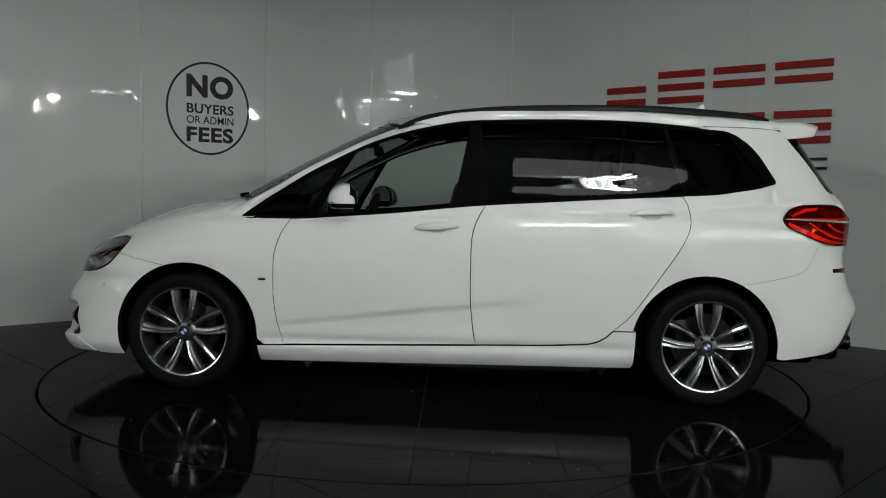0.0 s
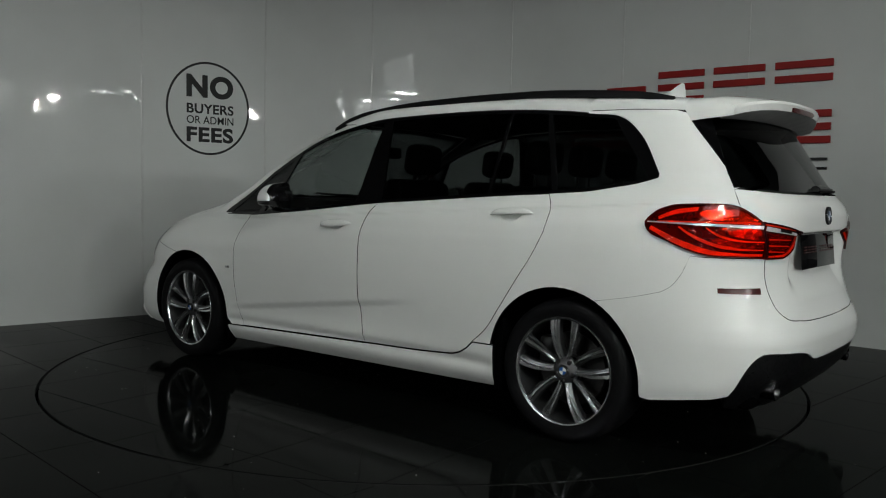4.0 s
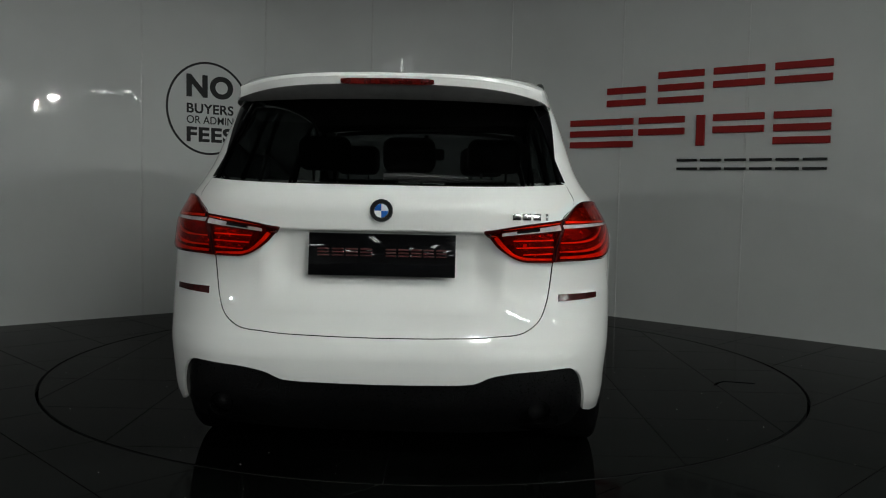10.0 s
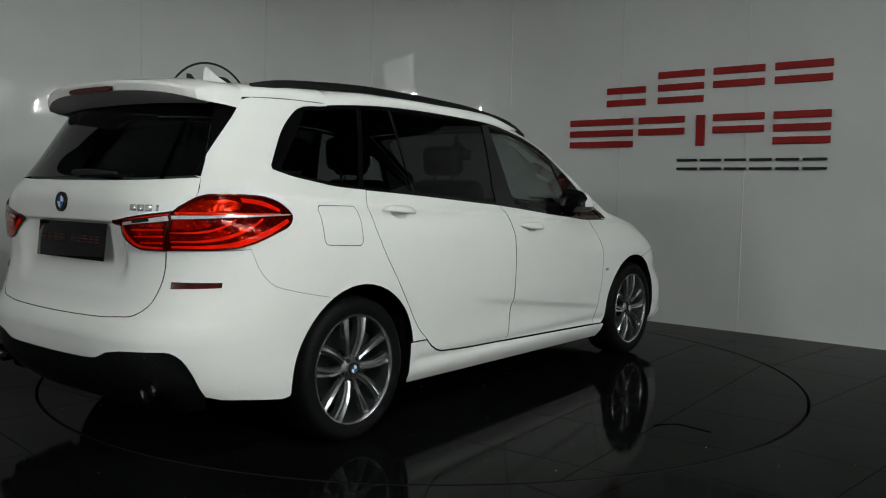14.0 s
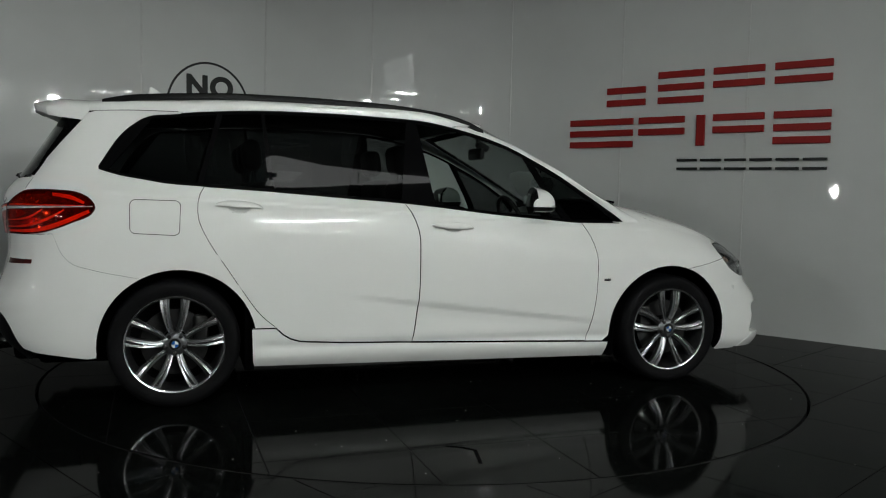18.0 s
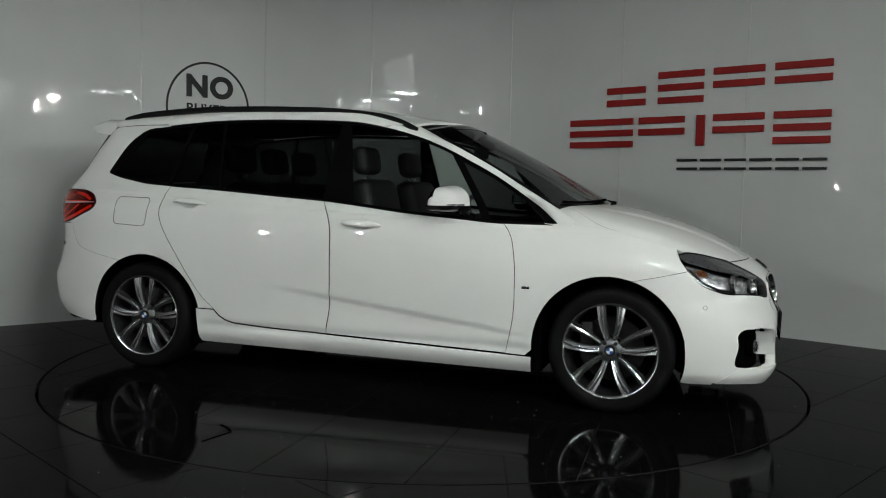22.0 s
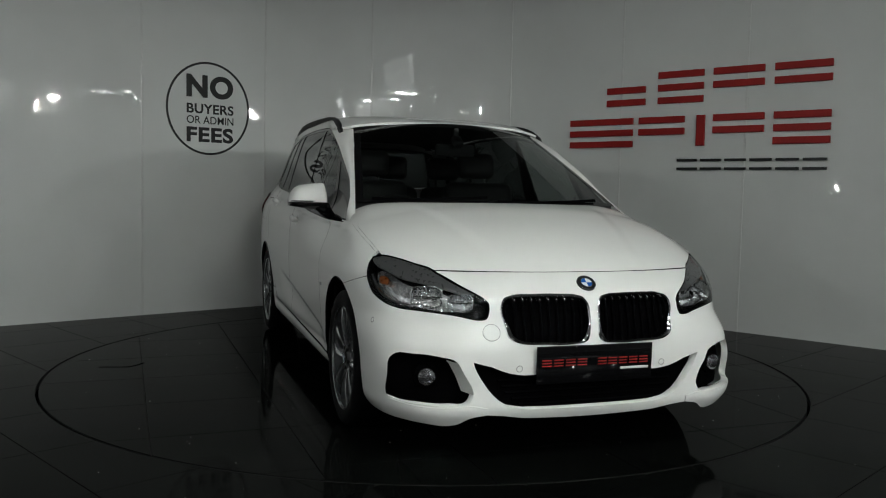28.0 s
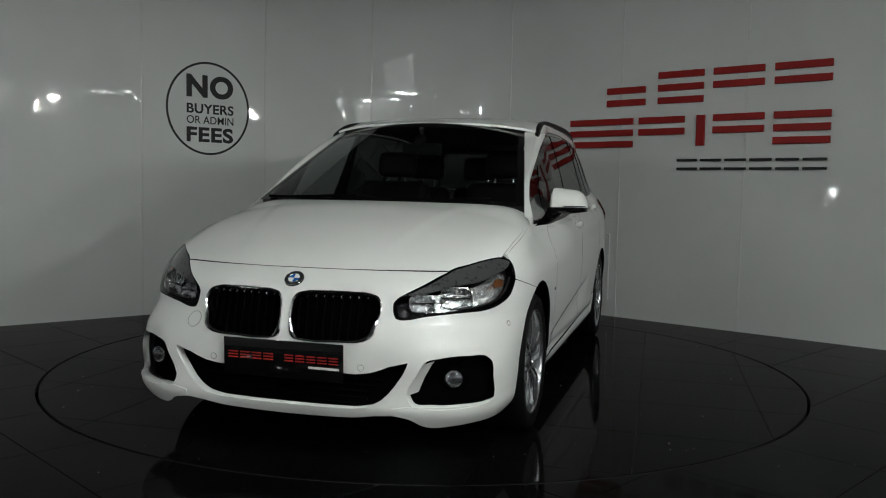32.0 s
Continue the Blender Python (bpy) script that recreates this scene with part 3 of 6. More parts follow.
def shrunk(poly, g):
    """The outline moved inwards by g."""
    p = np.array(poly)
    area = 0.5 * np.sum(p[:, 0] * np.roll(p[:, 1], -1) - np.roll(p[:, 0], -1) * p[:, 1])
    d = np.roll(p, -1, 0) - np.roll(p, 1, 0)
    n = np.stack([-d[:, 1], d[:, 0]], -1) / (np.linalg.norm(d, axis=1)[:, None] + 1e-9)
    return p + n * g * (1 if area > 0 else -1)


def dense_line(poly, step):
    """A closed outline with no side longer than step."""
    out = []
    p = np.array(poly)
    for a, b in zip(p, np.roll(p, -1, 0)):
        k = max(1, int(math.ceil(np.linalg.norm(b - a) / step)))
        out += [a + (b - a) * i / k for i in range(k) if np.linalg.norm(b - a) > 1e-6]
    return np.array(out)


def panel(name, surface, outline, material, parent, label="", holes=(), gap=0.0021, depth=0.014, lift=0.0, res=0.013, mirror=False, edge=None, soften=None, dark=None, inward=None):
    """A sheet of the surface inside an outline, with holes, its edge turned in. Mirror: the same on the car's other side."""
    outer = dense_line(shrunk(outline, gap), res)
    holes = [dense_line(shrunk(h, -0.0015), res) for h in holes]
    lo, hi = outer.min(0), outer.max(0)
    nu, nv = max(2, int((hi[0] - lo[0]) / res)), max(2, int((hi[1] - lo[1]) / res))
    gu, gv = np.meshgrid(np.linspace(lo[0], hi[0], nu + 1), np.linspace(lo[1], hi[1], nv + 1), indexing="ij")
    q = np.stack([gu.ravel(), gv.ravel()], -1)
    good = inside(q[:, 0], q[:, 1], outer)
    for h in holes:
        good &= ~inside(q[:, 0], q[:, 1], h)
    q = q[good]
    for line in [outer] + holes:
        near = np.zeros(len(q), bool)
        for v in line:
            near |= (np.abs(q[:, 0] - v[0]) < 0.55 * res) & (np.abs(q[:, 1] - v[1]) < 0.55 * res)
        q = q[~near]
    pts2, sides, base = [], [], 0
    for line in [outer] + holes:
        pts2 += [Vector(map(float, v)) for v in line]
        sides += [(base + k, base + (k + 1) % len(line)) for k in range(len(line))]
        base += len(line)
    pts2 += [Vector(map(float, v)) for v in q]
    vs, _, tris, _, _, _ = delaunay_2d_cdt(pts2, sides, [], 0, 1e-6)
    pts, tris = np.array([tuple(v) for v in vs]), np.array([tuple(f) for f in tris if len(f) == 3])
    mid = pts[tris].mean(1)
    ok = inside(mid[:, 0], mid[:, 1], outer)
    for h in holes:
        ok &= ~inside(mid[:, 0], mid[:, 1], h)
    t3 = pts[tris]
    area = np.cross(t3[:, 1] - t3[:, 0], t3[:, 2] - t3[:, 0])
    ok &= np.abs(area) > 1e-9
    tris[area < 0] = tris[area < 0][:, ::-1]
    quads = tris[ok]
    used = np.unique(quads)
    remap = -np.ones(len(pts), int)
    remap[used] = np.arange(len(used))
    quads, pts = remap[quads], pts[used]
    count = {}
    for f in quads:
        for k in range(3):
            e = (int(f[k]), int(f[(k + 1) % 3]))
            count.setdefault((min(e), max(e)), []).append(e)
    border = [v[0] for v in count.values() if len(v) == 1]
    bset = np.unique(np.array(border))
    slot = {int(v): k for k, v in enumerate(bset)}
    side2 = np.zeros((len(bset), 2))
    for p, r in border:
        d = pts[r] - pts[p]
        d = np.array([d[1], -d[0]]) / (np.linalg.norm(d) + 1e-12)
        side2[slot[p]] += d
        side2[slot[r]] += d
    P = surface(pts[:, 0], pts[:, 1])
    e = 0.002
    du = surface(pts[:, 0] + e, pts[:, 1]) - surface(pts[:, 0] - e, pts[:, 1])
    dv = surface(pts[:, 0], pts[:, 1] + e) - surface(pts[:, 0], pts[:, 1] - e)
    N = np.cross(du, dv)
    N /= np.linalg.norm(N, axis=1)[:, None] + 1e-12
    c = np.stack([np.clip(P[:, 0], -1.3, 1.2), 0 * P[:, 0], np.clip(P[:, 2], 0.5, 0.95)], -1)
    flip = np.sum(N * (P - c), 1) < 0
    turned = flip.mean() > 0.5
    if turned:
        N = -N
    if soften is not None:
        N = soften(P, N)
    P = P + lift * N
    n = len(P)
    faces = [tuple(f[::-1]) if turned else tuple(f) for f in quads]
    verts, normals = [P], [N]
    if depth:
        idx = {int(v): k for k, v in enumerate(bset)}
        out3 = side2[:, :1] * du[bset] + side2[:, 1:] * dv[bset]
        out3 /= np.linalg.norm(out3, axis=1)[:, None] + 1e-9
        back = N[bset] if inward is None else inward(P[bset], N[bset])
        verts += [P[bset], P[bset] - depth * back]
        normals += [0.5 * N[bset] + out3, out3]
        m = len(bset)
        for p, q in border:
            p2, q2 = n + idx[p], n + idx[q]
            f = (q2, p2, p2 + m, q2 + m)
            faces.append(f[::-1] if turned else f)
    V, NN = np.concatenate(verts), np.concatenate(normals)
    if mirror:
        V = V * [1, -1, 1]
        NN = NN * [1, -1, 1]
        faces = [f[::-1] for f in faces]
    NN /= np.linalg.norm(NN, axis=1)[:, None] + 1e-12
    ob = mesh_object(name, V, faces, material, NN)
    # a dark edge colour paints the shade of the shut lines onto the turned-in rim
    if depth and edge is not None:
        ob.data.materials.append(edge)
        ob.data.polygons.foreach_set("material_index", [0] * len(quads) + [1 if dark is None or dark(P[p]) else 0 for p, _ in border])
    return put(ob, parent, label)


def trim_ring(name, surface, outline, steps, material, parent, label="", mirror=False, n=140):
    """A moulding along a closed outline: steps are (how far inside the outline, how high above the surface)."""
    p = np.array(outline)
    d = np.r_[0, np.cumsum(np.linalg.norm(np.roll(p, -1, 0) - p, axis=1))]
    q = np.r_[p, p[:1]]
    t = np.linspace(0, d[-1], n + 1)[:-1]
    base = np.stack([np.interp(t, d, q[:, 0]), np.interp(t, d, q[:, 1])], -1)
    verts = []
    for inset, lift in steps:
        c = shrunk(base, inset)
        P = surface(c[:, 0], c[:, 1])
        e = 0.003
        N = np.cross(surface(c[:, 0] + e, c[:, 1]) - surface(c[:, 0] - e, c[:, 1]), surface(c[:, 0], c[:, 1] + e) - surface(c[:, 0], c[:, 1] - e))
        N /= np.linalg.norm(N, axis=1)[:, None] + 1e-12
        mid = np.stack([np.clip(P[:, 0], -1.3, 1.2), 0 * P[:, 0], np.clip(P[:, 2], 0.5, 0.95)], -1)
        if (np.sum(N * (P - mid), 1) < 0).mean() > 0.5:
            N = -N
        P = P + lift * N
        verts.append(P * [1, -1, 1] if mirror else P)
    bm = bmesh.new()
    rows = [[bm.verts.new(tuple(v)) for v in r] for r in verts]
    for a, b in zip(rows, rows[1:]):
        for k in range(n):
            bm.faces.new((a[k], a[(k + 1) % n], b[(k + 1) % n], b[k]))
    bmesh.ops.recalc_face_normals(bm, faces=bm.faces)
    return part(name, bm, material, parent, label)


def both(name, surface, outline, material, parents, label="", **kw):
    """A panel on the left and its twin on the right."""
    return [panel(name, surface, outline, material, parents[0], label, **kw), panel(name, surface, outline, material, parents[1], label, mirror=True, **kw)]


# lines of the body, as (x, z) along the side
def belt(x):
    return hermite(x, [-1.76, -1.74, -1.66, -1.55, -1.45, -1.30, -1.02, -0.5, -0.22, -0.04, 0.27, 0.58, 0.82, 1.07, 1.2],
                   [1.178, 1.172, 1.148, 1.129, 1.112, 1.101, 1.086, 1.051, 1.032, 1.015, 0.981, 0.956, 0.938, 0.936, 0.934])


def window_top(x):
    return hermite(x, [-1.75, -1.72, -1.67, -1.60, -1.53, -1.39, -1.21, -1.0, -0.68, -0.37, -0.05, 0.10, 0.26, 0.42, 0.58, 0.74, 0.90, 1.03, 1.10],
                   [1.184, 1.235, 1.318, 1.395, 1.443, 1.463, 1.482, 1.496, 1.502, 1.496, 1.477, 1.450, 1.409, 1.353, 1.277, 1.193, 1.092, 1.003, 0.945])


def belt_line(x0, x1, n=12):
    return [(x, float(belt(x))) for x in np.linspace(x0, x1, n)]


def top_line(x0, x1, n=16):
    return [(x, float(window_top(x))) for x in np.linspace(x0, x1, n)]


DOOR_FRONT = bent([(0.82, 0.938), (0.86, 0.882), (0.885, 0.807), (0.90, 0.685), (0.90, 0.563), (0.89, 0.439), (0.85, 0.264)], 16)
B_GAP = bent([(-0.22, 1.032), (-0.19, 0.982), (-0.16, 0.907), (-0.148, 0.816), (-0.148, 0.603), (-0.16, 0.419), (-0.18, 0.292)], 16)
DOOR_REAR = bent([(-1.25, 1.099), (-1.28, 1.036), (-1.283, 0.96), (-1.26, 0.885), (-1.22, 0.81), (-1.15, 0.705), (-1.06, 0.57), (-0.97, 0.449), (-0.90, 0.389)], 20)
DOOR_FOOT = bent([(-0.90, 0.389), (-0.85, 0.344), (-0.79, 0.319), (-0.69, 0.310), (-0.18, 0.292)], 16)


def arch(cx, cz, r, a0, a1, n=22):
    return [(cx + r * math.cos(radians(a)), cz + r * math.sin(radians(a))) for a in np.linspace(a0, a1, n)]


F_ARCH = arch(1.372, 0.312, 0.382, 190, -20, 30)
R_ARCH = arch(-1.372, 0.312, 0.378, 200, -18, 30)

car = tagged(new("car"), "white people carrier with black roof rails and dark rear glass", "car")


# --- doors, each with a shallow dish behind its handle
def oval(x0, z0, rx, rz, n=40):
    return ring(on_side([(x0 + rx * math.cos(2 * math.pi * k / n), z0 + rz * math.sin(2 * math.pi * k / n) - 0.055 * rx * math.cos(2 * math.pi * k / n)) for k in range(n)]))


DISHES = ((0.036, 0.911), (-1.080, 0.997))


def dish_surface(x0, z0):
    def f(a, z):
        p = skin(a, z)
        r = ((p[..., 0] - x0) / 0.056) ** 2 + ((p[..., 2] - z0) / 0.031) ** 2
        p[..., 1] -= 0.021 * np.clip(1 - r, 0, 1)
        return p
    return f


front_doors = both("front_door", skin, ring(on_side(DOOR_FRONT), on_side([(0.85, 0.264), (0.3, 0.279), (-0.18, 0.292)]), on_side(B_GAP[::-1]), on_side(belt_line(-0.22, 0.82))), PAINT, (car, car), gap=0.0027, edge=CAVITY, holes=[oval(*DISHES[0], 0.056, 0.031)])
rear_doors = both("rear_door", skin, ring(on_side(B_GAP), on_side(DOOR_FOOT[::-1]), on_side(DOOR_REAR[::-1]), on_side(belt_line(-1.25, -0.22))), PAINT, (car, car), gap=0.0027, edge=CAVITY, holes=[oval(*DISHES[1], 0.056, 0.031)])
for doors, (dx, dz) in zip((front_doors, rear_doors), DISHES):
    both("handle_dish", dish_surface(dx, dz), oval(dx, dz, 0.0575, 0.0325), PAINT, doors, gap=0, depth=0, res=0.007)


# --- sills
both("sill", skin, ring(on_side([(-1.01, 0.185), (0.98, 0.165), (0.99, 0.256), (0.85, 0.259), (-0.18, 0.287)]), on_side([(x, z - 0.004) for x, z in DOOR_FOOT[::-1]]), on_side([(-1.02, 0.385)])), PAINT, (car, car), depth=0.03, edge=CAVITY)

# --- rear quarters with the pillar beside the tail window
BLADE_EDGE = [(-1.834, 1.415), (-1.856, 1.388), (-1.934, 1.295), (-2.004, 1.207), (-2.060, 1.140)]
TAIL_EDGE = [(0.662, 1.128), (0.69, 1.065), (0.64, 1.0), (0.618, 0.90), (0.612, 0.856)]
BUMP_LINE = bent([(-1.94, 0.861), (-1.90, 0.765), (-1.86, 0.722), (-1.78, 0.695), (-1.66, 0.668), (-1.548, 0.647)], 14)
quarter = ring(on_side(belt_line(-1.25, -1.745, 12)), on_side(top_line(-1.747, -1.36, 20)), on_side([(-1.36, 1.475), (-1.55, 1.475), (-1.765, 1.466), (-1.81, 1.452)]),
               on_side(bent(BLADE_EDGE, 12)), on_tail(bent(TAIL_EDGE, 18)), on_side([(-1.985, 0.858)]), on_side(BUMP_LINE), on_side(R_ARCH[11:26]), on_side([(-1.02, 0.389), (-0.90, 0.389)]), on_side(DOOR_REAR[::-1]))
panel("rear_quarter", skin, quarter, PAINT, car, gap=0.0007, res=0.010, edge=CAVITY, dark=lambda p: p[2] < 1.40)
FLAP = ring(on_side([(cx + 0.026 * math.cos(radians(a)), cz + 0.026 * math.sin(radians(a))) for cx, cz, a0 in ((-1.389, 1.000, 0), (-1.571, 1.003, 90), (-1.569, 0.892, 180), (-1.393, 0.884, 270)) for a in range(a0, a0 + 91, 15)]))
right_quarter = panel("rear_quarter", skin, quarter, PAINT, car, gap=0.0007, res=0.010, holes=[FLAP], mirror=True, edge=CAVITY, dark=lambda p: p[2] < 1.40)
panel("fuel_flap", skin, FLAP, PAINT, right_quarter, "white fuel flap", gap=0.0015, mirror=True, edge=CAVITY)
panel("flap_well", skin, shrunk(FLAP, -0.008), CAVITY, right_quarter, gap=0, depth=0, lift=-0.013, mirror=True)
# --- bonnet
def bonnet_mid(x):
    return hermite(x, [1.0, 1.28, 1.39, 1.55, 1.73, 1.88, 1.99, 2.055, 2.123, 2.2], [1.07, 1.045, 1.025, 0.985, 0.930, 0.868, 0.812, 0.772, 0.722, 0.62])


def shoulder_z(x):
    return hermite(x, [1.0, 1.075, 1.2, 1.35, 1.5, 1.62, 1.7, 1.85, 2.0, 2.1], [0.946, 0.940, 0.940, 0.922, 0.890, 0.858, 0.828, 0.765, 0.70, 0.65])


SH_X = np.linspace(1.0, 2.1, 60)
SH_Y = np.array([skin(ax(x, float(shoulder_z(x))), float(shoulder_z(x)))[1] for x in SH_X])


def bonnet_top(x, y):
    x, y = np.asarray(x, float), np.asarray(y, float)
    ys = np.interp(x, SH_X, SH_Y)
    zc, zs = bonnet_mid(x), shoulder_z(x)
    k = np.clip(np.abs(y) / ys, 0, 1.1)
    flat = smooth(1.38, 1.12, x)
    z = zc - (zc - zs) * ((0.55 - 0.25 * flat) * k ** 2 + (0.45 + 0.25 * flat) * k ** (7 + 5 * flat))
    # two raised lines that run from the screen to the grille
    yr = 0.30 + 0.22 * (2.06 - x)
    z = z + 0.007 * smooth(yr + 0.05, yr - 0.02, np.abs(y)) * smooth(1.2, 1.5, x) * smooth(2.06, 1.9, x)
    return np.stack([x, y, z], -1)


def screen_foot(y):
    return 1.285 - 0.22 * (np.asarray(y) / 0.74) ** 2


LAMP_UP = on_side([(1.70, 0.814), (1.735, 0.825), (1.82, 0.8125), (1.88, 0.796), (1.925, 0.781)]) + on_nose([(0.604, 0.7715)])
LAMP_EDGE = [tuple(skin(a, z)[:2]) for a, z in bent(LAMP_UP, 24) if skin(a, z)[1] < 0.779]
def shoulder_normal(x):
    """The rounded normal along the line where wing and bonnet meet."""
    x = np.clip(np.asarray(x, float), 1.01, 2.0)
    y, z = np.interp(x, SH_X, SH_Y), shoulder_z(x)
    t = np.stack([np.full_like(x, 0.02), np.interp(x + 0.01, SH_X, SH_Y) - np.interp(x - 0.01, SH_X, SH_Y), shoulder_z(x + 0.01) - shoulder_z(x - 0.01)], -1)
    n = np.cross(t, np.broadcast_to(np.array([0.0, -0.72, 0.69]), t.shape))
    n /= np.linalg.norm(n, axis=1)[:, None]
    return np.where(n[:, 2:] < 0, -n, n)


def wing_soften(P, N):
    w = (smooth(0.075, 0.0, shoulder_z(P[:, 0]) - P[:, 2]) * smooth(1.02, 1.10, P[:, 0]) * smooth(1.80, 1.68, P[:, 0]))[:, None]
    n = N * (1 - w) + shoulder_normal(P[:, 0]) * w
    return n / np.linalg.norm(n, axis=1)[:, None]


def bonnet_soften(P, N):
    k = np.abs(P[:, 1]) / np.interp(P[:, 0], SH_X, SH_Y)
    w = (smooth(0.86, 1.0, k) * smooth(1.85, 1.66, P[:, 0]))[:, None]
    s = shoulder_normal(P[:, 0]) * np.stack([np.ones(len(P)), np.where(P[:, 1] < 0, -1.0, 1.0), np.ones(len(P))], -1)
    n = N * (1 - w) + s * w
    return n / np.linalg.norm(n, axis=1)[:, None]


# --- front wings, from the door to the lamp
SHOULDER = [(1.075, 0.940), (1.2, 0.940), (1.35, 0.922), (1.5, 0.890), (1.62, 0.858), (1.69, 0.832)]
wing = ring(on_side([(0.85, 0.264), (0.955, 0.262)]), on_side(F_ARCH[1:17]), on_side([(1.49, 0.676), (1.748, 0.734)]), on_side([(1.712, 0.785), (1.70, 0.814), (1.69, 0.832)]),
            on_side(bent(SHOULDER, 14)[::-1]), on_side(belt_line(0.82, 1.07, 5)[::-1]), on_side(DOOR_FRONT))
both("front_wing", skin, wing, PAINT, (car, car), gap=0.0008, edge=CAVITY, soften=wing_soften, dark=lambda p: p[0] < 1.05 or p[2] < shoulder_z(p[0]) - 0.02)


# the shut line leaves the screen's corner, swings out to the shoulder and follows it to the lamp
SHUT = bent([(1.112, 0.660), (1.165, 0.690), (1.225, 0.730), (1.29, 0.770), (1.36, 0.792), (1.44, 0.796), (1.5, 0.7955), (1.56, 0.792), (1.62, 0.788), (1.692, 0.779)], 24)
side_pts = SHUT
half = ring([(float(screen_foot(y)), y) for y in np.linspace(0, 0.655, 12)], side_pts,
            LAMP_EDGE, [tuple(skin(ay(y, 0.772), 0.772)[:2]) for y in np.linspace(0.603, 0, 12)])
mir = half[::-1].copy()
mir[:, 1] *= -1
panel("bonnet", bonnet_top, np.concatenate([half, mir[1:-1]]), PAINT, car, gap=0.0010, res=0.016, edge=CAVITY, soften=bonnet_soften, dark=lambda p: p[0] < 1.40 or p[0] > 1.74)
top = ring(SHUT, [(x, float(np.interp(x, SH_X, SH_Y))) for x in (1.692, 1.62, 1.55, 1.48, 1.40, 1.34, 1.27, 1.2, 1.13, 1.075, 1.03)], [(1.03, 0.755), (1.064, 0.737)], [(float(screen_foot(y)), y) for y in (0.72, 0.70, 0.68)])
for m in (False, True):
    panel("wing_top", bonnet_top, top, PAINT, car, "white wing beside the windscreen's foot", gap=0.0, res=0.010, soften=bonnet_soften, mirror=m)

# --- roof
ROOF_F, ROOF_R = 0.40, -1.80


def roof_edge(x):
    x = np.asarray(x, float)
    z = np.where(x > -1.36, window_top(np.maximum(x, -1.39)), hermite(x, [-2.2, -1.8, -1.55, -1.36, -1.2], [1.43, 1.463, 1.475, 1.475, 1.482]))
    return z


RX = np.linspace(-1.95, 0.5, 80)
RY = np.array([skin(ax(x, float(roof_edge(x))), float(roof_edge(x)))[1] for x in RX])


def roof_top(x, q):
    """q runs from -1 at the right edge to 1 at the left."""
    x, q = np.asarray(x, float), np.asarray(q, float)
    yw, zw = np.interp(x, RX, RY), roof_edge(x)
    a = np.clip(q, -1, 1) * math.pi / 2
    h = hermite(x, [-1.95, -1.8, -1.5, -1.0, -0.4, 0.0, 0.1, 0.26, 0.40, 0.5], [1.527, 1.541, 1.565, 1.590, 1.590, 1.570, 1.556, 1.532, 1.505, 1.475]) - zw
    bow = 0.48 + 0.50 * smooth(-0.1, 0.35, x)
    return np.stack([x, yw * np.sign(np.sin(a)) * np.abs(np.sin(a)) ** 0.75, zw + h * np.maximum(np.cos(a), 0) ** bow], -1)


def roof_front(q):
    """Along the head of the screen, then back over the pillar to the side windows."""
    y = 0.63 * math.sin(abs(q) * math.pi / 2) ** 0.75
    return ROOF_F - 0.135 * min(1, y / 0.57) ** 2.2 - 0.185 * max(0, abs(q) - 0.68) / 0.32


roof_line = ring([(roof_front(q), q) for q in np.linspace(-1, 1, 48)], [(ROOF_R - 0.03 * (1 - abs(q) ** 2) * 0.5, q) for q in np.linspace(1, -1, 32)])
panel("roof", roof_top, roof_line, PAINT, car, res=0.03, gap=0.0005)

# --- windscreen
def screen_side(t):
    """The screen's edge from its foot (0) to its head (1)."""
    t = np.asarray(t, float)
    return np.stack([1.065 - 0.80 * t, 0.735 - 0.165 * t, 1.035 + 0.425 * t + 0.035 * t * (1 - t)], -1)


def screen_mid(t):
    t = np.asarray(t, float)
    return np.stack([1.285 - 0.885 * t, 0 * t, 1.035 + 0.468 * t + 0.06 * t * (1 - t)], -1)


def screen(t, q):
    t, q = np.asarray(t, float), np.asarray(q, float)
    s, m = screen_side(t), screen_mid(t)
    w = np.abs(q) ** 2.2
    out = m * (1 - w)[..., None] + s * w[..., None]
    out[..., 1] = s[..., 1] * q
    return out


sq = ring([(0, q) for q in np.linspace(-1, 1, 20)], [(t, 1) for t in np.linspace(0, 1, 8)], [(1, q) for q in np.linspace(1, -1, 20)], [(t, -1) for t in np.linspace(1, 0, 8)])
windscreen = panel("windscreen", screen, sq, SCREEN, car, "clear windscreen with a dark band round it", depth=0.0, gap=0.0, res=0.05)
for lab, poly in (("foot", [(0, -1), (0.035, -1), (0.035, 1), (0, 1)]), ("head", [(0.94, -1), (1, -1), (1, 1), (0.94, 1)]), ("left", [(0, 0.955), (1, 0.945), (1, 1), (0, 1)]), ("right", [(0, -1), (0, -0.955), (1, -0.945), (1, -1)])):
    p = np.array(poly, float)
    dense = np.concatenate([np.linspace(p[i], p[(i + 1) % 4], 14)[:-1] for i in range(4)])
    panel("screen_band", screen, dense, GLOSS_BLACK, windscreen, depth=0.0, gap=0.0, lift=0.002, res=0.04)


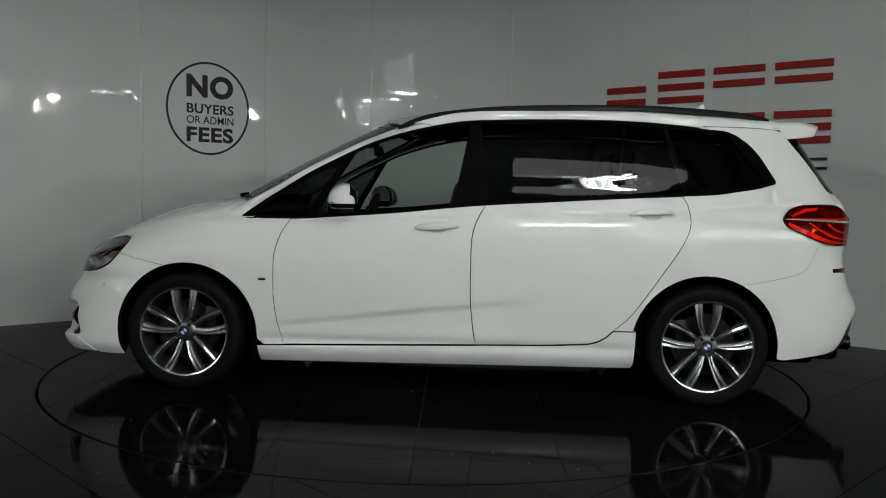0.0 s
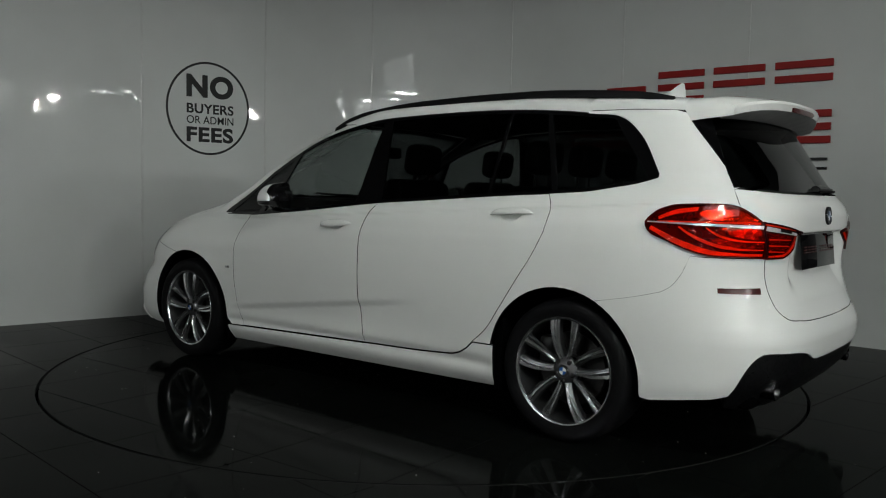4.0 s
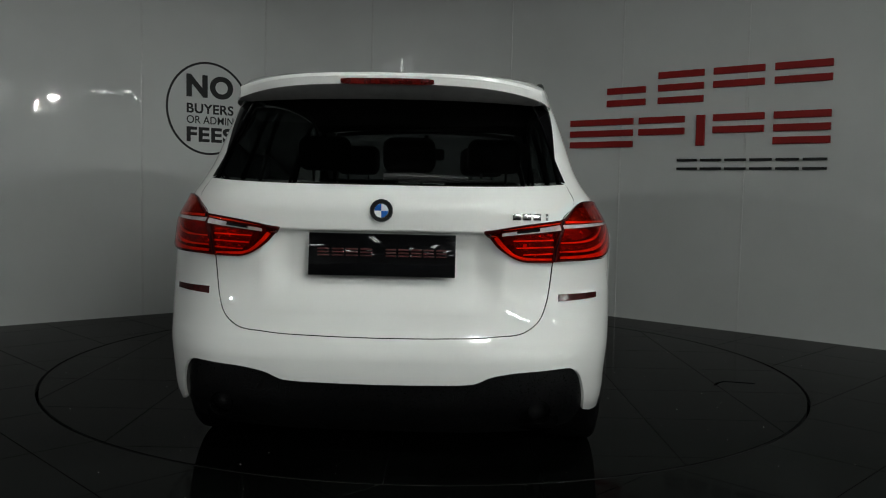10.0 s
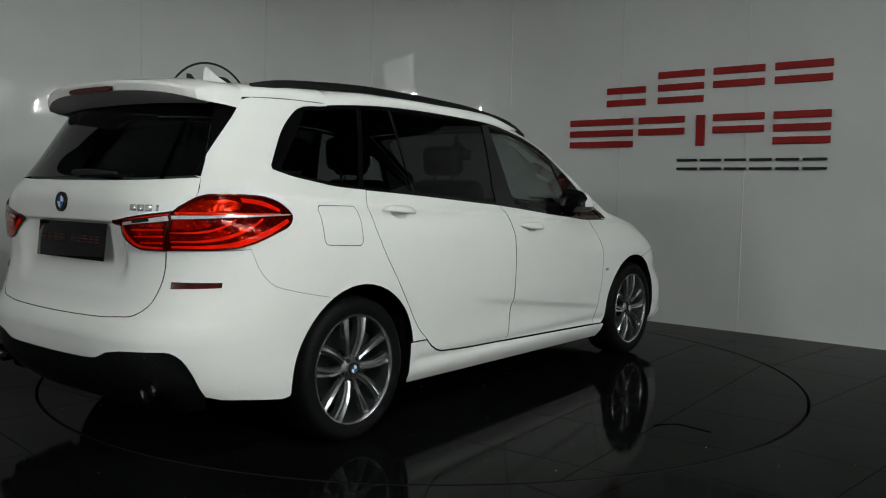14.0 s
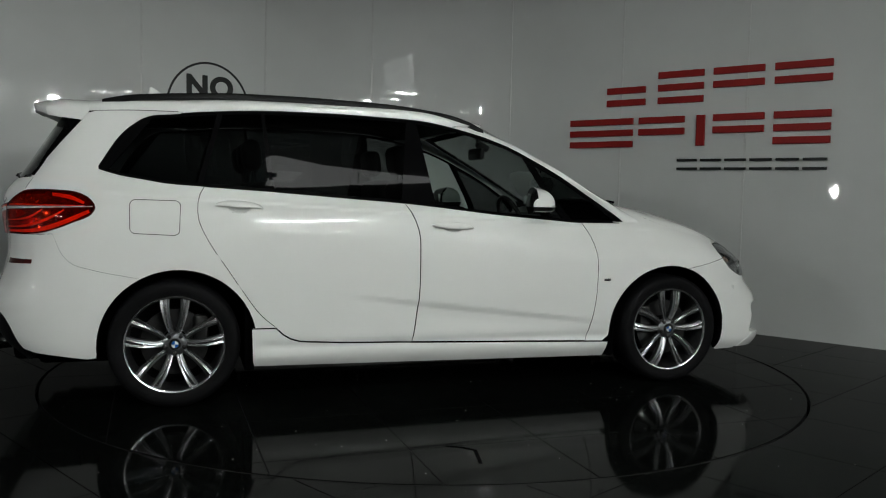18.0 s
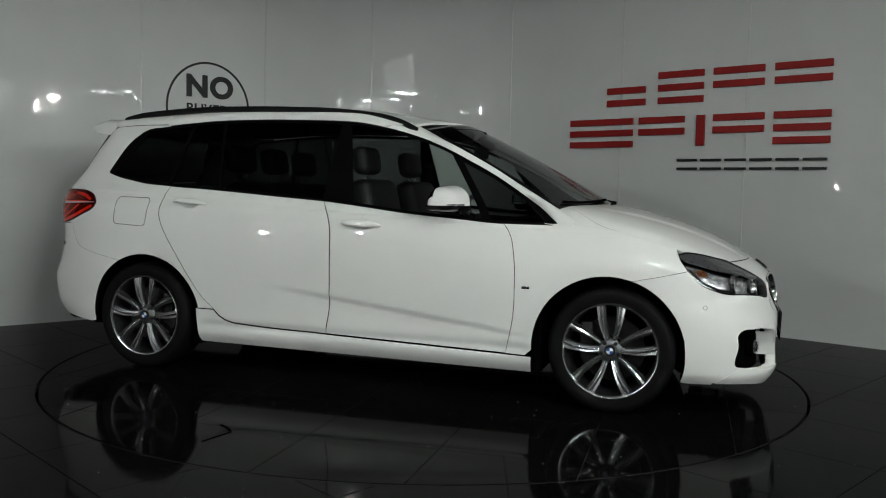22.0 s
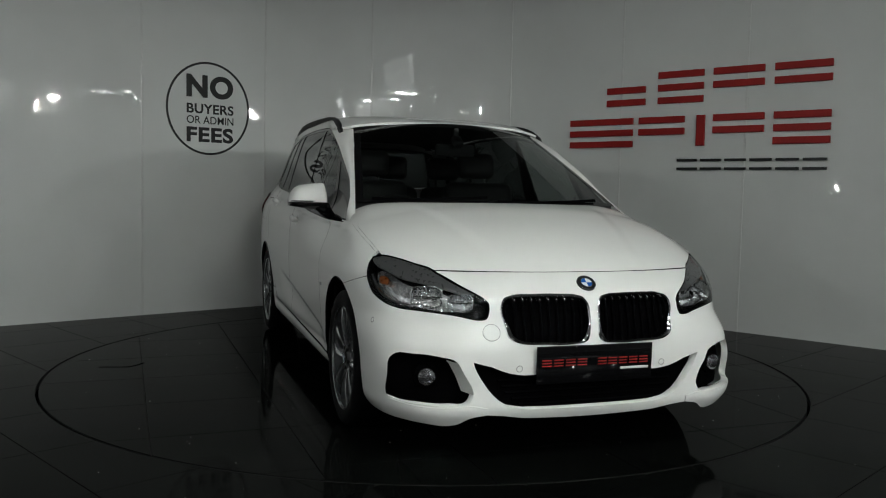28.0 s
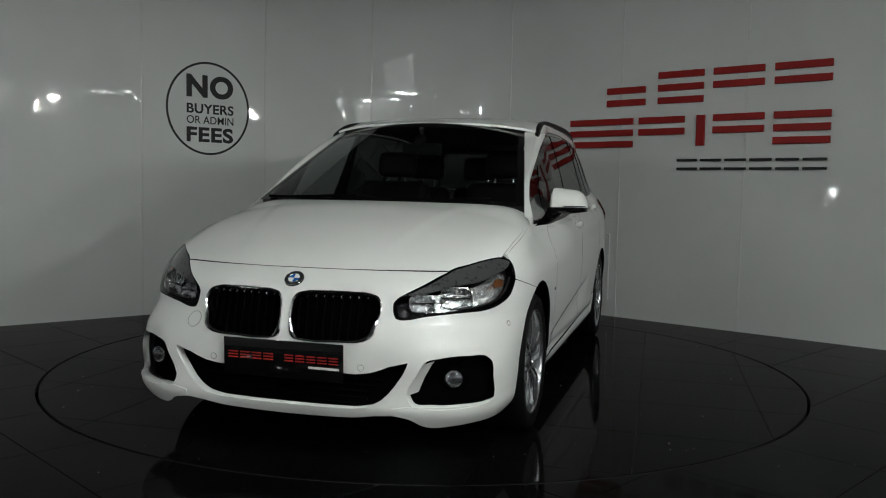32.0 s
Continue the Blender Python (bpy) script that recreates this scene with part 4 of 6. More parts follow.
# --- front pillars between the screen and the side windows
def a_pillar(mirror):
    verts, faces, rows, cols = [], [], 22, 7
    for i in range(rows):
        t = -0.11 + 1.11 * i / (rows - 1)
        s = screen_side(t)
        x = 1.10 - 1.02 * t
        z = float(window_top(x)) if t > 0 else 0.945 + 0.3 * t
        w = skin(ax(x, z), z)
        s = np.array(s) + np.array([0.0, 0.004, 0.0])
        if t < 0:
            w = w + np.array([0.0, 0.15 * t, 0.0])
        for j in range(cols):
            u = j / (cols - 1)
            p = s * (1 - u) + w * u
            d = w - s
            along = screen_side(min(t + 0.05, 1.05)) - screen_side(t - 0.05)
            nrm = np.cross(along, d)
            nrm = nrm / (np.linalg.norm(nrm) + 1e-9)
            if nrm[1] < 0:
                nrm = -nrm
            p = p + nrm * 0.018 * math.sin(math.pi * u)
            verts.append((p[0], -p[1] if mirror else p[1], p[2]))
    for i in range(rows - 1):
        for j in range(cols - 1):
            a = i * cols + j
            f = (a, a + 1, a + cols + 1, a + cols)
            faces.append(f if mirror else f[::-1])
    return put(mesh_object("front_pillar", verts, faces, PAINT), car)


for side in (False, True):
    a_pillar(side)

# --- front bumper with grille, intake and lamp openings
KIDNEY = closed(on_nose([(0.018, 0.60), (0.022, 0.650), (0.036, 0.675), (0.07, 0.686), (0.14, 0.690), (0.26, 0.690), (0.335, 0.686), (0.375, 0.672), (0.390, 0.640), (0.386, 0.60), (0.374, 0.545), (0.355, 0.515), (0.31, 0.500), (0.22, 0.497), (0.10, 0.495), (0.045, 0.500), (0.026, 0.520), (0.020, 0.555)]), 110)
INTAKE_H = on_nose([(0, 0.376), (0.30, 0.373), (0.36, 0.382), (0.44, 0.412), (0.515, 0.432), (0.50, 0.40), (0.44, 0.31), (0.405, 0.277), (0.36, 0.252), (0.29, 0.239), (0.15, 0.235), (0, 0.234)])
INTAKE = np.concatenate([np.array(INTAKE_H), flipped(INTAKE_H)[1:-1]])
FOG = closed(on_nose([(0.812, 0.37), (0.808, 0.420), (0.790, 0.446), (0.73, 0.456), (0.64, 0.450), (0.575, 0.430), (0.540, 0.37), (0.512, 0.305), (0.524, 0.276), (0.60, 0.264), (0.70, 0.266), (0.79, 0.274), (0.812, 0.285)]), 90)
LAMP_IN = [(0.604, 0.770), (0.570, 0.749), (0.530, 0.722), (0.476, 0.691), (0.445, 0.671), (0.433, 0.652), (0.438, 0.612), (0.447, 0.595), (0.475, 0.590), (0.56, 0.604), (0.65, 0.614), (0.70, 0.618)]
LAMP_SIDE = [(1.945, 0.622), (1.875, 0.641), (1.80, 0.681), (1.748, 0.734), (1.712, 0.785), (1.70, 0.814)]
lip = [(1.752, 0.176), (1.88, 0.178)]
LIP_H = [(0.80, 0.186), (0.745, 0.190), (0.67, 0.184), (0.61, 0.180), (0.565, 0.188), (0.52, 0.214), (0.45, 0.219), (0.38, 0.212), (0.29, 0.197), (0.15, 0.190), (0, 0.187)]
bump_half = ring(on_nose([(y, 0.772) for y in np.linspace(0, 0.60, 12)]), bent(on_nose(LAMP_IN) + on_side(LAMP_SIDE[:4]), 56), on_side([(1.49, 0.676)]),
                 on_side(F_ARCH[17:]), on_side(lip), on_nose(LIP_H))
bump = np.concatenate([bump_half, flipped(bump_half)[1:-1]])
front_bumper = panel("front_bumper", skin, bump, PAINT, car, "white sculpted front bumper", holes=[KIDNEY, flipped(KIDNEY), INTAKE, FOG, flipped(FOG)], depth=0.045, gap=0.0014, res=0.0105, edge=CAVITY, dark=lambda p: p[0] < 1.83 or (p[2] > 0.58 and abs(p[1]) > 0.42),
                     inward=lambda P, N: np.where((P[:, 0] > 1.93)[:, None], np.array([1.0, 0, 0]), N))



def sunk_nose(a, z):
    return skin(a, z) - np.array([0.0445, 0, 0])


def deep_nose(a, z):
    return skin(a, z) - np.array([0.090, 0, 0])


for hole in (FOG, flipped(FOG)):
    panel("opening_liner", deep_nose, shrunk(hole, -0.012), SLAT, front_bumper, "dark liner behind the lamp opening", depth=0, gap=0, res=0.02)
for hole in (KIDNEY, flipped(KIDNEY)):
    panel("opening_liner", sunk_nose, shrunk(hole, -0.005), SLAT, front_bumper, "dark liner behind the opening", depth=0, gap=0, res=0.02)
panel("opening_liner", sunk_nose, shrunk(INTAKE, -0.005), SLAT, front_bumper, "dark liner behind the intake", depth=0, gap=0, res=0.02)

# --- head lamps
LAMP = ring(bent(on_nose(LAMP_IN) + on_side(LAMP_SIDE), 90), [(ax(1.70, 0.814), 0.814)], bent(LAMP_UP, 20))
head_lamps = both("headlamp", skin, LAMP, GLOSS_BLACK, (car, car), "headlamp with twin bright reflectors behind clear glass", lift=-0.055, depth=0, gap=-0.008)
for ob, m in zip(head_lamps, (False, True)):
    lens = panel("lens", skin, LAMP, LENS, ob, "clear lens", gap=0.002, depth=0.0, lift=0.001, mirror=m)
    lens.visible_shadow = False
    trim_ring("lamp_rim", skin, LAMP, [(0.0005, -0.05), (0.0005, -0.001), (0.0015, 0.0005), (0.003, -0.002), (0.0035, -0.05)], SLAT, ob, mirror=m, n=180)

# --- tail: gate, glass, bumper, lamps
gate_half = ring(on_tail([(y, 1.115 + 0.016 * (y / 0.655) ** 4) for y in np.linspace(0, 0.655, 14)]), bent(on_tail([(0.662, 1.128), (0.69, 1.065), (0.64, 1.0), (0.618, 0.90), (0.609, 0.852), (0.602, 0.782), (0.588, 0.703), (0.562, 0.643), (0.515, 0.608), (0.412, 0.592), (0.213, 0.583), (0, 0.580)]), 60))
tailgate = panel("tailgate", skin, np.concatenate([gate_half, around_tail(gate_half)[1:-1]]), PAINT, car, "white tailgate with a hollow for the plate", gap=0.0006, edge=CAVITY)
glass_half = ring(on_tail([(y, 1.122 + 0.016 * (y / 0.655) ** 4) for y in np.linspace(0, 0.655, 14)]), on_tail(bent([(0.657, 1.136), (0.615, 1.243), (0.573, 1.36), (0.540, 1.445)], 10)), on_tail([(y, 1.45 + 0.018 * (1 - (y / 0.54) ** 2)) for y in np.linspace(0.54, 0, 10)]))
rear_window = panel("rear_window", skin, np.concatenate([glass_half, around_tail(glass_half)[1:-1]]), TINT, car, "dark tinted rear window", gap=0.002, depth=0.0)
DIFF = [(0.745, 0.30), (0.735, 0.40), (0.712, 0.455), (0.672, 0.478), (0.583, 0.474), (0.45, 0.464), (0.386, 0.450), (0.34, 0.429), (0.17, 0.421), (0, 0.419)]
rb_half = ring(bent(on_tail([(0, 0.578), (0.213, 0.581), (0.412, 0.590), (0.517, 0.606), (0.565, 0.643), (0.591, 0.703), (0.605, 0.782), (0.612, 0.852)]), 40), on_side([(-1.985, 0.856)]), on_side(BUMP_LINE), on_side(R_ARCH[2:11][::-1]),
               on_side([(-1.752, 0.262), (-1.79, 0.256), (-1.95, 0.276)]), bent(on_tail([(0.775, 0.284), (0.745, 0.30)]), 4), bent(on_tail(DIFF), 36))
rear_bumper = panel("rear_bumper", skin, np.concatenate([rb_half, around_tail(rb_half)[1:-1]]), PAINT, car, "white rear bumper", gap=0.0005, depth=0.03, res=0.015, edge=CAVITY, dark=lambda p: p[0] > -1.80 or p[2] > 0.56)
df_half = ring(bent(on_tail(DIFF), 36)[::-1], on_tail([(0.745, 0.30), (0.70, 0.235), (0.60, 0.215), (0.3, 0.205), (0, 0.205)]))
diff_poly = np.concatenate([np.array(df_half), around_tail(df_half)[1:-1]])
rear_valance = panel("rear_valance", skin, diff_poly, VALANCE, car, "black rear valance between the exhaust pipes", depth=0.06, lift=-0.012, gap=-0.004)

LAMP_Q = ring(bent(on_tail([(0.641, 1.003), (0.70, 1.060)]) + on_side([(-2.00, 1.068), (-1.92, 1.066), (-1.84, 1.058), (-1.78, 1.031), (-1.748, 0.985), (-1.757, 0.965), (-1.85, 0.913), (-1.94, 0.877), (-2.0, 0.862)]) + on_tail([(0.70, 0.856), (0.613, 0.851)]), 60), on_tail([(0.619, 0.90)]))
LAMP_G = ring(on_tail([(0.610, 0.850), (0.616, 0.90)]), bent(on_tail([(0.638, 1.002), (0.50, 0.984), (0.40, 0.966), (0.360, 0.957), (0.372, 0.948), (0.42, 0.895), (0.47, 0.862), (0.52, 0.850), (0.60, 0.850)]), 50))
tail_lamps = both("tail_lamp", skin, LAMP_Q, RED_DEEP, (car, car), "red tail lamp with bright curved light guides and a pale strip", lift=0.002, depth=0.016, gap=0.001, res=0.01)
gate_lamps = both("gate_lamp", skin, LAMP_G, RED_DEEP, (tailgate, tailgate), "red lamp on the tailgate with a pale strip", lift=0.002, depth=0.016, gap=0.001, res=0.01)
for ob, outline in ((tail_lamps, LAMP_Q), (gate_lamps, LAMP_G)):
    for root, m in zip(ob, (False, True)):
        panel("red_cover", skin, outline, RED_GLASS, root, "glossy clear red cover", gap=0.002, depth=0.0, lift=0.0105, res=0.01, mirror=m)
        trim_ring("cover_edge", skin, outline, [(0.0008, -0.004), (0.0008, 0.0092), (0.0025, 0.0108), (0.0075, 0.0098), (0.0080, 0.003)], RED_DARK, root, "dark red edge of the cover", mirror=m, n=170)
# --- side windows
GLASS_CUTS = [(-1.745, -1.52), (-1.285, -1.185), (-1.255, -1.155), (-0.925, -0.965), (-0.905, -0.945), (-0.235, -0.185), (-0.045, -0.125), (0.70, 0.49), (0.745, 0.535)]


def window_outline(b0, t0, b1, t1, low=0.016, high=0.018):
    """Between two leaning lines: b is where a line meets the belt, t where it meets the top."""
    foot = [(x, float(belt(x)) + low) for x in np.linspace(b0, b1, 14)]
    head = [(x, float(window_top(x)) - high) for x in np.linspace(t1, t0, 14)]
    return ring(on_side(foot), on_side(head))


band = ring(on_side(belt_line(-1.745, 1.085, 40)), on_side(top_line(1.095, -1.747, 60)))
WIN = [window_outline(-1.70, -1.50, -1.285, -1.185), window_outline(-1.255, -1.155, -0.925, -0.965), window_outline(-0.905, -0.945, -0.235, -0.185),
       window_outline(-0.045, -0.125, 0.70, 0.49), ring(on_side([(0.755, float(belt(0.755)) + 0.014), (1.03, 0.952), (0.90, 1.068), (0.74, 1.170), (0.56, 1.262)]))]
window_frames = both("window_frame", skin, band, FRAME_BLACK, (car, car), "gloss black window surround", holes=WIN, gap=0.001, depth=0.012, lift=-0.001, res=0.005)
for frame_ob, m in zip(window_frames, (False, True)):
    for poly, mat in zip(WIN, (TINT, TINT, TINT, CLEAR, TINT)):
        g = panel("window_pane", skin, shrunk(poly, -0.002), mat, frame_ob, "dark privacy glass" if mat is TINT else "clear side glass", gap=0, depth=0, lift=-0.004, res=0.04, mirror=m)


# --- wheels
def build_wheel(name, x, y, out):
    """out: +1 on the left, -1 on the right."""
    f = lambda p: [(r, h * out) for r, h in p]
    wheel = put(new(name), car, "wheel with twin-spoke alloy rim and low tyre")
    wheel.location = (x, y, 0.318)
    fl = out < 0

    def fin(bm):
        bmesh.ops.recalc_face_normals(bm, faces=bm.faces)
        return bm
    bm = bmesh.new()
    lathe(bm, f([(0.232, -0.195), (0.255, -0.218), (0.292, -0.222), (0.312, -0.208), (0.318, -0.17), (0.319, -0.11), (0.318, -0.05), (0.312, -0.016), (0.300, -0.003), (0.286, 0.002), (0.262, 0.0), (0.244, -0.006), (0.236, -0.018)]), 72)
    part("tyre", fin(bm), RUBBER, wheel, "black low-profile tyre")
    bm = bmesh.new()
    lathe(bm, f([(0.238, -0.016), (0.2415, -0.008), (0.239, -0.004), (0.233, -0.006), (0.2295, -0.015)]), 72)
    part("rim", fin(bm), ALLOY, wheel, "bright machined alloy rim edge")
    bm = bmesh.new()
    lathe(bm, f([(0.2285, -0.016), (0.2225, -0.05), (0.2185, -0.16)]), 72)
    part("rim_barrel", fin(bm), ALLOY_DARK, wheel, "dark grey inside of the rim")
    for i in range(10):
        bm = bmesh.new()
        pair, s = divmod(i, 2)
        base = 2 * math.pi * pair / 5 + math.pi / 2
        s = -1 if s == 0 else 1
        pts = []
        for k in range(9):
            u = k / 8
            r = 0.048 + u * (0.235 - 0.048)
            off = 0.015 + 0.041 * math.sin(math.pi / 2 * u ** 0.8)
            ang = base + s * math.atan2(off, r)
            wd = 0.0085 + 0.005 * u + 0.0065 * u ** 2
            h = -0.030 + 0.014 * u + 0.010 * math.sin(math.pi * u)
            pts.append((r, ang, wd, h))
        rows = []
        for r, ang, wd, h in pts:
            c, sn = math.cos(ang), math.sin(ang)
            row = []
            for du, dh in ((-1.0, -0.026), (-0.88, -0.001), (-0.62 * s, 0.0) if s > 0 else (-0.45, -0.004), (0.10 * s, -0.006), (0.45, -0.004) if s > 0 else (0.62, 0.0), (0.88, -0.001), (1.0, -0.026)):
                row.append(bm.verts.new((r * c - du * wd * sn, (h + dh) * out, r * sn + du * wd * c)))
            rows.append(row)
        for a, b in zip(rows, rows[1:]):
            for k in range(6):
                bm.faces.new((a[k], a[k + 1], b[k + 1], b[k]))
        spoke = part("spoke", fin(bm), ALLOY, wheel, "bright curved alloy spoke")
        bm = bmesh.new()
        rows = []
        for r, ang, wd, h in pts:
            c, sn = math.cos(ang), math.sin(ang)
            rows.append([bm.verts.new((r * c - du * sn, (h + dh) * out, r * sn + du * c)) for du, dh in ((-s * wd * 0.8, -0.010), (-s * (wd + 0.009), -0.012), (-s * (wd + 0.011), -0.040))])
        for a, b in zip(rows, rows[1:]):
            for k in range(2):
                bm.faces.new((a[k], a[k + 1], b[k + 1], b[k]))
        part("spoke_flank", fin(bm), ALLOY_DARK, spoke, "grey lower flank of the spoke")
    bm = bmesh.new()
    r1 = lathe(bm, f([(0.062, -0.052), (0.060, -0.036), (0.050, -0.026), (0.034, -0.022)]), 30)
    cap(bm, r1[-1])
    part("hub", fin(bm), ALLOY_DARK, wheel, "grey wheel hub")
    for i in range(5):
        bm = bmesh.new()
        a = 2 * math.pi * i / 5 + math.pi / 2 + math.pi / 5
        r1 = lathe(bm, f([(0.0105, -0.034), (0.0105, -0.020), (0.007, -0.018)]), 10, "Y", (0.047 * math.cos(a), 0, 0.047 * math.sin(a)))
        cap(bm, r1[-1])
        part("wheel_bolt", fin(bm), STEEL, wheel)
    roundel(wheel, (0, -0.0195 * out, 0), (0, out, 0), 0.029)
    bm = bmesh.new()
    r1 = lathe(bm, f([(0.165, -0.125), (0.165, -0.098), (0.07, -0.098), (0.068, -0.06)]), 48)
    part("brake_disc", fin(bm), STEEL, wheel, "grey steel brake disc")
    bm = bmesh.new()
    box(bm, -0.125 if x > 0 else 0.125, -0.105 * out, 0.06, 0.07, 0.07, 0.15, 0.015)
    part("brake_caliper", bm, STEEL, wheel)
    bm = bmesh.new()
    r1 = lathe(bm, f([(0.222, -0.16), (0.05, -0.165)]), 40)
    part("inner_face", fin(bm), CAVITY, wheel)
    return wheel


def quarter_disc(bm, r, quarter, o, ux, uy, n, lift):
    """A quarter of a flat disc, split like a cake."""
    c = bm.verts.new(o + n * lift)
    arcv = [bm.verts.new(o + n * lift + (ux * math.cos(a) + uy * math.sin(a)) * r) for a in [math.pi / 2 * (quarter + k / 8) for k in range(9)]]
    for p, q in zip(arcv, arcv[1:]):
        bm.faces.new((c, p, q))


def roundel(parent, place, normal, r):
    """A round badge: black rim, bright edge, blue and white quarters."""
    o, n = Vector(place), Vector(normal).normalized()
    ux = Vector((0, 0, 1)).cross(n)
    ux = ux.normalized() if ux.length > 0.1 else Vector((0, 1, 0))
    uy = n.cross(ux).normalized()
    m = Matrix((ux, uy, n)).transposed().to_4x4()
    m.translation = o
    bm = bmesh.new()
    rr = lathe(bm, [(r, -0.004), (r, 0.003), (r * 0.96, 0.0045), (r * 0.9, 0.004), (r * 0.62, 0.004)], 32, "Z")
    cap(bm, rr[-1])
    bmesh.ops.transform(bm, matrix=m, verts=bm.verts)
    badge = part("badge", bm, BLACK_SIGN, parent, "round badge with blue and white quarters")
    bm = bmesh.new()
    for rad in (0.97, 0.61):
        lathe(bm, [(r * (rad - 0.035), 0.0042), (r * rad, 0.0058), (r * (rad + 0.035), 0.0042)], 32, "Z")
    bmesh.ops.transform(bm, matrix=m, verts=bm.verts)
    part("badge_edge", bm, CHROME, badge)
    for k, mat in enumerate((WHITE, BLUE, WHITE, BLUE)):
        bm = bmesh.new()
        quarter_disc(bm, r * 0.58, k, o, ux, uy, n, 0.0052)
        part("badge_quarter", bm, mat, badge, smooth=False)
    return badge


for wx, nm in ((1.39, "front_wheel"), (-1.39, "rear_wheel")):
    for s in (1, -1):
        build_wheel(nm, wx, 0.872 * s, s)


# --- arch liners and underside
def liner(cx, s):
    bm = bmesh.new()
    rows = []
    for a in np.linspace(-4, 184, 30):
        c, sn = math.cos(radians(a)), math.sin(radians(a))
        rows.append([bm.verts.new((cx + 0.392 * c, s * y, 0.312 + 0.392 * sn)) for y in (0.835, 0.79, 0.60)])
    for a, b in zip(rows, rows[1:]):
        for k in range(2):
            bm.faces.new((a[k], a[k + 1], b[k + 1], b[k]))
    back = [r[2] for r in rows]
    bm.faces.new(back)
    bmesh.ops.recalc_face_normals(bm, faces=bm.faces)
    part("arch_liner", bm, SLAT, car, "black wheel arch liner")


for cx in (1.372, -1.372):
    for s in (1, -1):
        liner(cx, s)
bm = bmesh.new()
box(bm, 0, 0, 0.27, 4.1, 1.15, 0.16, 0.03)
box(bm, 0, 0, 0.225, 1.94, 1.60, 0.05, 0.01)
box(bm, 1.88, 0, 0.225, 0.34, 1.40, 0.04, 0.01)
for x in (1.01, -1.03):
    for y in (0.66, -0.66):
        box(bm, x, y, 0.345, 0.05, 0.36, 0.35, 0.01)
box(bm, 1.95, 0, 0.42, 0.2, 0.98, 0.4, 0.03)
box(bm, -2.0, 0, 0.40, 0.3, 1.3, 0.34, 0.03)
part("underbody", bm, SLAT, car, "dark underbody")
# ---- car: details ----
def at_skin(a, z, mirror=False):
    """Place and outward normal on the skin."""
    e = 0.004
    p = skin(a, z)
    n = np.cross(skin(a + e, z) - skin(a - e, z), skin(a, z + e) - skin(a, z - e))
    n = n / np.linalg.norm(n)
    c = np.array([np.clip(p[0], -1.3, 1.2), 0, 0.75])
    if n @ (p - c) < 0:
        n = -n
    if mirror:
        p, n = p * [1, -1, 1], n * [1, -1, 1]
    return Vector(p), Vector(n)


def facing(o, n, up=(0, 0, 1)):
    """A pose at o whose z points along n and whose y is as near up as can be."""
    n = Vector(n).normalized()
    x = Vector(up).cross(n).normalized()
    y = n.cross(x)
    m = Matrix((x, y, n)).transposed().to_4x4()
    m.translation = o
    return m


def stripe(name, a0, z0, a1, z1, w0, w1, material, parent, lift, mirror=False, label="", n=12):
    """A tapering strip laid on the skin."""
    mid = [(a0 + (a1 - a0) * k / n, z0 + (z1 - z0) * k / n, w0 + (w1 - w0) * k / n) for k in range(n + 1)]
    far = math.hypot(a1 - a0, z1 - z0)
    na, nz = -(z1 - z0) / far, (a1 - a0) / far
    poly = np.array([(a - na * w / 2, z - nz * w / 2) for a, z, w in mid] + [(a + na * w / 2, z + nz * w / 2) for a, z, w in mid[::-1]])
    return panel(name, skin, poly, material, parent, label, gap=0, depth=0.004, lift=lift, res=max(0.002, min(w0, w1) / 2.5), mirror=mirror)


# roof rails
RAIL = shader("black_rail", (0.005, 0.005, 0.0055), 0.5, 0, 0.15, 0, 0, 20, 0.2, 0.05, 300)


def rail_z(x):
    return hermite(x, [-1.74, -1.68, -1.6, -1.49, -1.33, -1.01, -0.85, -0.53, -0.22, -0.06, 0.10, 0.20, 0.27], [1.528, 1.542, 1.556, 1.566, 1.576, 1.588, 1.588, 1.582, 1.567, 1.549, 1.521, 1.487, 1.452])


for s in (1, -1):
    rows = []
    bm = bmesh.new()
    for x in np.linspace(-1.74, 0.27, 60):
        y, zt = np.interp(x, RX, RY) * 0.945, float(rail_z(x))
        end = min((x + 1.74) / 0.12, (0.27 - x) / 0.12, 1.0)
        low = zt - 0.034
        w = 0.011 + 0.006 * end
        prof = [(-w, low), (-w, zt - 0.012), (-w * 0.5, zt), (w * 0.5, zt - 0.001), (w, zt - 0.014), (w, low)]
        rows.append([bm.verts.new((x, s * (y + dy), z)) for dy, z in prof])
    for a, b in zip(rows, rows[1:]):
        for k in range(6):
            bm.faces.new((a[k], a[(k + 1) % 6], b[(k + 1) % 6], b[k]))
    bm.faces.new(rows[0])
    bm.faces.new(rows[-1][::-1])
    bmesh.ops.recalc_face_normals(bm, faces=bm.faces)
    part("roof_rail", bm, RAIL, car, "black roof rail")

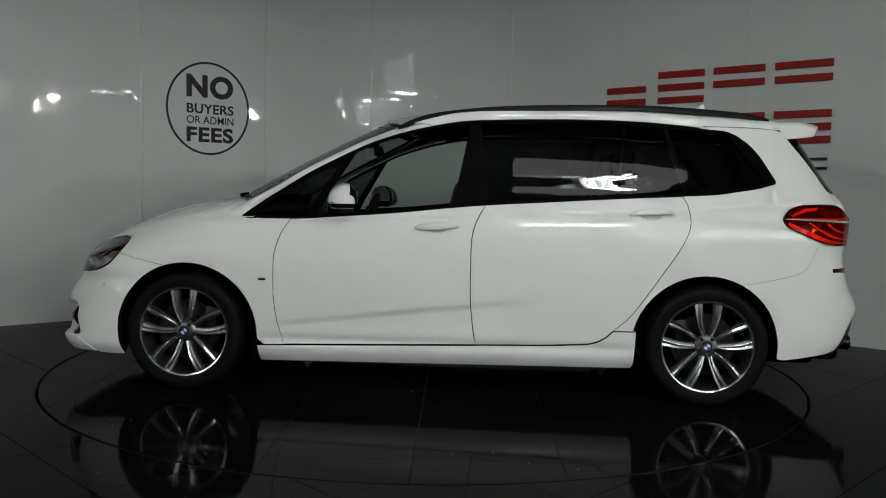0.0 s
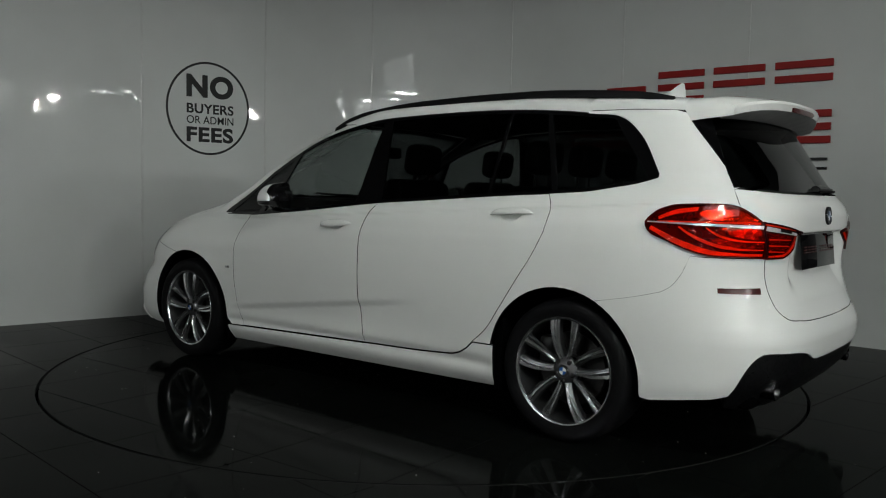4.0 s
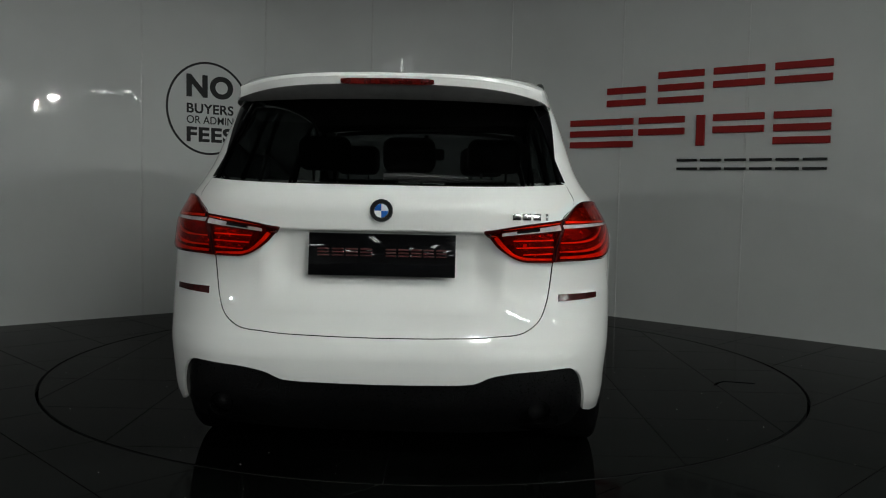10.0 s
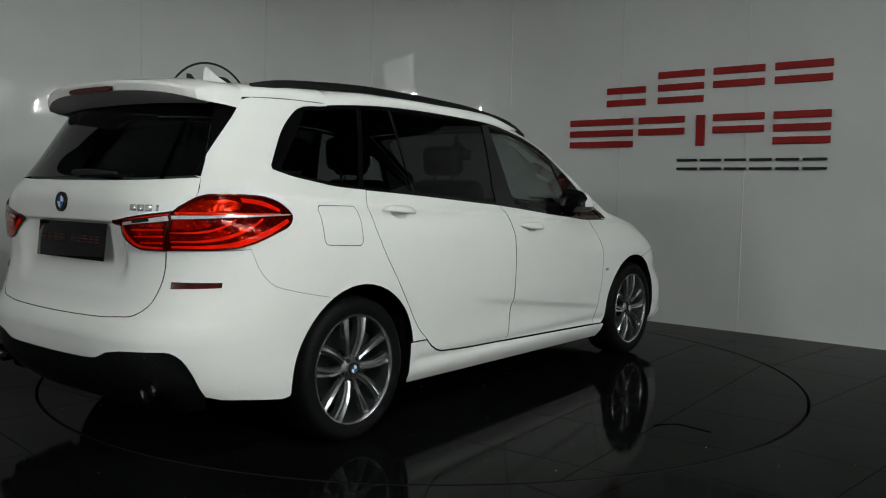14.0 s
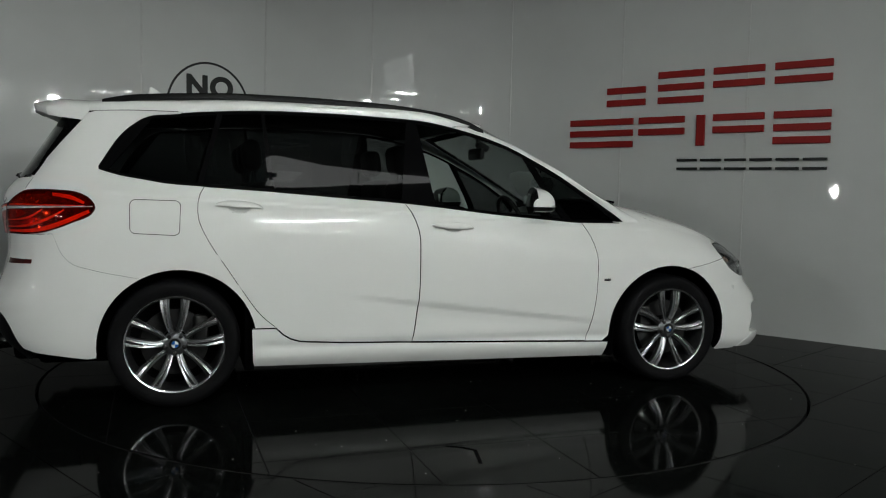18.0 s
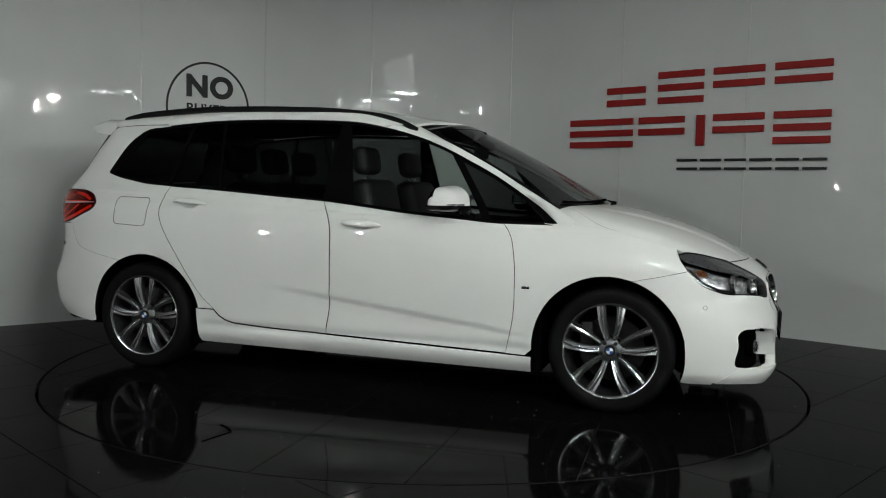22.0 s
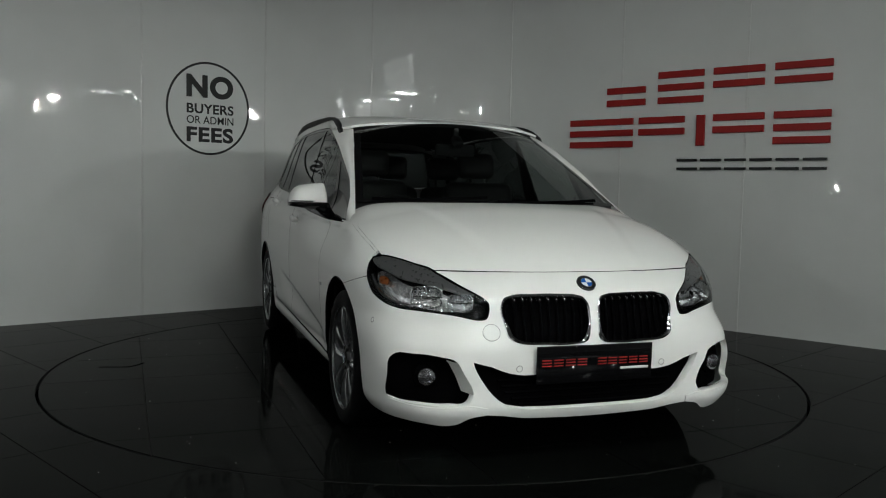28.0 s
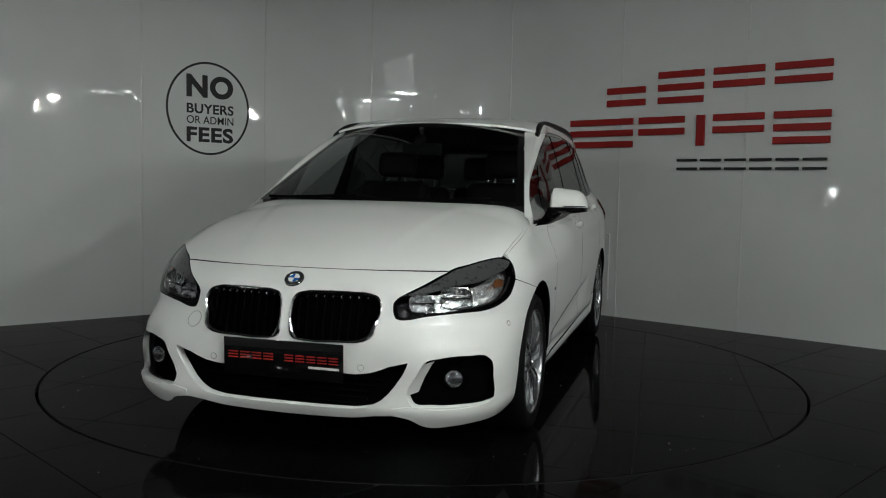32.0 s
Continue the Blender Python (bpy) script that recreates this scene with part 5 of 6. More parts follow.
# spoiler over the tail window
def spoiler_row(q):
    """Points from the roof's end over the lip and back under it, at q across; past 1 the side turns down to the blade."""
    over = max(0.0, abs(q) - 1) / 0.12
    q = max(-1.0, min(1.0, q))
    top = roof_top(ROOF_R + 0.002, q)
    qq, sg = abs(q), (1 if q > 0 else -1)
    y = 0.605 * q * (1 - 0.03 * qq)
    lipx, lipz = -2.115 + 0.118 * qq ** 2.6, 1.522 - 0.004 * qq - 0.040 * qq ** 4
    a = np.array(top)
    c = np.array([lipx, y * 0.965, lipz])
    low_a, low_c = np.array([-1.834, 0.6115 * sg, 1.4175]), np.array([-1.950, 0.588 * sg, 1.431])
    a, c = a * (1 - over) + low_a * over, c * (1 - over) + low_c * over
    lift = 1 - over
    b = (a + c) / 2 + np.array([0, 0.010 * q, 0.014 * lift])
    b2 = a * 0.2 + c * 0.8 + np.array([0, 0.004 * q, 0.008 * lift])
    d = c + np.array([-0.004, 0, -0.012]) * lift
    e = c + np.array([0.006, 0, -0.040]) * lift
    f = np.array([-1.985 + 0.055 * qq ** 3, y * 0.93, 1.440 - 0.012 * qq ** 2])
    return a, b, b2, c, d, e, (e + f) / 2 + np.array([0, 0, -0.006 * lift]), f


rows = [spoiler_row(q) for q in [-1.12, -1.08, -1.04] + list(np.linspace(-1, 1, 41)) + [1.04, 1.08, 1.12]]


def strip_mesh(name, idx, material, parent, label):
    bm = bmesh.new()
    grid = [[bm.verts.new(tuple(r[i])) for i in idx] for r in rows]
    for a, b in zip(grid, grid[1:]):
        for k in range(len(idx) - 1):
            bm.faces.new((a[k], a[k + 1], b[k + 1], b[k]))
    bmesh.ops.recalc_face_normals(bm, faces=bm.faces)
    return part(name, bm, material, parent, label)


GREY_UNDER = shader("grey_underside", (0.34, 0.34, 0.335), 0.5, 0, 0.4, 0, 0, 20, 0.1, 0.02, 200)
spoiler = strip_mesh("spoiler", (0, 1, 2, 3, 4, 5), PAINT, car, "white spoiler above the rear window")
strip_mesh("spoiler_underside", (5, 6, 7), GREY_UNDER, spoiler, "grey underside of the spoiler")
for s in (1, -1):
    # dark blade beside the tail window
    blade = ring(on_side(bent(BLADE_EDGE, 12)), on_tail(bent([(0.657, 1.136), (0.615, 1.243), (0.573, 1.36), (0.540, 1.445)], 12)))
    panel("side_blade", skin, blade, BLADE, car, "gloss black blade beside the rear window", gap=0.001, depth=0.012, lift=0.002, res=0.012, mirror=s < 0)
# third brake lamp in the spoiler's lip
bm = bmesh.new()
ra = []
for y in np.linspace(-0.172, 0.172, 13):
    q = y / 0.585
    r_ = spoiler_row(q)
    c, d, e = r_[3], r_[4], r_[5]
    k = 1.0 - 0.45 * smooth(0.135, 0.172, abs(y))
    up, lo = c * 0.45 + e * 0.55, e
    m_ = (up + lo) / 2
    ra.append([bm.verts.new(tuple(m_ + (up - m_) * k + [-0.004, 0, 0.004])), bm.verts.new(tuple(m_ + [-0.007, 0, 0])), bm.verts.new(tuple(m_ + (lo - m_) * k + [-0.004, 0, -0.002]))])
for a, b in zip(ra, ra[1:]):
    for k in range(2):
        bm.faces.new((a[k], a[k + 1], b[k + 1], b[k]))
bmesh.ops.recalc_face_normals(bm, faces=bm.faces)
part("brake_lamp", bm, RED_DEEP, spoiler, "dark red high brake lamp")

# fin aerial
bm = bmesh.new()
z0 = float(roof_top(-1.45, 0.0)[2])
secs = [(-1.28, 0.004, 0.012), (-1.34, 0.016, 0.030), (-1.40, 0.032, 0.040), (-1.46, 0.056, 0.042), (-1.505, 0.084, 0.036), (-1.525, 0.096, 0.026), (-1.535, 0.092, 0.018), (-1.545, 0.050, 0.012)]
rowsf = []
for x, h, w in secs:
    rowsf.append([bm.verts.new((x, w, z0 - 0.012)), bm.verts.new((x, w * 0.26, z0 + h * 0.40)), bm.verts.new((x, 0.003, z0 + h)), bm.verts.new((x, -0.003, z0 + h)), bm.verts.new((x, -w * 0.26, z0 + h * 0.40)), bm.verts.new((x, -w, z0 - 0.012))])
for a, b in zip(rowsf, rowsf[1:]):
    for k in range(5):
        bm.faces.new((a[k], a[k + 1], b[k + 1], b[k]))
bm.faces.new(rowsf[0])
bm.faces.new(rowsf[-1][::-1])
bmesh.ops.recalc_face_normals(bm, faces=bm.faces)
part("fin_aerial", bm, PAINT, car, "white shark-fin aerial on the roof")


# door mirrors
def mirror_unit(s):
    """A wedge-shaped housing: tall and blunt by the door, rounded off outwards, flat below."""
    def size(v):
        outer = (1 - max(0.0, (v - 0.25) / 0.76) ** 2.6) ** 0.5
        inner = (1 - 0.75 * max(0.0, (-v - 0.82) / 0.18) ** 2) ** 0.5
        return outer * inner, 1 - 0.22 * ((v + 1) / 2) ** 1.6

    bm = bmesh.new()
    rws, front_edge = [], []
    n, m = 26, 14
    for i in range(n + 1):
        v = -1 + 2 * i / n
        r, tap = size(v)
        cx, y = 0.530 - 0.022 * (v + 1), 0.790 + 0.100 * (v + 1)
        row = []
        for k in range(m + 1):
            a = math.pi * k / m
            x = cx + (0.102 if math.cos(a) > 0 else 0.050) * (0.35 + 0.65 * r) * math.cos(a)
            row.append(bm.verts.new((x, s * y, 1.026 + 0.108 * tap * r * math.sin(a) ** 0.75)))
        front_edge.append((cx + 0.100 * (0.35 + 0.65 * r), y))
        rws.append(row)
    for a, b in zip(rws, rws[1:]):
        for k in range(m):
            bm.faces.new((a[k], a[k + 1], b[k + 1], b[k]))
        bm.faces.new((a[0], b[0], b[m], a[m]))
    bm.faces.new(rws[0])
    bm.faces.new(rws[-1][::-1])
    bmesh.ops.remove_doubles(bm, verts=bm.verts, dist=0.0003)
    bmesh.ops.recalc_face_normals(bm, faces=bm.faces)
    top = part("door_mirror", bm, PAINT, car, "white door mirror on a black foot")
    bm = bmesh.new()
    rws = []
    for i in range(15):
        v = -1 + 2 * i / 14
        r = size(v)[0]
        cx, y = 0.532 - 0.022 * (v + 1), 0.790 + 0.0985 * (v + 1)
        f, z0 = 0.103 * (0.35 + 0.65 * r), 0.984 + 0.020 * ((v + 1) / 2) ** 2
        rws.append([bm.verts.new((cx + px, s * y, z)) for px, z in ((-0.046, 1.0255), (f, 1.0255), (f * 0.97, 1.005 + 0.01 * (1 - r)), (f * 0.7, z0), (-0.03, z0))])
    for a, b in zip(rws, rws[1:]):
        for k in range(5):
            bm.faces.new((a[k], a[(k + 1) % 5], b[(k + 1) % 5], b[k]))
    bm.faces.new(rws[0])
    bm.faces.new(rws[-1][::-1])
    bmesh.ops.recalc_face_normals(bm, faces=bm.faces)
    part("mirror_base", bm, GLOSS_BLACK, top, "black lower mirror shell")
    bm = bmesh.new()
    tube(bm, [(x + 0.001, s * y, 1.031) for x, y in front_edge[9:26:2]], [0.002] + [0.0045] * 7 + [0.003], 8)
    part("side_repeater", bm, CHROME, top, "bright indicator strip")
    bm = bmesh.new()
    tube(bm, [(0.625, s * 0.765, 0.966), (0.610, s * 0.79, 0.975), (0.575, s * 0.84, 0.996)], [0.036, 0.032, 0.026], 10, 0.7)
    part("mirror_foot", bm, GLOSS_BLACK, top, "black mirror foot")
    bm = bmesh.new()
    rws = []
    for i in range(1, n):
        v = -1 + 2 * i / n
        r, tap = size(v)
        cx, y = 0.530 - 0.022 * (v + 1), 0.790 + 0.100 * (v + 1)
        rws.append([])
        for k in range(9):
            t = math.pi * (0.56 + 0.44 * k / 8)
            rws[-1].append(bm.verts.new((cx - 0.002 + 0.0515 * (0.35 + 0.65 * r) * math.cos(t), s * y, 1.026 + (0.108 * tap * r + 0.0015) * max(0.0, math.sin(t)) ** 0.75)))
    for p, q in zip(rws, rws[1:]):
        for k in range(8):
            bm.faces.new((p[k], p[k + 1], q[k + 1], q[k]))
    bmesh.ops.recalc_face_normals(bm, faces=bm.faces)
    part("mirror_bezel", bm, GLOSS_BLACK, top, "black rim round the mirror glass")
    bm = bmesh.new()
    box(bm, 0.469, s * 0.870, 1.056, 0.006, 0.140, 0.060, 0.002)
    part("mirror_glass", bm, CHROME, top, "mirror glass")
    return top


for s in (1, -1):
    mirror_unit(s)

# door handles
for doors, hx, hz in ((front_doors, 0.034, 0.911), (rear_doors, -1.082, 0.997)):
    for ob, m in zip(doors, (False, True)):
        a = ax(hx, hz)
        o, n = at_skin(a, hz, m)
        fwd = Vector((1, 0, -0.055)).normalized()
        up = n.cross(fwd).normalized()
        if up.z < 0:
            up = -up
        bm = bmesh.new()
        rws = []
        for k in range(15):
            u = -1 + 2 * k / 14
            w = (1 - abs(u) ** 2.2) ** 0.6 if abs(u) < 1 else 0.0
            w = 0.12 + 0.88 * w
            c = o + fwd * (0.118 * u) + n * (0.006 + 0.022 * (1 - u ** 4))
            rws.append([bm.verts.new(c + up * (0.020 * w * math.cos(t)) + n * (0.011 * w * math.sin(t))) for t in [2 * math.pi * j / 10 for j in range(10)]])
        for p, q in zip(rws, rws[1:]):
            for j in range(10):
                bm.faces.new((p[j], p[(j + 1) % 10], q[(j + 1) % 10], q[j]))
        bm.faces.new(rws[0])
        bm.faces.new(rws[-1])
        bmesh.ops.recalc_face_normals(bm, faces=bm.faces)
        part("handle", bm, PAINT, ob, "white bar door handle")
        bm = bmesh.new()
        lathe(bm, [(0.040, 0.0), (0.040, 0.0012), (0.036, 0.0012), (0.022, -0.003)], 28, "Z")
        cap_ring = [v for v in bm.verts][-28:]
        bm.faces.new(cap_ring)
        bmesh.ops.scale(bm, vec=(1.35, 0.72, 1), verts=bm.verts)
        mm = facing(o + n * 0.001 + up * 0.008, n)
        bmesh.ops.transform(bm, matrix=mm, verts=bm.verts)
        part("handle_cup", bm, PAINT, ob, "shallow cup behind the handle")

# roundels, plates, small badges
o, n = at_skin(0.0, 0.728)
roundel(car, o + n * 0.003, n, 0.041)
o, n = at_skin(A_T, 1.024)
roundel(tailgate, o + n * 0.003, n, 0.041)


def plate(name, o, n, parent, label, bars):
    m = facing(o, n)
    bm = bmesh.new()
    box(bm, 0, 0, 0, 0.525, 0.152, 0.006, 0.0025)
    bmesh.ops.transform(bm, matrix=m, verts=bm.verts)
    pl = part(name, bm, PLATE, parent, label)
    for x, y, w, h, mat in bars:
        bm = bmesh.new()
        box(bm, x, y, 0.0042, w, h, 0.002, 0.0005)
        bmesh.ops.transform(bm, matrix=m, verts=bm.verts)
        part("plate_bar", bm, mat, pl)
    return pl


def word_bars(x0, x1, y, n, h, mat):
    w = (x1 - x0) / n
    return [(x0 + w * (k + 0.5), y + dy, w * 0.82, h * 0.17, mat) for k in range(n) for dy in (h * 0.38, 0, -h * 0.38)]


DULL_RED = shader("dull_red_print", (0.045, 0.006, 0.006), 0.4, 0, 0.4, 0, 0, 20, 0.1)
fp = np.array(skin(0.0, 0.415))
plate("front_plate", Vector((fp[0] + 0.020, 0, 0.416)), (0.998, 0, -0.03), car, "black plate with red and white bars",
      word_bars(-0.245, -0.035, 0.008, 4, 0.030, RED_SIGN) + word_bars(0.005, 0.245, 0.008, 5, 0.030, RED_SIGN) + [(0.180, -0.024, 0.13, 0.010, WHITE)])
plate("rear_plate", Vector((-2.204, 0, 0.866)), (-0.99, 0, 0.10), tailgate, "black plate with dull red bars",
      word_bars(-0.235, -0.03, 0.008, 4, 0.030, DULL_RED) + word_bars(0.01, 0.235, 0.008, 5, 0.030, DULL_RED))
for k in range(4):
    o, n = at_skin(ay(0.475 + 0.036 * k, 1.012, True), 1.012, True)
    bm = bmesh.new()
    box(bm, 0, 0, 0.002, 0.030 if k < 3 else 0.010, 0.024, 0.004, 0.001)
    bmesh.ops.transform(bm, matrix=facing(o, n), verts=bm.verts)
    part("model_badge_bar", bm, CHROME, tailgate, "small chrome badge bar")
for m in (False, True):
    o, n = at_skin(ax(0.958, 0.617), 0.617, m)
    bm = bmesh.new()
    box(bm, 0, 0, 0.002, 0.040, 0.014, 0.004, 0.001)
    bmesh.ops.transform(bm, matrix=facing(o, n), verts=bm.verts)
    part("wing_badge", bm, CHROME, car, "small chrome wing badge")

# grilles
for hole in (KIDNEY, flipped(KIDNEY)):
    trim_ring("grille_frame", skin, hole, [(-0.002, -0.002), (0.0, 0.006), (0.004, 0.008), (0.008, 0.003), (0.0095, -0.03)], CHROME, front_bumper, "chrome grille surround")
    lo, hi = np.array(hole)[:, 0].min(), np.array(hole)[:, 0].max()
    for k in range(10):
        a = lo + (hi - lo) * (k + 0.9) / 10.8
        yk = float(skin(a, 0.60)[1])
        col = [(math.copysign(ay(abs(yk), z), yk), z) for z in np.linspace(0.50, 0.688, 9)]
        ok = [c for c in col if inside(np.array([c[0]]), np.array([c[1]]), hole)[0]]
        if len(ok) < 3:
            continue
        bm = bmesh.new()
        tube(bm, [tuple(skin(*c) - np.array([0.034, 0, 0])) for c in ok], 0.0062, 6)
        slat = part("grille_slat", bm, SLAT, front_bumper, "black upright grille slat")
        bm = bmesh.new()
        tp = skin(math.copysign(ay(abs(yk), 0.666), yk), 0.666)
        box(bm, tp[0] - 0.024, tp[1], tp[2], 0.006, 0.005, 0.013, 0.0015)
        part("slat_tip", bm, CHROME, slat, "bright slat tip")
for z in (0.25, 0.275, 0.30, 0.325, 0.35):
    half_w = np.interp(z, [0.25, 0.30, 0.35], [0.31, 0.37, 0.40])
    bm = bmesh.new()
    tube(bm, [tuple(skin(a, z) - np.array([0.036, 0, 0])) for a in np.linspace(-ay(half_w, z), ay(half_w, z), 15)], 0.006, 6)
    part("intake_slat", bm, SLAT, front_bumper, "black intake slat")
LIP = ring(bent(on_nose([(0.455, 0.250), (0.53, 0.262), (0.62, 0.254), (0.72, 0.258), (0.80, 0.270)]), 20), on_nose([(0.815, 0.23), (0.80, 0.190)]), bent(on_nose([(0.745, 0.190), (0.67, 0.182), (0.61, 0.176), (0.565, 0.184), (0.52, 0.212), (0.455, 0.224)]), 20))
for m in (False, True):
    panel("front_lip", skin, LIP, PAINT, front_bumper, "white lip under the lamp opening", gap=0, depth=0.02, lift=0.005, res=0.01, mirror=m)

# painted struts between the lamp openings and the intake
for m in (1, -1):
    edge_pts = bent(on_nose([(0.575, 0.428), (0.560, 0.408), (0.540, 0.370), (0.526, 0.338), (0.512, 0.302)]), 24)
    rows_s = [[skin(a * m, z) + np.array([-0.090 * u, m * (0.022 * u - 0.003), 0.0]) for u in (0.0, 0.35, 0.7, 1.0)] for k, (a, z) in enumerate(edge_pts)]
    bm = bmesh.new()
    grid = [[bm.verts.new(tuple(p)) for p in r] for r in rows_s]
    for a, b in zip(grid, grid[1:]):
        for k in range(3):
            bm.faces.new((a[k], a[k + 1], b[k + 1], b[k]))
    bmesh.ops.recalc_face_normals(bm, faces=bm.faces)
    part("bumper_strut", bm, PAINT, front_bumper, "white strut beside the lamp opening")

# fog lamps
FOG_SILVER = shader("fog_silver", (0.24, 0.24, 0.25), 0.12, 0.85, 0.5, 0, 0.03, 60, 0.3, 0.5, 60, 0.08)
for m in (1, -1):
    o = Vector(skin(ay(0.672, 0.362) * m, 0.362)) - Vector((0.058, 0, 0))
    n = Vector((0.97, 0.18 * m, 0))
    mm = facing(o, n)
    bm = bmesh.new()
    lathe(bm, [(0.034, -0.02), (0.034, 0.000), (0.031, 0.003), (0.024, 0.009), (0.014, 0.013), (0.002, 0.014)], 28, "Z")
    bmesh.ops.transform(bm, matrix=mm, verts=bm.verts)
    fog = part("fog_lamp", bm, FOG_SILVER, front_bumper, "round fog lamp")
    bm = bmesh.new()
    r_ = lathe(bm, [(0.0335, 0.006), (0.026, 0.014), (0.012, 0.018)], 24, "Z")
    cap(bm, r_[-1])
    bmesh.ops.transform(bm, matrix=mm, verts=bm.verts)
    part("fog_lens", bm, LENS, fog)
    bm = bmesh.new()
    lathe(bm, [(0.055, -0.03), (0.050, -0.010), (0.038, -0.004), (0.037, -0.02)], 28, "Z")
    bmesh.ops.transform(bm, matrix=mm, verts=bm.verts)
    part("fog_bezel", bm, SLAT, fog)
# sensors and towing cover
COVER_GREY = shader("cover_joint_grey", (0.28, 0.28, 0.28), 0.7, 0, 0.2, 0, 0, 20, 0.1)
for y, z, r in ((0.325, 0.402, 0.011), (-0.325, 0.402, 0.011), (-0.435, 0.545, 0.033)):
    o, n = at_skin(ay(abs(y), z), z, y < 0)
    bm = bmesh.new()
    r_ = lathe(bm, [(r + 0.0016, 0.0), (r + 0.0016, 0.0012), (r, 0.0012), (r - 0.0008, 0.0002), (r - 0.0022, 0.0014)], 28, "Z")
    cap(bm, r_[-1])
    bmesh.ops.transform(bm, matrix=facing(o, n), verts=bm.verts)
    cover = part("parking_sensor" if r < 0.02 else "towing_cover", bm, PAINT, front_bumper, "round white cover")
    bm = bmesh.new()
    lathe(bm, [(r + 0.0004, 0.0003), (r + 0.0006, 0.0018), (r + 0.0024, 0.0018), (r + 0.0026, 0.0003)], 28, "Z")
    bmesh.ops.transform(bm, matrix=facing(o, n), verts=bm.verts)
    part("cover_joint", bm, COVER_GREY, cover, "grey joint round the cover")
for m in (False, True):
    o, n = at_skin(ax(1.837, 0.56), 0.56, m)
    bm = bmesh.new()
    r_ = lathe(bm, [(0.013, 0.0), (0.013, 0.0014), (0.0105, 0.0014), (0.0095, 0.0), (0.008, 0.0016)], 20, "Z")
    cap(bm, r_[-1])
    bmesh.ops.transform(bm, matrix=facing(o, n), verts=bm.verts)
    cover = part("parking_sensor", bm, PAINT, front_bumper, "round sensor")
    bm = bmesh.new()
    lathe(bm, [(0.0088, 0.0003), (0.0090, 0.0019), (0.0112, 0.0019), (0.0114, 0.0003)], 20, "Z")
    bmesh.ops.transform(bm, matrix=facing(o, n), verts=bm.verts)
    part("cover_joint", bm, COVER_GREY, cover, "grey joint round the sensor")

# inside the head lamps
BROW = shader("lamp_brow", (0.06, 0.061, 0.062), 0.30, 0, 0.5, 0.2, 0.05, 4, 0.05)
SILVER = shader("lamp_silver", (0.84, 0.85, 0.86), 0.08, 1.0, 0.5, 0, 0.03, 60, 0.3, 0.9, 42, 0.05)
REFLECTOR = shader("lamp_reflector", (0.72, 0.725, 0.73), 0.22, 0.8, 0.5, 0, 0.03, 50, 0.4, 0.5, 45, 0.05)
DARK_AMBER = shader("dark_amber", (0.13, 0.04, 0.01), 0.3, 0, 0.5, 0.6, 0.02, 60, 0.3)


def squared(bm):
    """Draws a round bowl out into a square with round corners."""
    for v in bm.verts:
        a = math.atan2(v.co.y, v.co.x)
        k = (math.cos(a) ** 4 + math.sin(a) ** 4) ** -0.25
        v.co.x, v.co.y = v.co.x * k, v.co.y * k


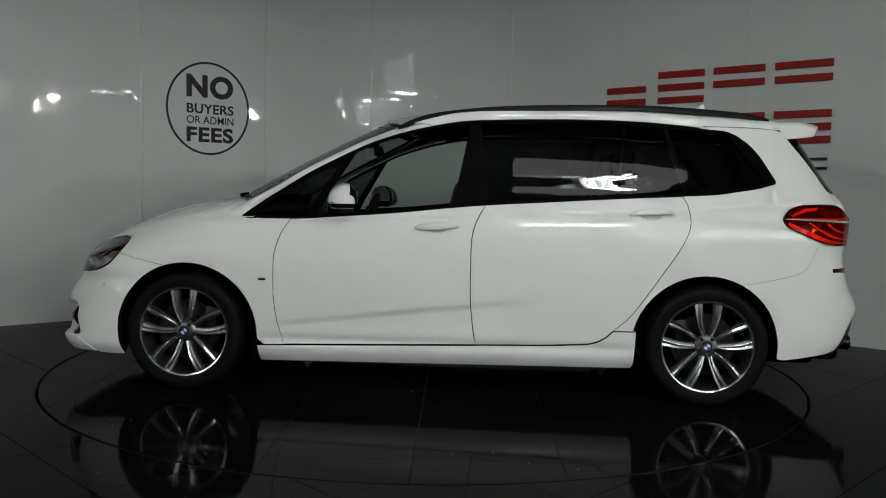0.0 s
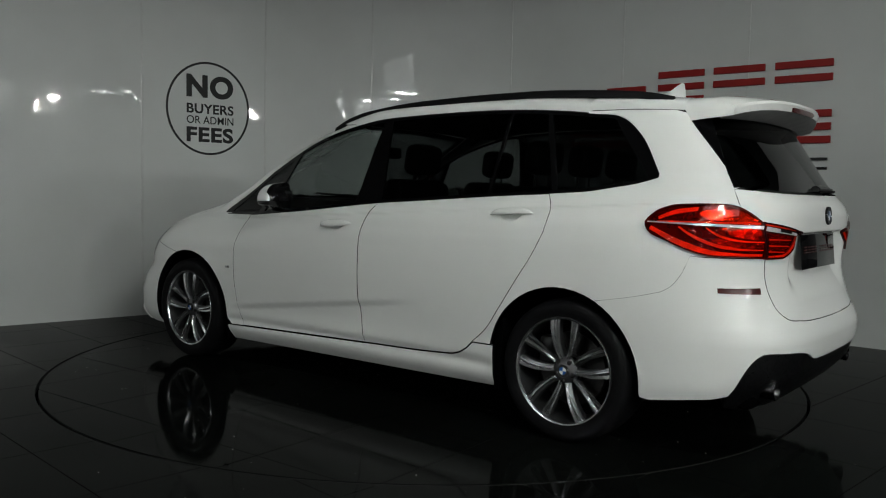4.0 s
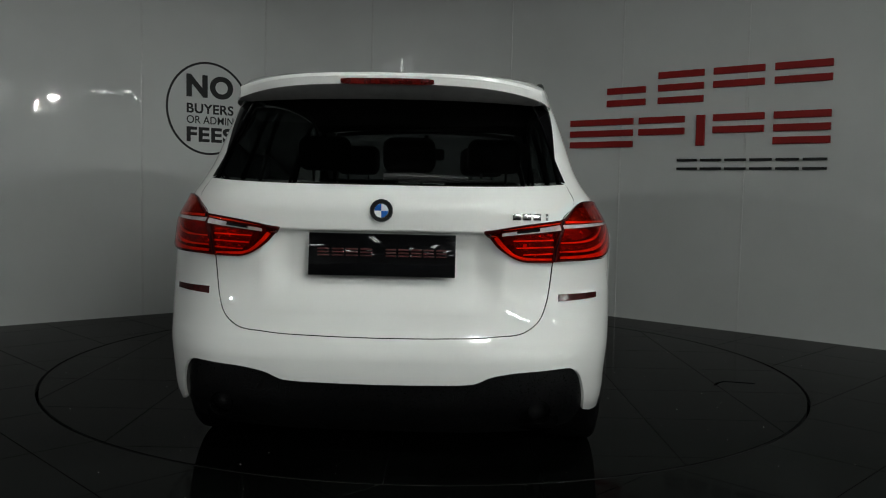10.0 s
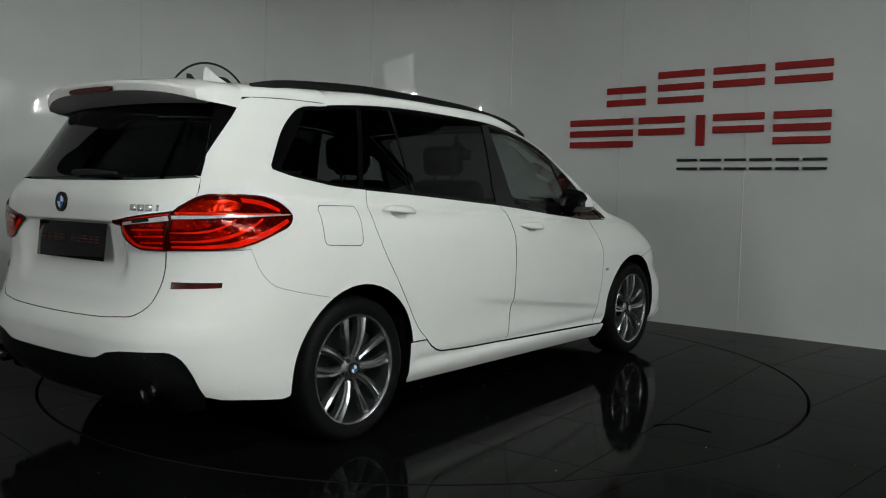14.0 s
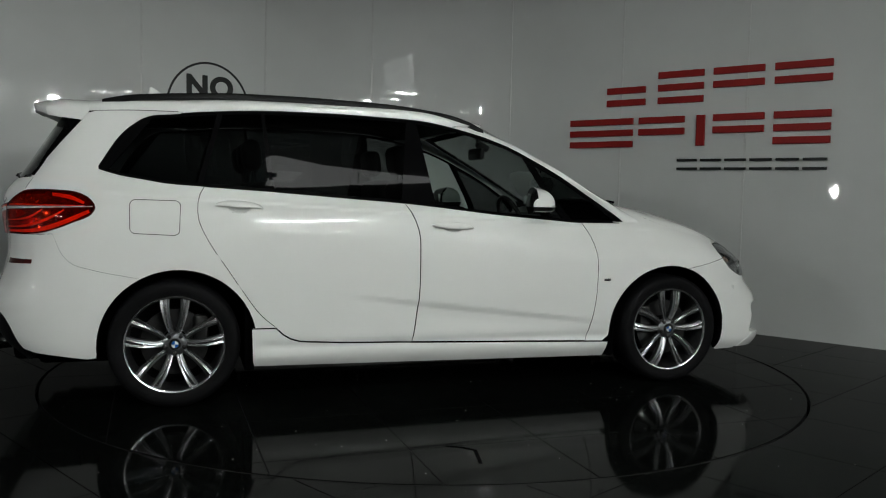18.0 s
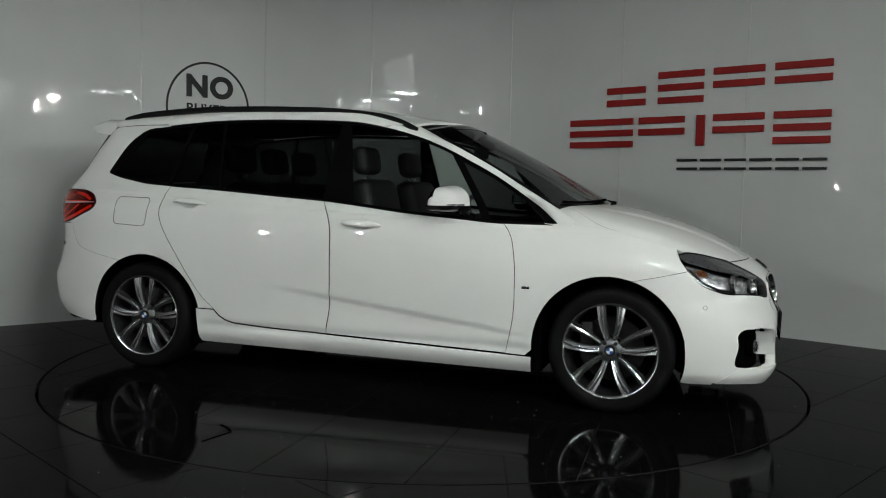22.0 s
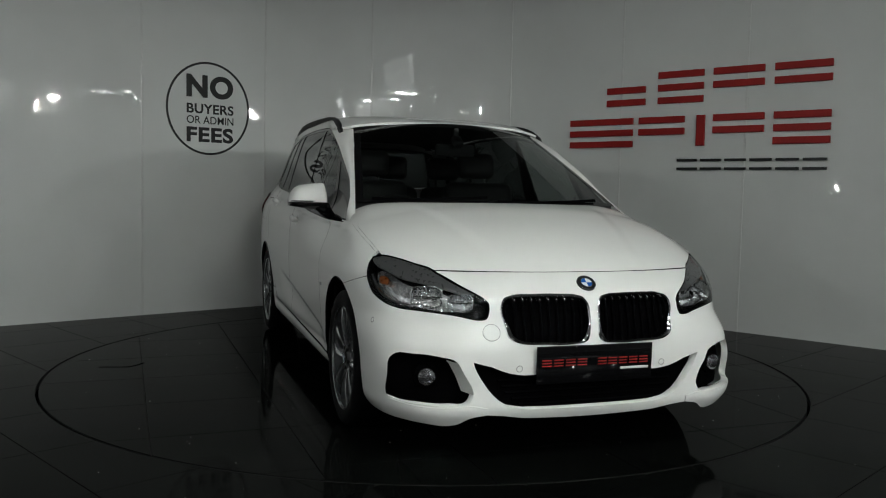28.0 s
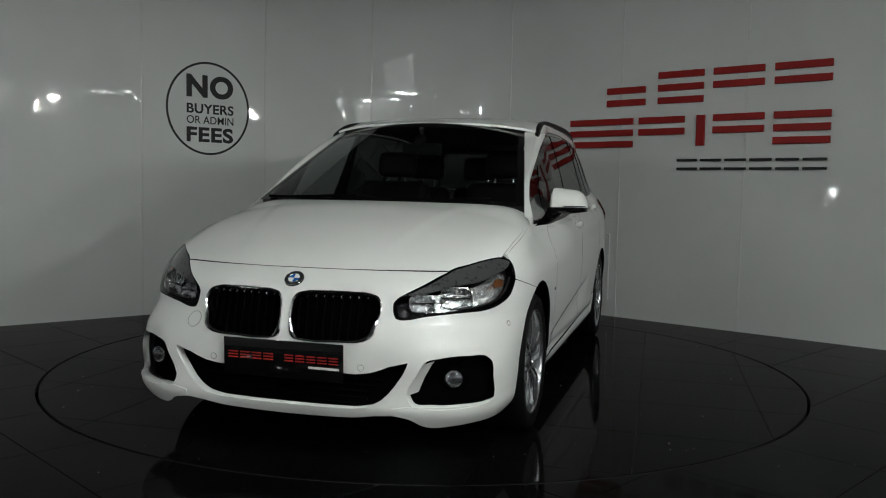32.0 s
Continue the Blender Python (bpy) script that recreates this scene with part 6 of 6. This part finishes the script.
for ob, m in zip(head_lamps, (False, True)):
    s = -1 if m else 1
    brow = ring(bent(LAMP_UP, 14), bent(on_nose([(0.604, 0.7715), (0.568, 0.742), (0.528, 0.717), (0.478, 0.690)]), 10), bent(on_nose([(0.478, 0.690), (0.53, 0.692), (0.58, 0.706), (0.66, 0.727)]) + on_side([(1.90, 0.742), (1.80, 0.770), (1.735, 0.789), (1.708, 0.803)]), 24))
    panel("lamp_brow", skin, brow, BROW, ob, "dark grey brow inside the lamp", gap=0.0015, depth=0.012, lift=-0.007, res=0.01, mirror=m)
    silver = ring(bent(on_nose([(0.52, 0.690), (0.500, 0.66), (0.515, 0.628), (0.58, 0.620), (0.68, 0.626)]) + on_side([(1.935, 0.638), (1.86, 0.662), (1.79, 0.705), (1.752, 0.755), (1.76, 0.785), (1.80, 0.778)]) + on_nose([(0.72, 0.738), (0.66, 0.722), (0.58, 0.704)]), 60))
    panel("lamp_reflector", skin, silver, REFLECTOR, ob, "bright faceted reflector", gap=0, depth=0.004, lift=-0.048, res=0.012, mirror=m)
    for y, z, r in ((0.540, 0.655, 0.046), (0.660, 0.674, 0.057)):
        p, n = at_skin(ay(y, z), z, m)
        n = Vector((0.9, 0.3 * s, 0.05)).normalized()
        mm = facing(p - Vector((0.036, 0.012 * s, 0.006)), n) @ Matrix.Diagonal((1.12, 0.78, 1.0, 1.0))
        bm = bmesh.new()
        lathe(bm, [(r, -0.012), (r, 0.010), (r * 0.94, 0.011), (r * 0.80, -0.002), (r * 0.55, -0.014), (r * 0.3, -0.020), (r * 0.28, 0.0), (r * 0.18, 0.006), (r * 0.02, 0.007)], 28, "Z")
        squared(bm)
        bmesh.ops.transform(bm, matrix=mm, verts=bm.verts)
        bowl = part("lamp_bowl", bm, SILVER, ob, "silver lamp bowl")
        for k in range(7):
            x = r * (-0.84 + 0.28 * k)
            bm = bmesh.new()
            box(bm, x, r * 0.46, -0.001, 0.0022 + 0.0012 * (k % 2), r * 0.78, 0.007, 0)
            bmesh.ops.transform(bm, matrix=mm, verts=bm.verts)
            part("bowl_rib", bm, CHROME, bowl)
        bm = bmesh.new()
        box(bm, 0, r * 0.03, 0.003, r * 1.84, 0.004, 0.012, 0)
        bmesh.ops.transform(bm, matrix=mm, verts=bm.verts)
        part("bowl_shelf", bm, GLOSS_BLACK, bowl, "dark shelf across the bowl")
        bm = bmesh.new()
        lathe(bm, [(r * 1.0, 0.010), (r * 1.02, 0.012), (r * 0.98, 0.013), (r * 0.96, 0.011)], 32, "Z")
        squared(bm)
        bmesh.ops.transform(bm, matrix=mm, verts=bm.verts)
        part("bowl_rim", bm, CHROME, bowl, "chrome rim")
    edge_line = bent(on_nose([(0.51, 0.690), (0.58, 0.704), (0.66, 0.725)]) + on_side([(1.90, 0.740), (1.80, 0.768), (1.735, 0.787)]), 24)
    bm = bmesh.new()
    tube(bm, [tuple((skin(a, z) + np.array([-0.016, -0.010, 0])) * np.array([1, s, 1])) for a, z in edge_line], 0.0022, 6)
    part("lamp_brow_line", bm, CHROME, ob, "thin chrome line under the brow")
    edge_line = bent(on_nose([(0.72, 0.632)]) + on_side([(1.90, 0.650), (1.83, 0.688), (1.775, 0.74)]), 20)
    bm = bmesh.new()
    tube(bm, [tuple((skin(a, z) + np.array([-0.020, -0.012, 0])) * np.array([1, s, 1])) for a, z in edge_line], 0.006, 6)
    part("lamp_sill_line", bm, CHROME, ob, "chrome lower edge of the reflector")
    amb = ring(bent(on_side([(1.855, 0.716), (1.845, 0.742), (1.82, 0.752), (1.80, 0.740), (1.815, 0.716)]), 20))
    panel("side_indicator", skin, amb, DARK_AMBER, ob, "dull amber indicator", gap=0, depth=0.01, lift=-0.024, res=0.008, mirror=m)

# inside the tail lamps
def ribbon(name, pts, widths, material, parent, lift, mirror, label=""):
    """A bent band laid on the skin, its width given at each point."""
    p = np.array(bent(pts, 34))
    w = np.interp(np.linspace(0, 1, 34), np.linspace(0, 1, len(widths)), widths)[:, None]
    d = np.gradient(p, axis=0)
    n = np.stack([-d[:, 1], d[:, 0]], -1) / np.linalg.norm(d, axis=1)[:, None]
    outline = np.concatenate([p - n * w / 2, (p + n * w / 2)[::-1]])
    return panel(name, skin, outline, material, parent, label, gap=0, depth=0.003, lift=lift, res=max(0.004, min(widths) / 2), mirror=mirror)


L_TIP, L_JOINT = ax(-1.748, 0.985), ay(0.618, 0.90, True)


def across(t, z):
    """A point of the outer lamp: t runs from the joint with the tailgate (0) to the tip on the flank (1)."""
    return L_JOINT + t * (L_TIP - L_JOINT), z


for ob, gob, m in zip(tail_lamps, gate_lamps, (False, True)):
    # three guides that fall from the strip along the flank and run in along the foot
    for pts, widths in (([(0.945, 0.968), (0.86, 0.948), (0.74, 0.920), (0.60, 0.894), (0.42, 0.874), (0.03, 0.868)], (0.014, 0.020, 0.021, 0.017, 0.011, 0.008)),
                        ([(0.73, 0.974), (0.66, 0.952), (0.55, 0.925), (0.42, 0.903), (0.28, 0.892), (0.03, 0.888)], (0.006, 0.011, 0.012, 0.010, 0.006, 0.004)),
                        ([(0.53, 0.974), (0.47, 0.955), (0.38, 0.936), (0.28, 0.926), (0.17, 0.922), (0.03, 0.921)], (0.004, 0.008, 0.009, 0.007, 0.005, 0.004))):
        ribbon("light_guide", [across(*p) for p in pts], widths, GUIDE, ob, 0.0072, m, "bright red curved light guide")
    bowl = ring(bent([across(*p) for p in ((0.05, 0.935), (0.06, 0.965), (0.16, 0.972), (0.30, 0.968), (0.36, 0.955), (0.27, 0.938), (0.16, 0.930), (0.05, 0.928))], 40))
    panel("lamp_bowl", skin, bowl, RED_FACET, ob, "faceted red reflector", gap=0, depth=0.002, lift=0.0056, res=0.006, mirror=m)
    inner = ring(bent([across(*p) for p in ((0.03, 0.915), (0.03, 0.895), (0.26, 0.897), (0.38, 0.905), (0.48, 0.925), (0.42, 0.935), (0.30, 0.915))], 40))
    panel("lamp_bowl", skin, inner, RED_FACET, ob, "faceted red reflector", gap=0, depth=0.002, lift=0.0050, res=0.006, mirror=m)
    upper = ring(bent([across(*p) for p in ((0.12, 1.004), (0.20, 1.022), (0.30, 1.044), (0.52, 1.044), (0.60, 1.028), (0.55, 1.008), (0.40, 1.001), (0.20, 0.998))], 44))
    panel("indicator_bowl", skin, upper, AMBER_FACET, ob, "dull amber reflector in the upper chamber", gap=0, depth=0.002, lift=0.0056, res=0.006, mirror=m)
    ribbon("lamp_line", [across(*p) for p in ((0.62, 1.046), (0.78, 1.032), (0.90, 1.006))], (0.014, 0.018, 0.012), GUIDE, ob, 0.0060, m)
    ribbon("lamp_line", [across(*p) for p in ((0.06, 0.994), (0.35, 0.994), (0.90, 0.993))], (0.009, 0.006, 0.004), GUIDE, ob, 0.0064, m)
    stripe("pale_strip", ax(-1.762, 0.988), 0.988, ay(0.641, 0.978, True), 0.978, 0.004, 0.013, CLEAR_STRIP, ob, 0.0112, m, "pale clear strip")
    stripe("pale_strip", ay(0.630, 0.975, True), 0.975, ay(0.425, 0.950, True), 0.949, 0.018, 0.010, CLEAR_STRIP, gob, 0.0112, m, "pale clear strip")
    ribbon("lamp_joint", on_tail([(0.6105, 0.853), (0.6175, 0.90), (0.630, 0.96), (0.6395, 1.000)]), (0.009, 0.009, 0.009), SLAT, ob, 0.0085, m, "black joint between the two lamps")
    stripe("dark_inset", ay(0.555, 0.970, True), 0.968, ay(0.475, 0.958, True), 0.957, 0.012, 0.008, GLOSS_BLACK, gob, 0.0120, m)
    stripe("lamp_line", ay(0.628, 0.992, True), 0.991, ay(0.40, 0.962, True), 0.961, 0.006, 0.003, GUIDE, gob, 0.0064, m)
    chamber = ring(bent(on_tail([(0.606, 0.955), (0.46, 0.936), (0.475, 0.905), (0.51, 0.878), (0.54, 0.872), (0.602, 0.872)]), 40))
    panel("lamp_chamber", skin, chamber, RED_FACET, gob, "red lamp chamber", gap=0, depth=0.002, lift=0.0050, res=0.006, mirror=m)
    for z, y1 in ((0.931, 0.465), (0.906, 0.475), (0.882, 0.50)):
        stripe("lamp_line", ay(0.608, z, True), z, ay(y1, z - 0.003, True), z - 0.004, 0.005, 0.003, GUIDE, gob, 0.0068, m)
    ribbon("light_guide", on_tail([(0.405, 0.938), (0.435, 0.902), (0.475, 0.872), (0.52, 0.863), (0.604, 0.862)]), (0.014, 0.013, 0.010, 0.007, 0.006), GUIDE, gob, 0.0072, m, "bright red light guide along the lamp's foot")

# rear reflectors, pipes, wiper
PIPE = shader("sooty_chrome", (0.08, 0.08, 0.08), 0.22, 1.0, 0.5, 0, 0, 30, 0.3, 0, 120, 0.08)
for m in (False, True):
    a0, a1 = ay(0.785, 0.724, True), ay(0.635, 0.722, True)
    stripe("reflector", a0, 0.726, a1, 0.722, 0.020, 0.026, RED_DARK, rear_bumper, 0.003, m, "dark red reflector strip")
    s = -1 if m else 1
    bm = bmesh.new()
    lathe(bm, [(0.036, 0.10), (0.040, 0.0), (0.043, -0.012), (0.041, -0.018), (0.037, -0.012), (0.035, 0.09)], 32, "X", (-2.205, 0.572 * s, 0.318))
    bmesh.ops.recalc_face_normals(bm, faces=bm.faces)
    pipe = part("exhaust_pipe", bm, PIPE, car, "round chrome exhaust pipe")
    bm = bmesh.new()
    r_ = lathe(bm, [(0.036, 0.06), (0.002, 0.06)], 24, "X", (-2.205, 0.572 * s, 0.318))
    part("pipe_inside", bm, CAVITY, pipe)
bm = bmesh.new()
w0 = [tuple(skin(ay(abs(y), z, True) if y > 0 else 2 * A_T - ay(-y, z, True), z) + np.array([-0.014, 0, 0.006])) for y, z in ((0.0, 1.138), (-0.10, 1.142), (-0.20, 1.140), (-0.30, 1.137))]
tube(bm, w0, [0.020, 0.018, 0.013, 0.007], 8, 0.7)
wiper = part("rear_wiper", bm, BLACK_TRIM, car, "black rear wiper")
bm = bmesh.new()
w1 = [tuple(skin(2 * A_T - ay(-y, z, True), z) + np.array([-0.010, 0, 0.004])) for y, z in ((-0.05, 1.128), (-0.2, 1.128), (-0.39, 1.132))]
tube(bm, w1, 0.005, 6)
part("wiper_blade", bm, RUBBER, wiper)

# cowl and front wipers
verts, faces = [], []
for i in range(31):
    q = -1 + i / 15
    y = 0.735 * q
    b = bonnet_top(float(screen_foot(y)) - 0.002, y) + np.array([0, 0, -0.012])
    g = screen(np.array(0.02), np.array(q)) + np.array([-0.012, 0, -0.004])
    verts += [tuple(b), tuple((b + g) / 2 + np.array([0, 0, -0.012])), tuple(g)]
for i in range(30):
    for k in range(2):
        faces.append((3 * i + k, 3 * i + 3 + k, 3 * i + 4 + k, 3 * i + 1 + k))
put(mesh_object("cowl", verts, faces, BLACK_TRIM), car, "black plastic cowl under the windscreen")
for path in ([(0.58, 0.045), (0.35, 0.022), (0.1, 0.012), (-0.05, 0.015)], [(-0.10, 0.050), (-0.35, 0.030), (-0.60, 0.020), (-0.66, 0.025)]):
    pts = []
    for y, t in path:
        q = y / float(screen_side(t)[1])
        p = screen(np.array(t), np.array(q)) + np.array([0.008, 0, 0.010])
        pts.append(tuple(p))
    bm = bmesh.new()
    tube(bm, [tuple(p) for p in curve_through(pts, 10)], 0.0085, 6)
    wp = part("front_wiper", bm, CAVITY, car, "black windscreen wiper")

# ---- car: inside ----
def seat(name, x, y, w, label, back_h=0.62):
    st = None
    bm = bmesh.new()
    box(bm, x + 0.02, y, 0.60, 0.52, w, 0.17, 0.05, None, 3)
    st = part(name, bm, LEATHER, car, label)
    bm = bmesh.new()
    box(bm, x - 0.27, y, 0.86, 0.15, w * 0.96, back_h, 0.06, Matrix.Rotation(radians(-14), 4, "Y"), 3)
    part("backrest", bm, LEATHER, st)
    bm = bmesh.new()
    box(bm, x - 0.375, y, 1.275, 0.10, 0.26, 0.17, 0.045, Matrix.Rotation(radians(-8), 4, "Y"), 3)
    part("headrest", bm, LEATHER, st)
    for dy in (-0.06, 0.06):
        bm = bmesh.new()
        tube(bm, [(x - 0.355, y + dy, 1.13), (x - 0.365, y + dy, 1.22)], 0.007, 8)
        part("headrest_post", bm, CHROME, st)
    return st


for y in (0.37, -0.37):
    seat("front_seat", 0.22, y, 0.50, "black leather front seat")
for y in (0.42, 0.0, -0.42):
    seat("rear_seat", -0.62, y, 0.40, "black leather rear seat", 0.56)
bm = bmesh.new()
box(bm, 0.92, 0, 0.86, 0.50, 1.42, 0.20, 0.07, None, 3)
box(bm, 0.80, 0.0, 0.62, 0.30, 0.30, 0.40, 0.05)
dash = part("dashboard", bm, DASH, car, "dark grey dashboard")
bm = bmesh.new()
lathe_pts = [(0.185 + 0.014 * math.cos(t), 0.014 * math.sin(t)) for t in [2 * math.pi * k / 8 for k in range(9)]]
lathe(bm, lathe_pts, 36, "X")
bmesh.ops.transform(bm, matrix=Matrix.Translation((0.58, -0.37, 0.90)) @ Matrix.Rotation(radians(-22), 4, "Y"), verts=bm.verts)
wheel_ob = part("steering_wheel", bm, LEATHER, car, "black steering wheel")
bm = bmesh.new()
box(bm, 0.60, -0.37, 0.90, 0.05, 0.14, 0.13, 0.03, Matrix.Rotation(radians(-22), 4, "Y"))
box(bm, 0.60, -0.37, 0.91, 0.03, 0.34, 0.035, 0.012, Matrix.Rotation(radians(-22), 4, "Y"))
part("wheel_boss", bm, DASH, wheel_ob)
bm = bmesh.new()
box(bm, 0.46, 0.0, 1.345, 0.035, 0.25, 0.075, 0.018)
box(bm, 0.50, 0.0, 1.395, 0.09, 0.06, 0.05, 0.018, Matrix.Rotation(radians(28), 4, "Y"))
box(bm, 0.475, 0.0, 1.43, 0.03, 0.03, 0.09, 0.01)
part("rear_view_mirror", bm, DASH, car, "black rear-view mirror")
bm = bmesh.new()
box(bm, -0.05, 0, 0.42, 1.84, 1.40, 0.14, 0.04)
box(bm, -1.62, 0, 0.86, 0.75, 1.30, 0.06, 0.02)
part("cabin_floor", bm, DASH, car, "dark carpeted cabin floor")
LINING = shader("roof_lining", (0.03, 0.03, 0.03), 0.9, 0, 0.2, 0, 0, 30, 0.1, 0.1, 300)
lin = ring([(roof_front(q) - 0.05, q) for q in np.linspace(-0.96, 0.96, 20)], [(-1.86, q) for q in np.linspace(0.96, -0.96, 20)])
panel("roof_lining", lambda u, v: roof_top(u, v) - np.array([0, 0, 0.025]), lin, LINING, car, "dark roof lining", gap=0, depth=0, res=0.08)
# door cards close the lower cabin
for m in (False, True):
    panel("door_card", skin, ring(on_side([(-1.9, 0.76), (-0.96, 0.76), (-0.92, 0.45), (0.93, 0.45), (0.95, 0.76)]), on_side(belt_line(0.95, -1.6, 16)), on_side([(-1.9, 1.13)])), DASH, car, "dark inner door lining", gap=0, depth=0, lift=-0.07, res=0.06, mirror=m)
# ---- signs on the wall ----
def wall_pose(d, z, out=0.0):
    """A pose on the wall: x along it to the viewer's right, y up, z out of it."""
    p, n = wall_line(d)
    return facing(Vector((p.x + n.x * out, p.y + n.y * out, z)), Vector((n.x, n.y, 0)))


def word(name, text, d, z, width, height, material, parent, bold=0.0):
    cu = bpy.data.curves.new(name, "FONT")
    cu.body, cu.align_x, cu.align_y, cu.extrude, cu.offset, cu.size, cu.space_character = text, "CENTER", "CENTER", 0.0015, bold, 1.0, 1.0 + 2.2 * bold
    tmp = bpy.data.objects.new(name, cu)
    scene.collection.objects.link(tmp)
    bpy.context.view_layer.update()
    me = bpy.data.meshes.new_from_object(tmp.evaluated_get(bpy.context.evaluated_depsgraph_get()))
    bpy.data.objects.remove(tmp)
    co = np.array([v.co for v in me.vertices])
    lo, hi = co.min(0), co.max(0)
    sx, sy = width / (hi[0] - lo[0]), height / (hi[1] - lo[1])
    for v in me.vertices:
        v.co = ((v.co.x - (lo[0] + hi[0]) / 2) * sx, (v.co.y - (lo[1] + hi[1]) / 2) * sy, v.co.z)
    me.materials.clear()
    me.materials.append(material)
    me.name = name
    ob = new(name, me)
    ob.matrix_world = wall_pose(d, z, 0.004)
    ob.parent = parent
    return ob


round_sign = tagged(new("round_sign"), "black ring with a four-line no-fees notice", "sign")
bm = bmesh.new()
lathe(bm, [(0.384, 0.001), (0.384, 0.004), (0.403, 0.004), (0.403, 0.001)], 96, "Z")
bmesh.ops.scale(bm, vec=(0.965, 1.01, 1), verts=bm.verts)
bmesh.ops.recalc_face_normals(bm, faces=bm.faces)
bmesh.ops.transform(bm, matrix=wall_pose(-2.223, 1.79, 0.001), verts=bm.verts)
part("ring", bm, BLACK_SIGN, round_sign, smooth=False)
word("line_of_letters", "NO", -2.211, 1.981, 0.435, 0.20, BLACK_SIGN, round_sign, 0.045)
word("line_of_letters", "BUYERS", -2.208, 1.786, 0.437, 0.086, BLACK_SIGN, round_sign, 0.022)
word("line_of_letters", "OR ADMIN", -2.208, 1.688, 0.437, 0.068, BLACK_SIGN, round_sign, 0.004)
word("line_of_letters", "FEES", -2.210, 1.560, 0.435, 0.132, BLACK_SIGN, round_sign, 0.035)

wall_sign = tagged(new("wall_sign"), "raised red and black bars of a showroom sign", "sign")


def sign_bar(d0, d1, z0, z1, material, slant=0.0):
    bm = bmesh.new()
    vs = [(0, z0), (d1 - d0, z0 + slant), (d1 - d0, z1 + slant), (0, z1)]
    lo = [bm.verts.new((x - (d1 - d0) / 2, z - 1.7, 0.004)) for x, z in vs]
    hi = [bm.verts.new((x - (d1 - d0) / 2, z - 1.7, 0.026)) for x, z in vs]
    bm.faces.new(hi)
    bm.faces.new(lo[::-1])
    for k in range(4):
        bm.faces.new((lo[k], lo[(k + 1) % 4], hi[(k + 1) % 4], hi[k]))
    bmesh.ops.recalc_face_normals(bm, faces=bm.faces)
    bmesh.ops.bevel(bm, geom=list(bm.edges), offset=0.002, segments=1, affect="EDGES")
    bmesh.ops.transform(bm, matrix=wall_pose((d0 + d1) / 2, 1.7, 0.0), verts=bm.verts)
    part("red_bar" if material is RED_SIGN else "black_bar", bm, material, wall_sign, smooth=False)


for d0, d1, heights in ((1.925, 2.30, (2.004, 1.896)), (2.42, 2.828, (2.112, 2.004, 1.896)), (2.91, 3.33, (2.112, 2.004)), (3.41, 3.842, (2.112, 2.004)),
                        (1.55, 2.19, (1.731, 1.631, 1.531)), (2.247, 2.67, (1.731, 1.631)), (2.92, 3.34, (1.731, 1.631)), (3.415, 3.845, (1.731, 1.631, 1.531))):
    for z in heights:
        sign_bar(d0, d1, z, z + 0.056, RED_SIGN)
sign_bar(2.778, 2.85, 1.531, 1.787, RED_SIGN)
for k in range(6):
    d0 = 2.617 + 0.207 * k
    for z in (1.400, 1.328):
        sign_bar(d0, d0 + 0.178, z, z + 0.021, BLACK_SIGN)

# small hatch near the foot of the wall
hatch = tagged(new("wall_hatch"), "pale hatch low in the panelled wall", "hatch")
bm = bmesh.new()
box(bm, 0, 0, 0.006, 0.30, 0.585, 0.012, 0.003)
bmesh.ops.transform(bm, matrix=wall_pose(1.835, 0.452, 0.001), verts=bm.verts)
part("hatch_door", bm, WALL, hatch, smooth=False)
bm = bmesh.new()
for x, y, w, h in ((0.152, 0, 0.012, 0.60), (-0.152, 0, 0.012, 0.60), (0, 0.296, 0.316, 0.010), (0, -0.296, 0.316, 0.010)):
    box(bm, x, y, 0.008, w, h, 0.016, 0.002)
bmesh.ops.transform(bm, matrix=wall_pose(1.835, 0.452, 0.001), verts=bm.verts)
part("hatch_frame", bm, JOINT, hatch, smooth=False)
# ---- what moves ----
def turn(t):
    return 176.969 - 8.90599 * t + 0.0016186 * t * t


def motions():
    rows_table, rows_car = [], []
    for i in range(17):
        t = 2.0 * i
        m = pose(0, 0, 0, 0, 0, turn(t))
        rows_table.append((t, m))
        rows_car.append((t, m @ pose(-0.1391, 0.0478, 0)))
    walk(turntable, rows_table)
    walk(car, rows_car)


motions()
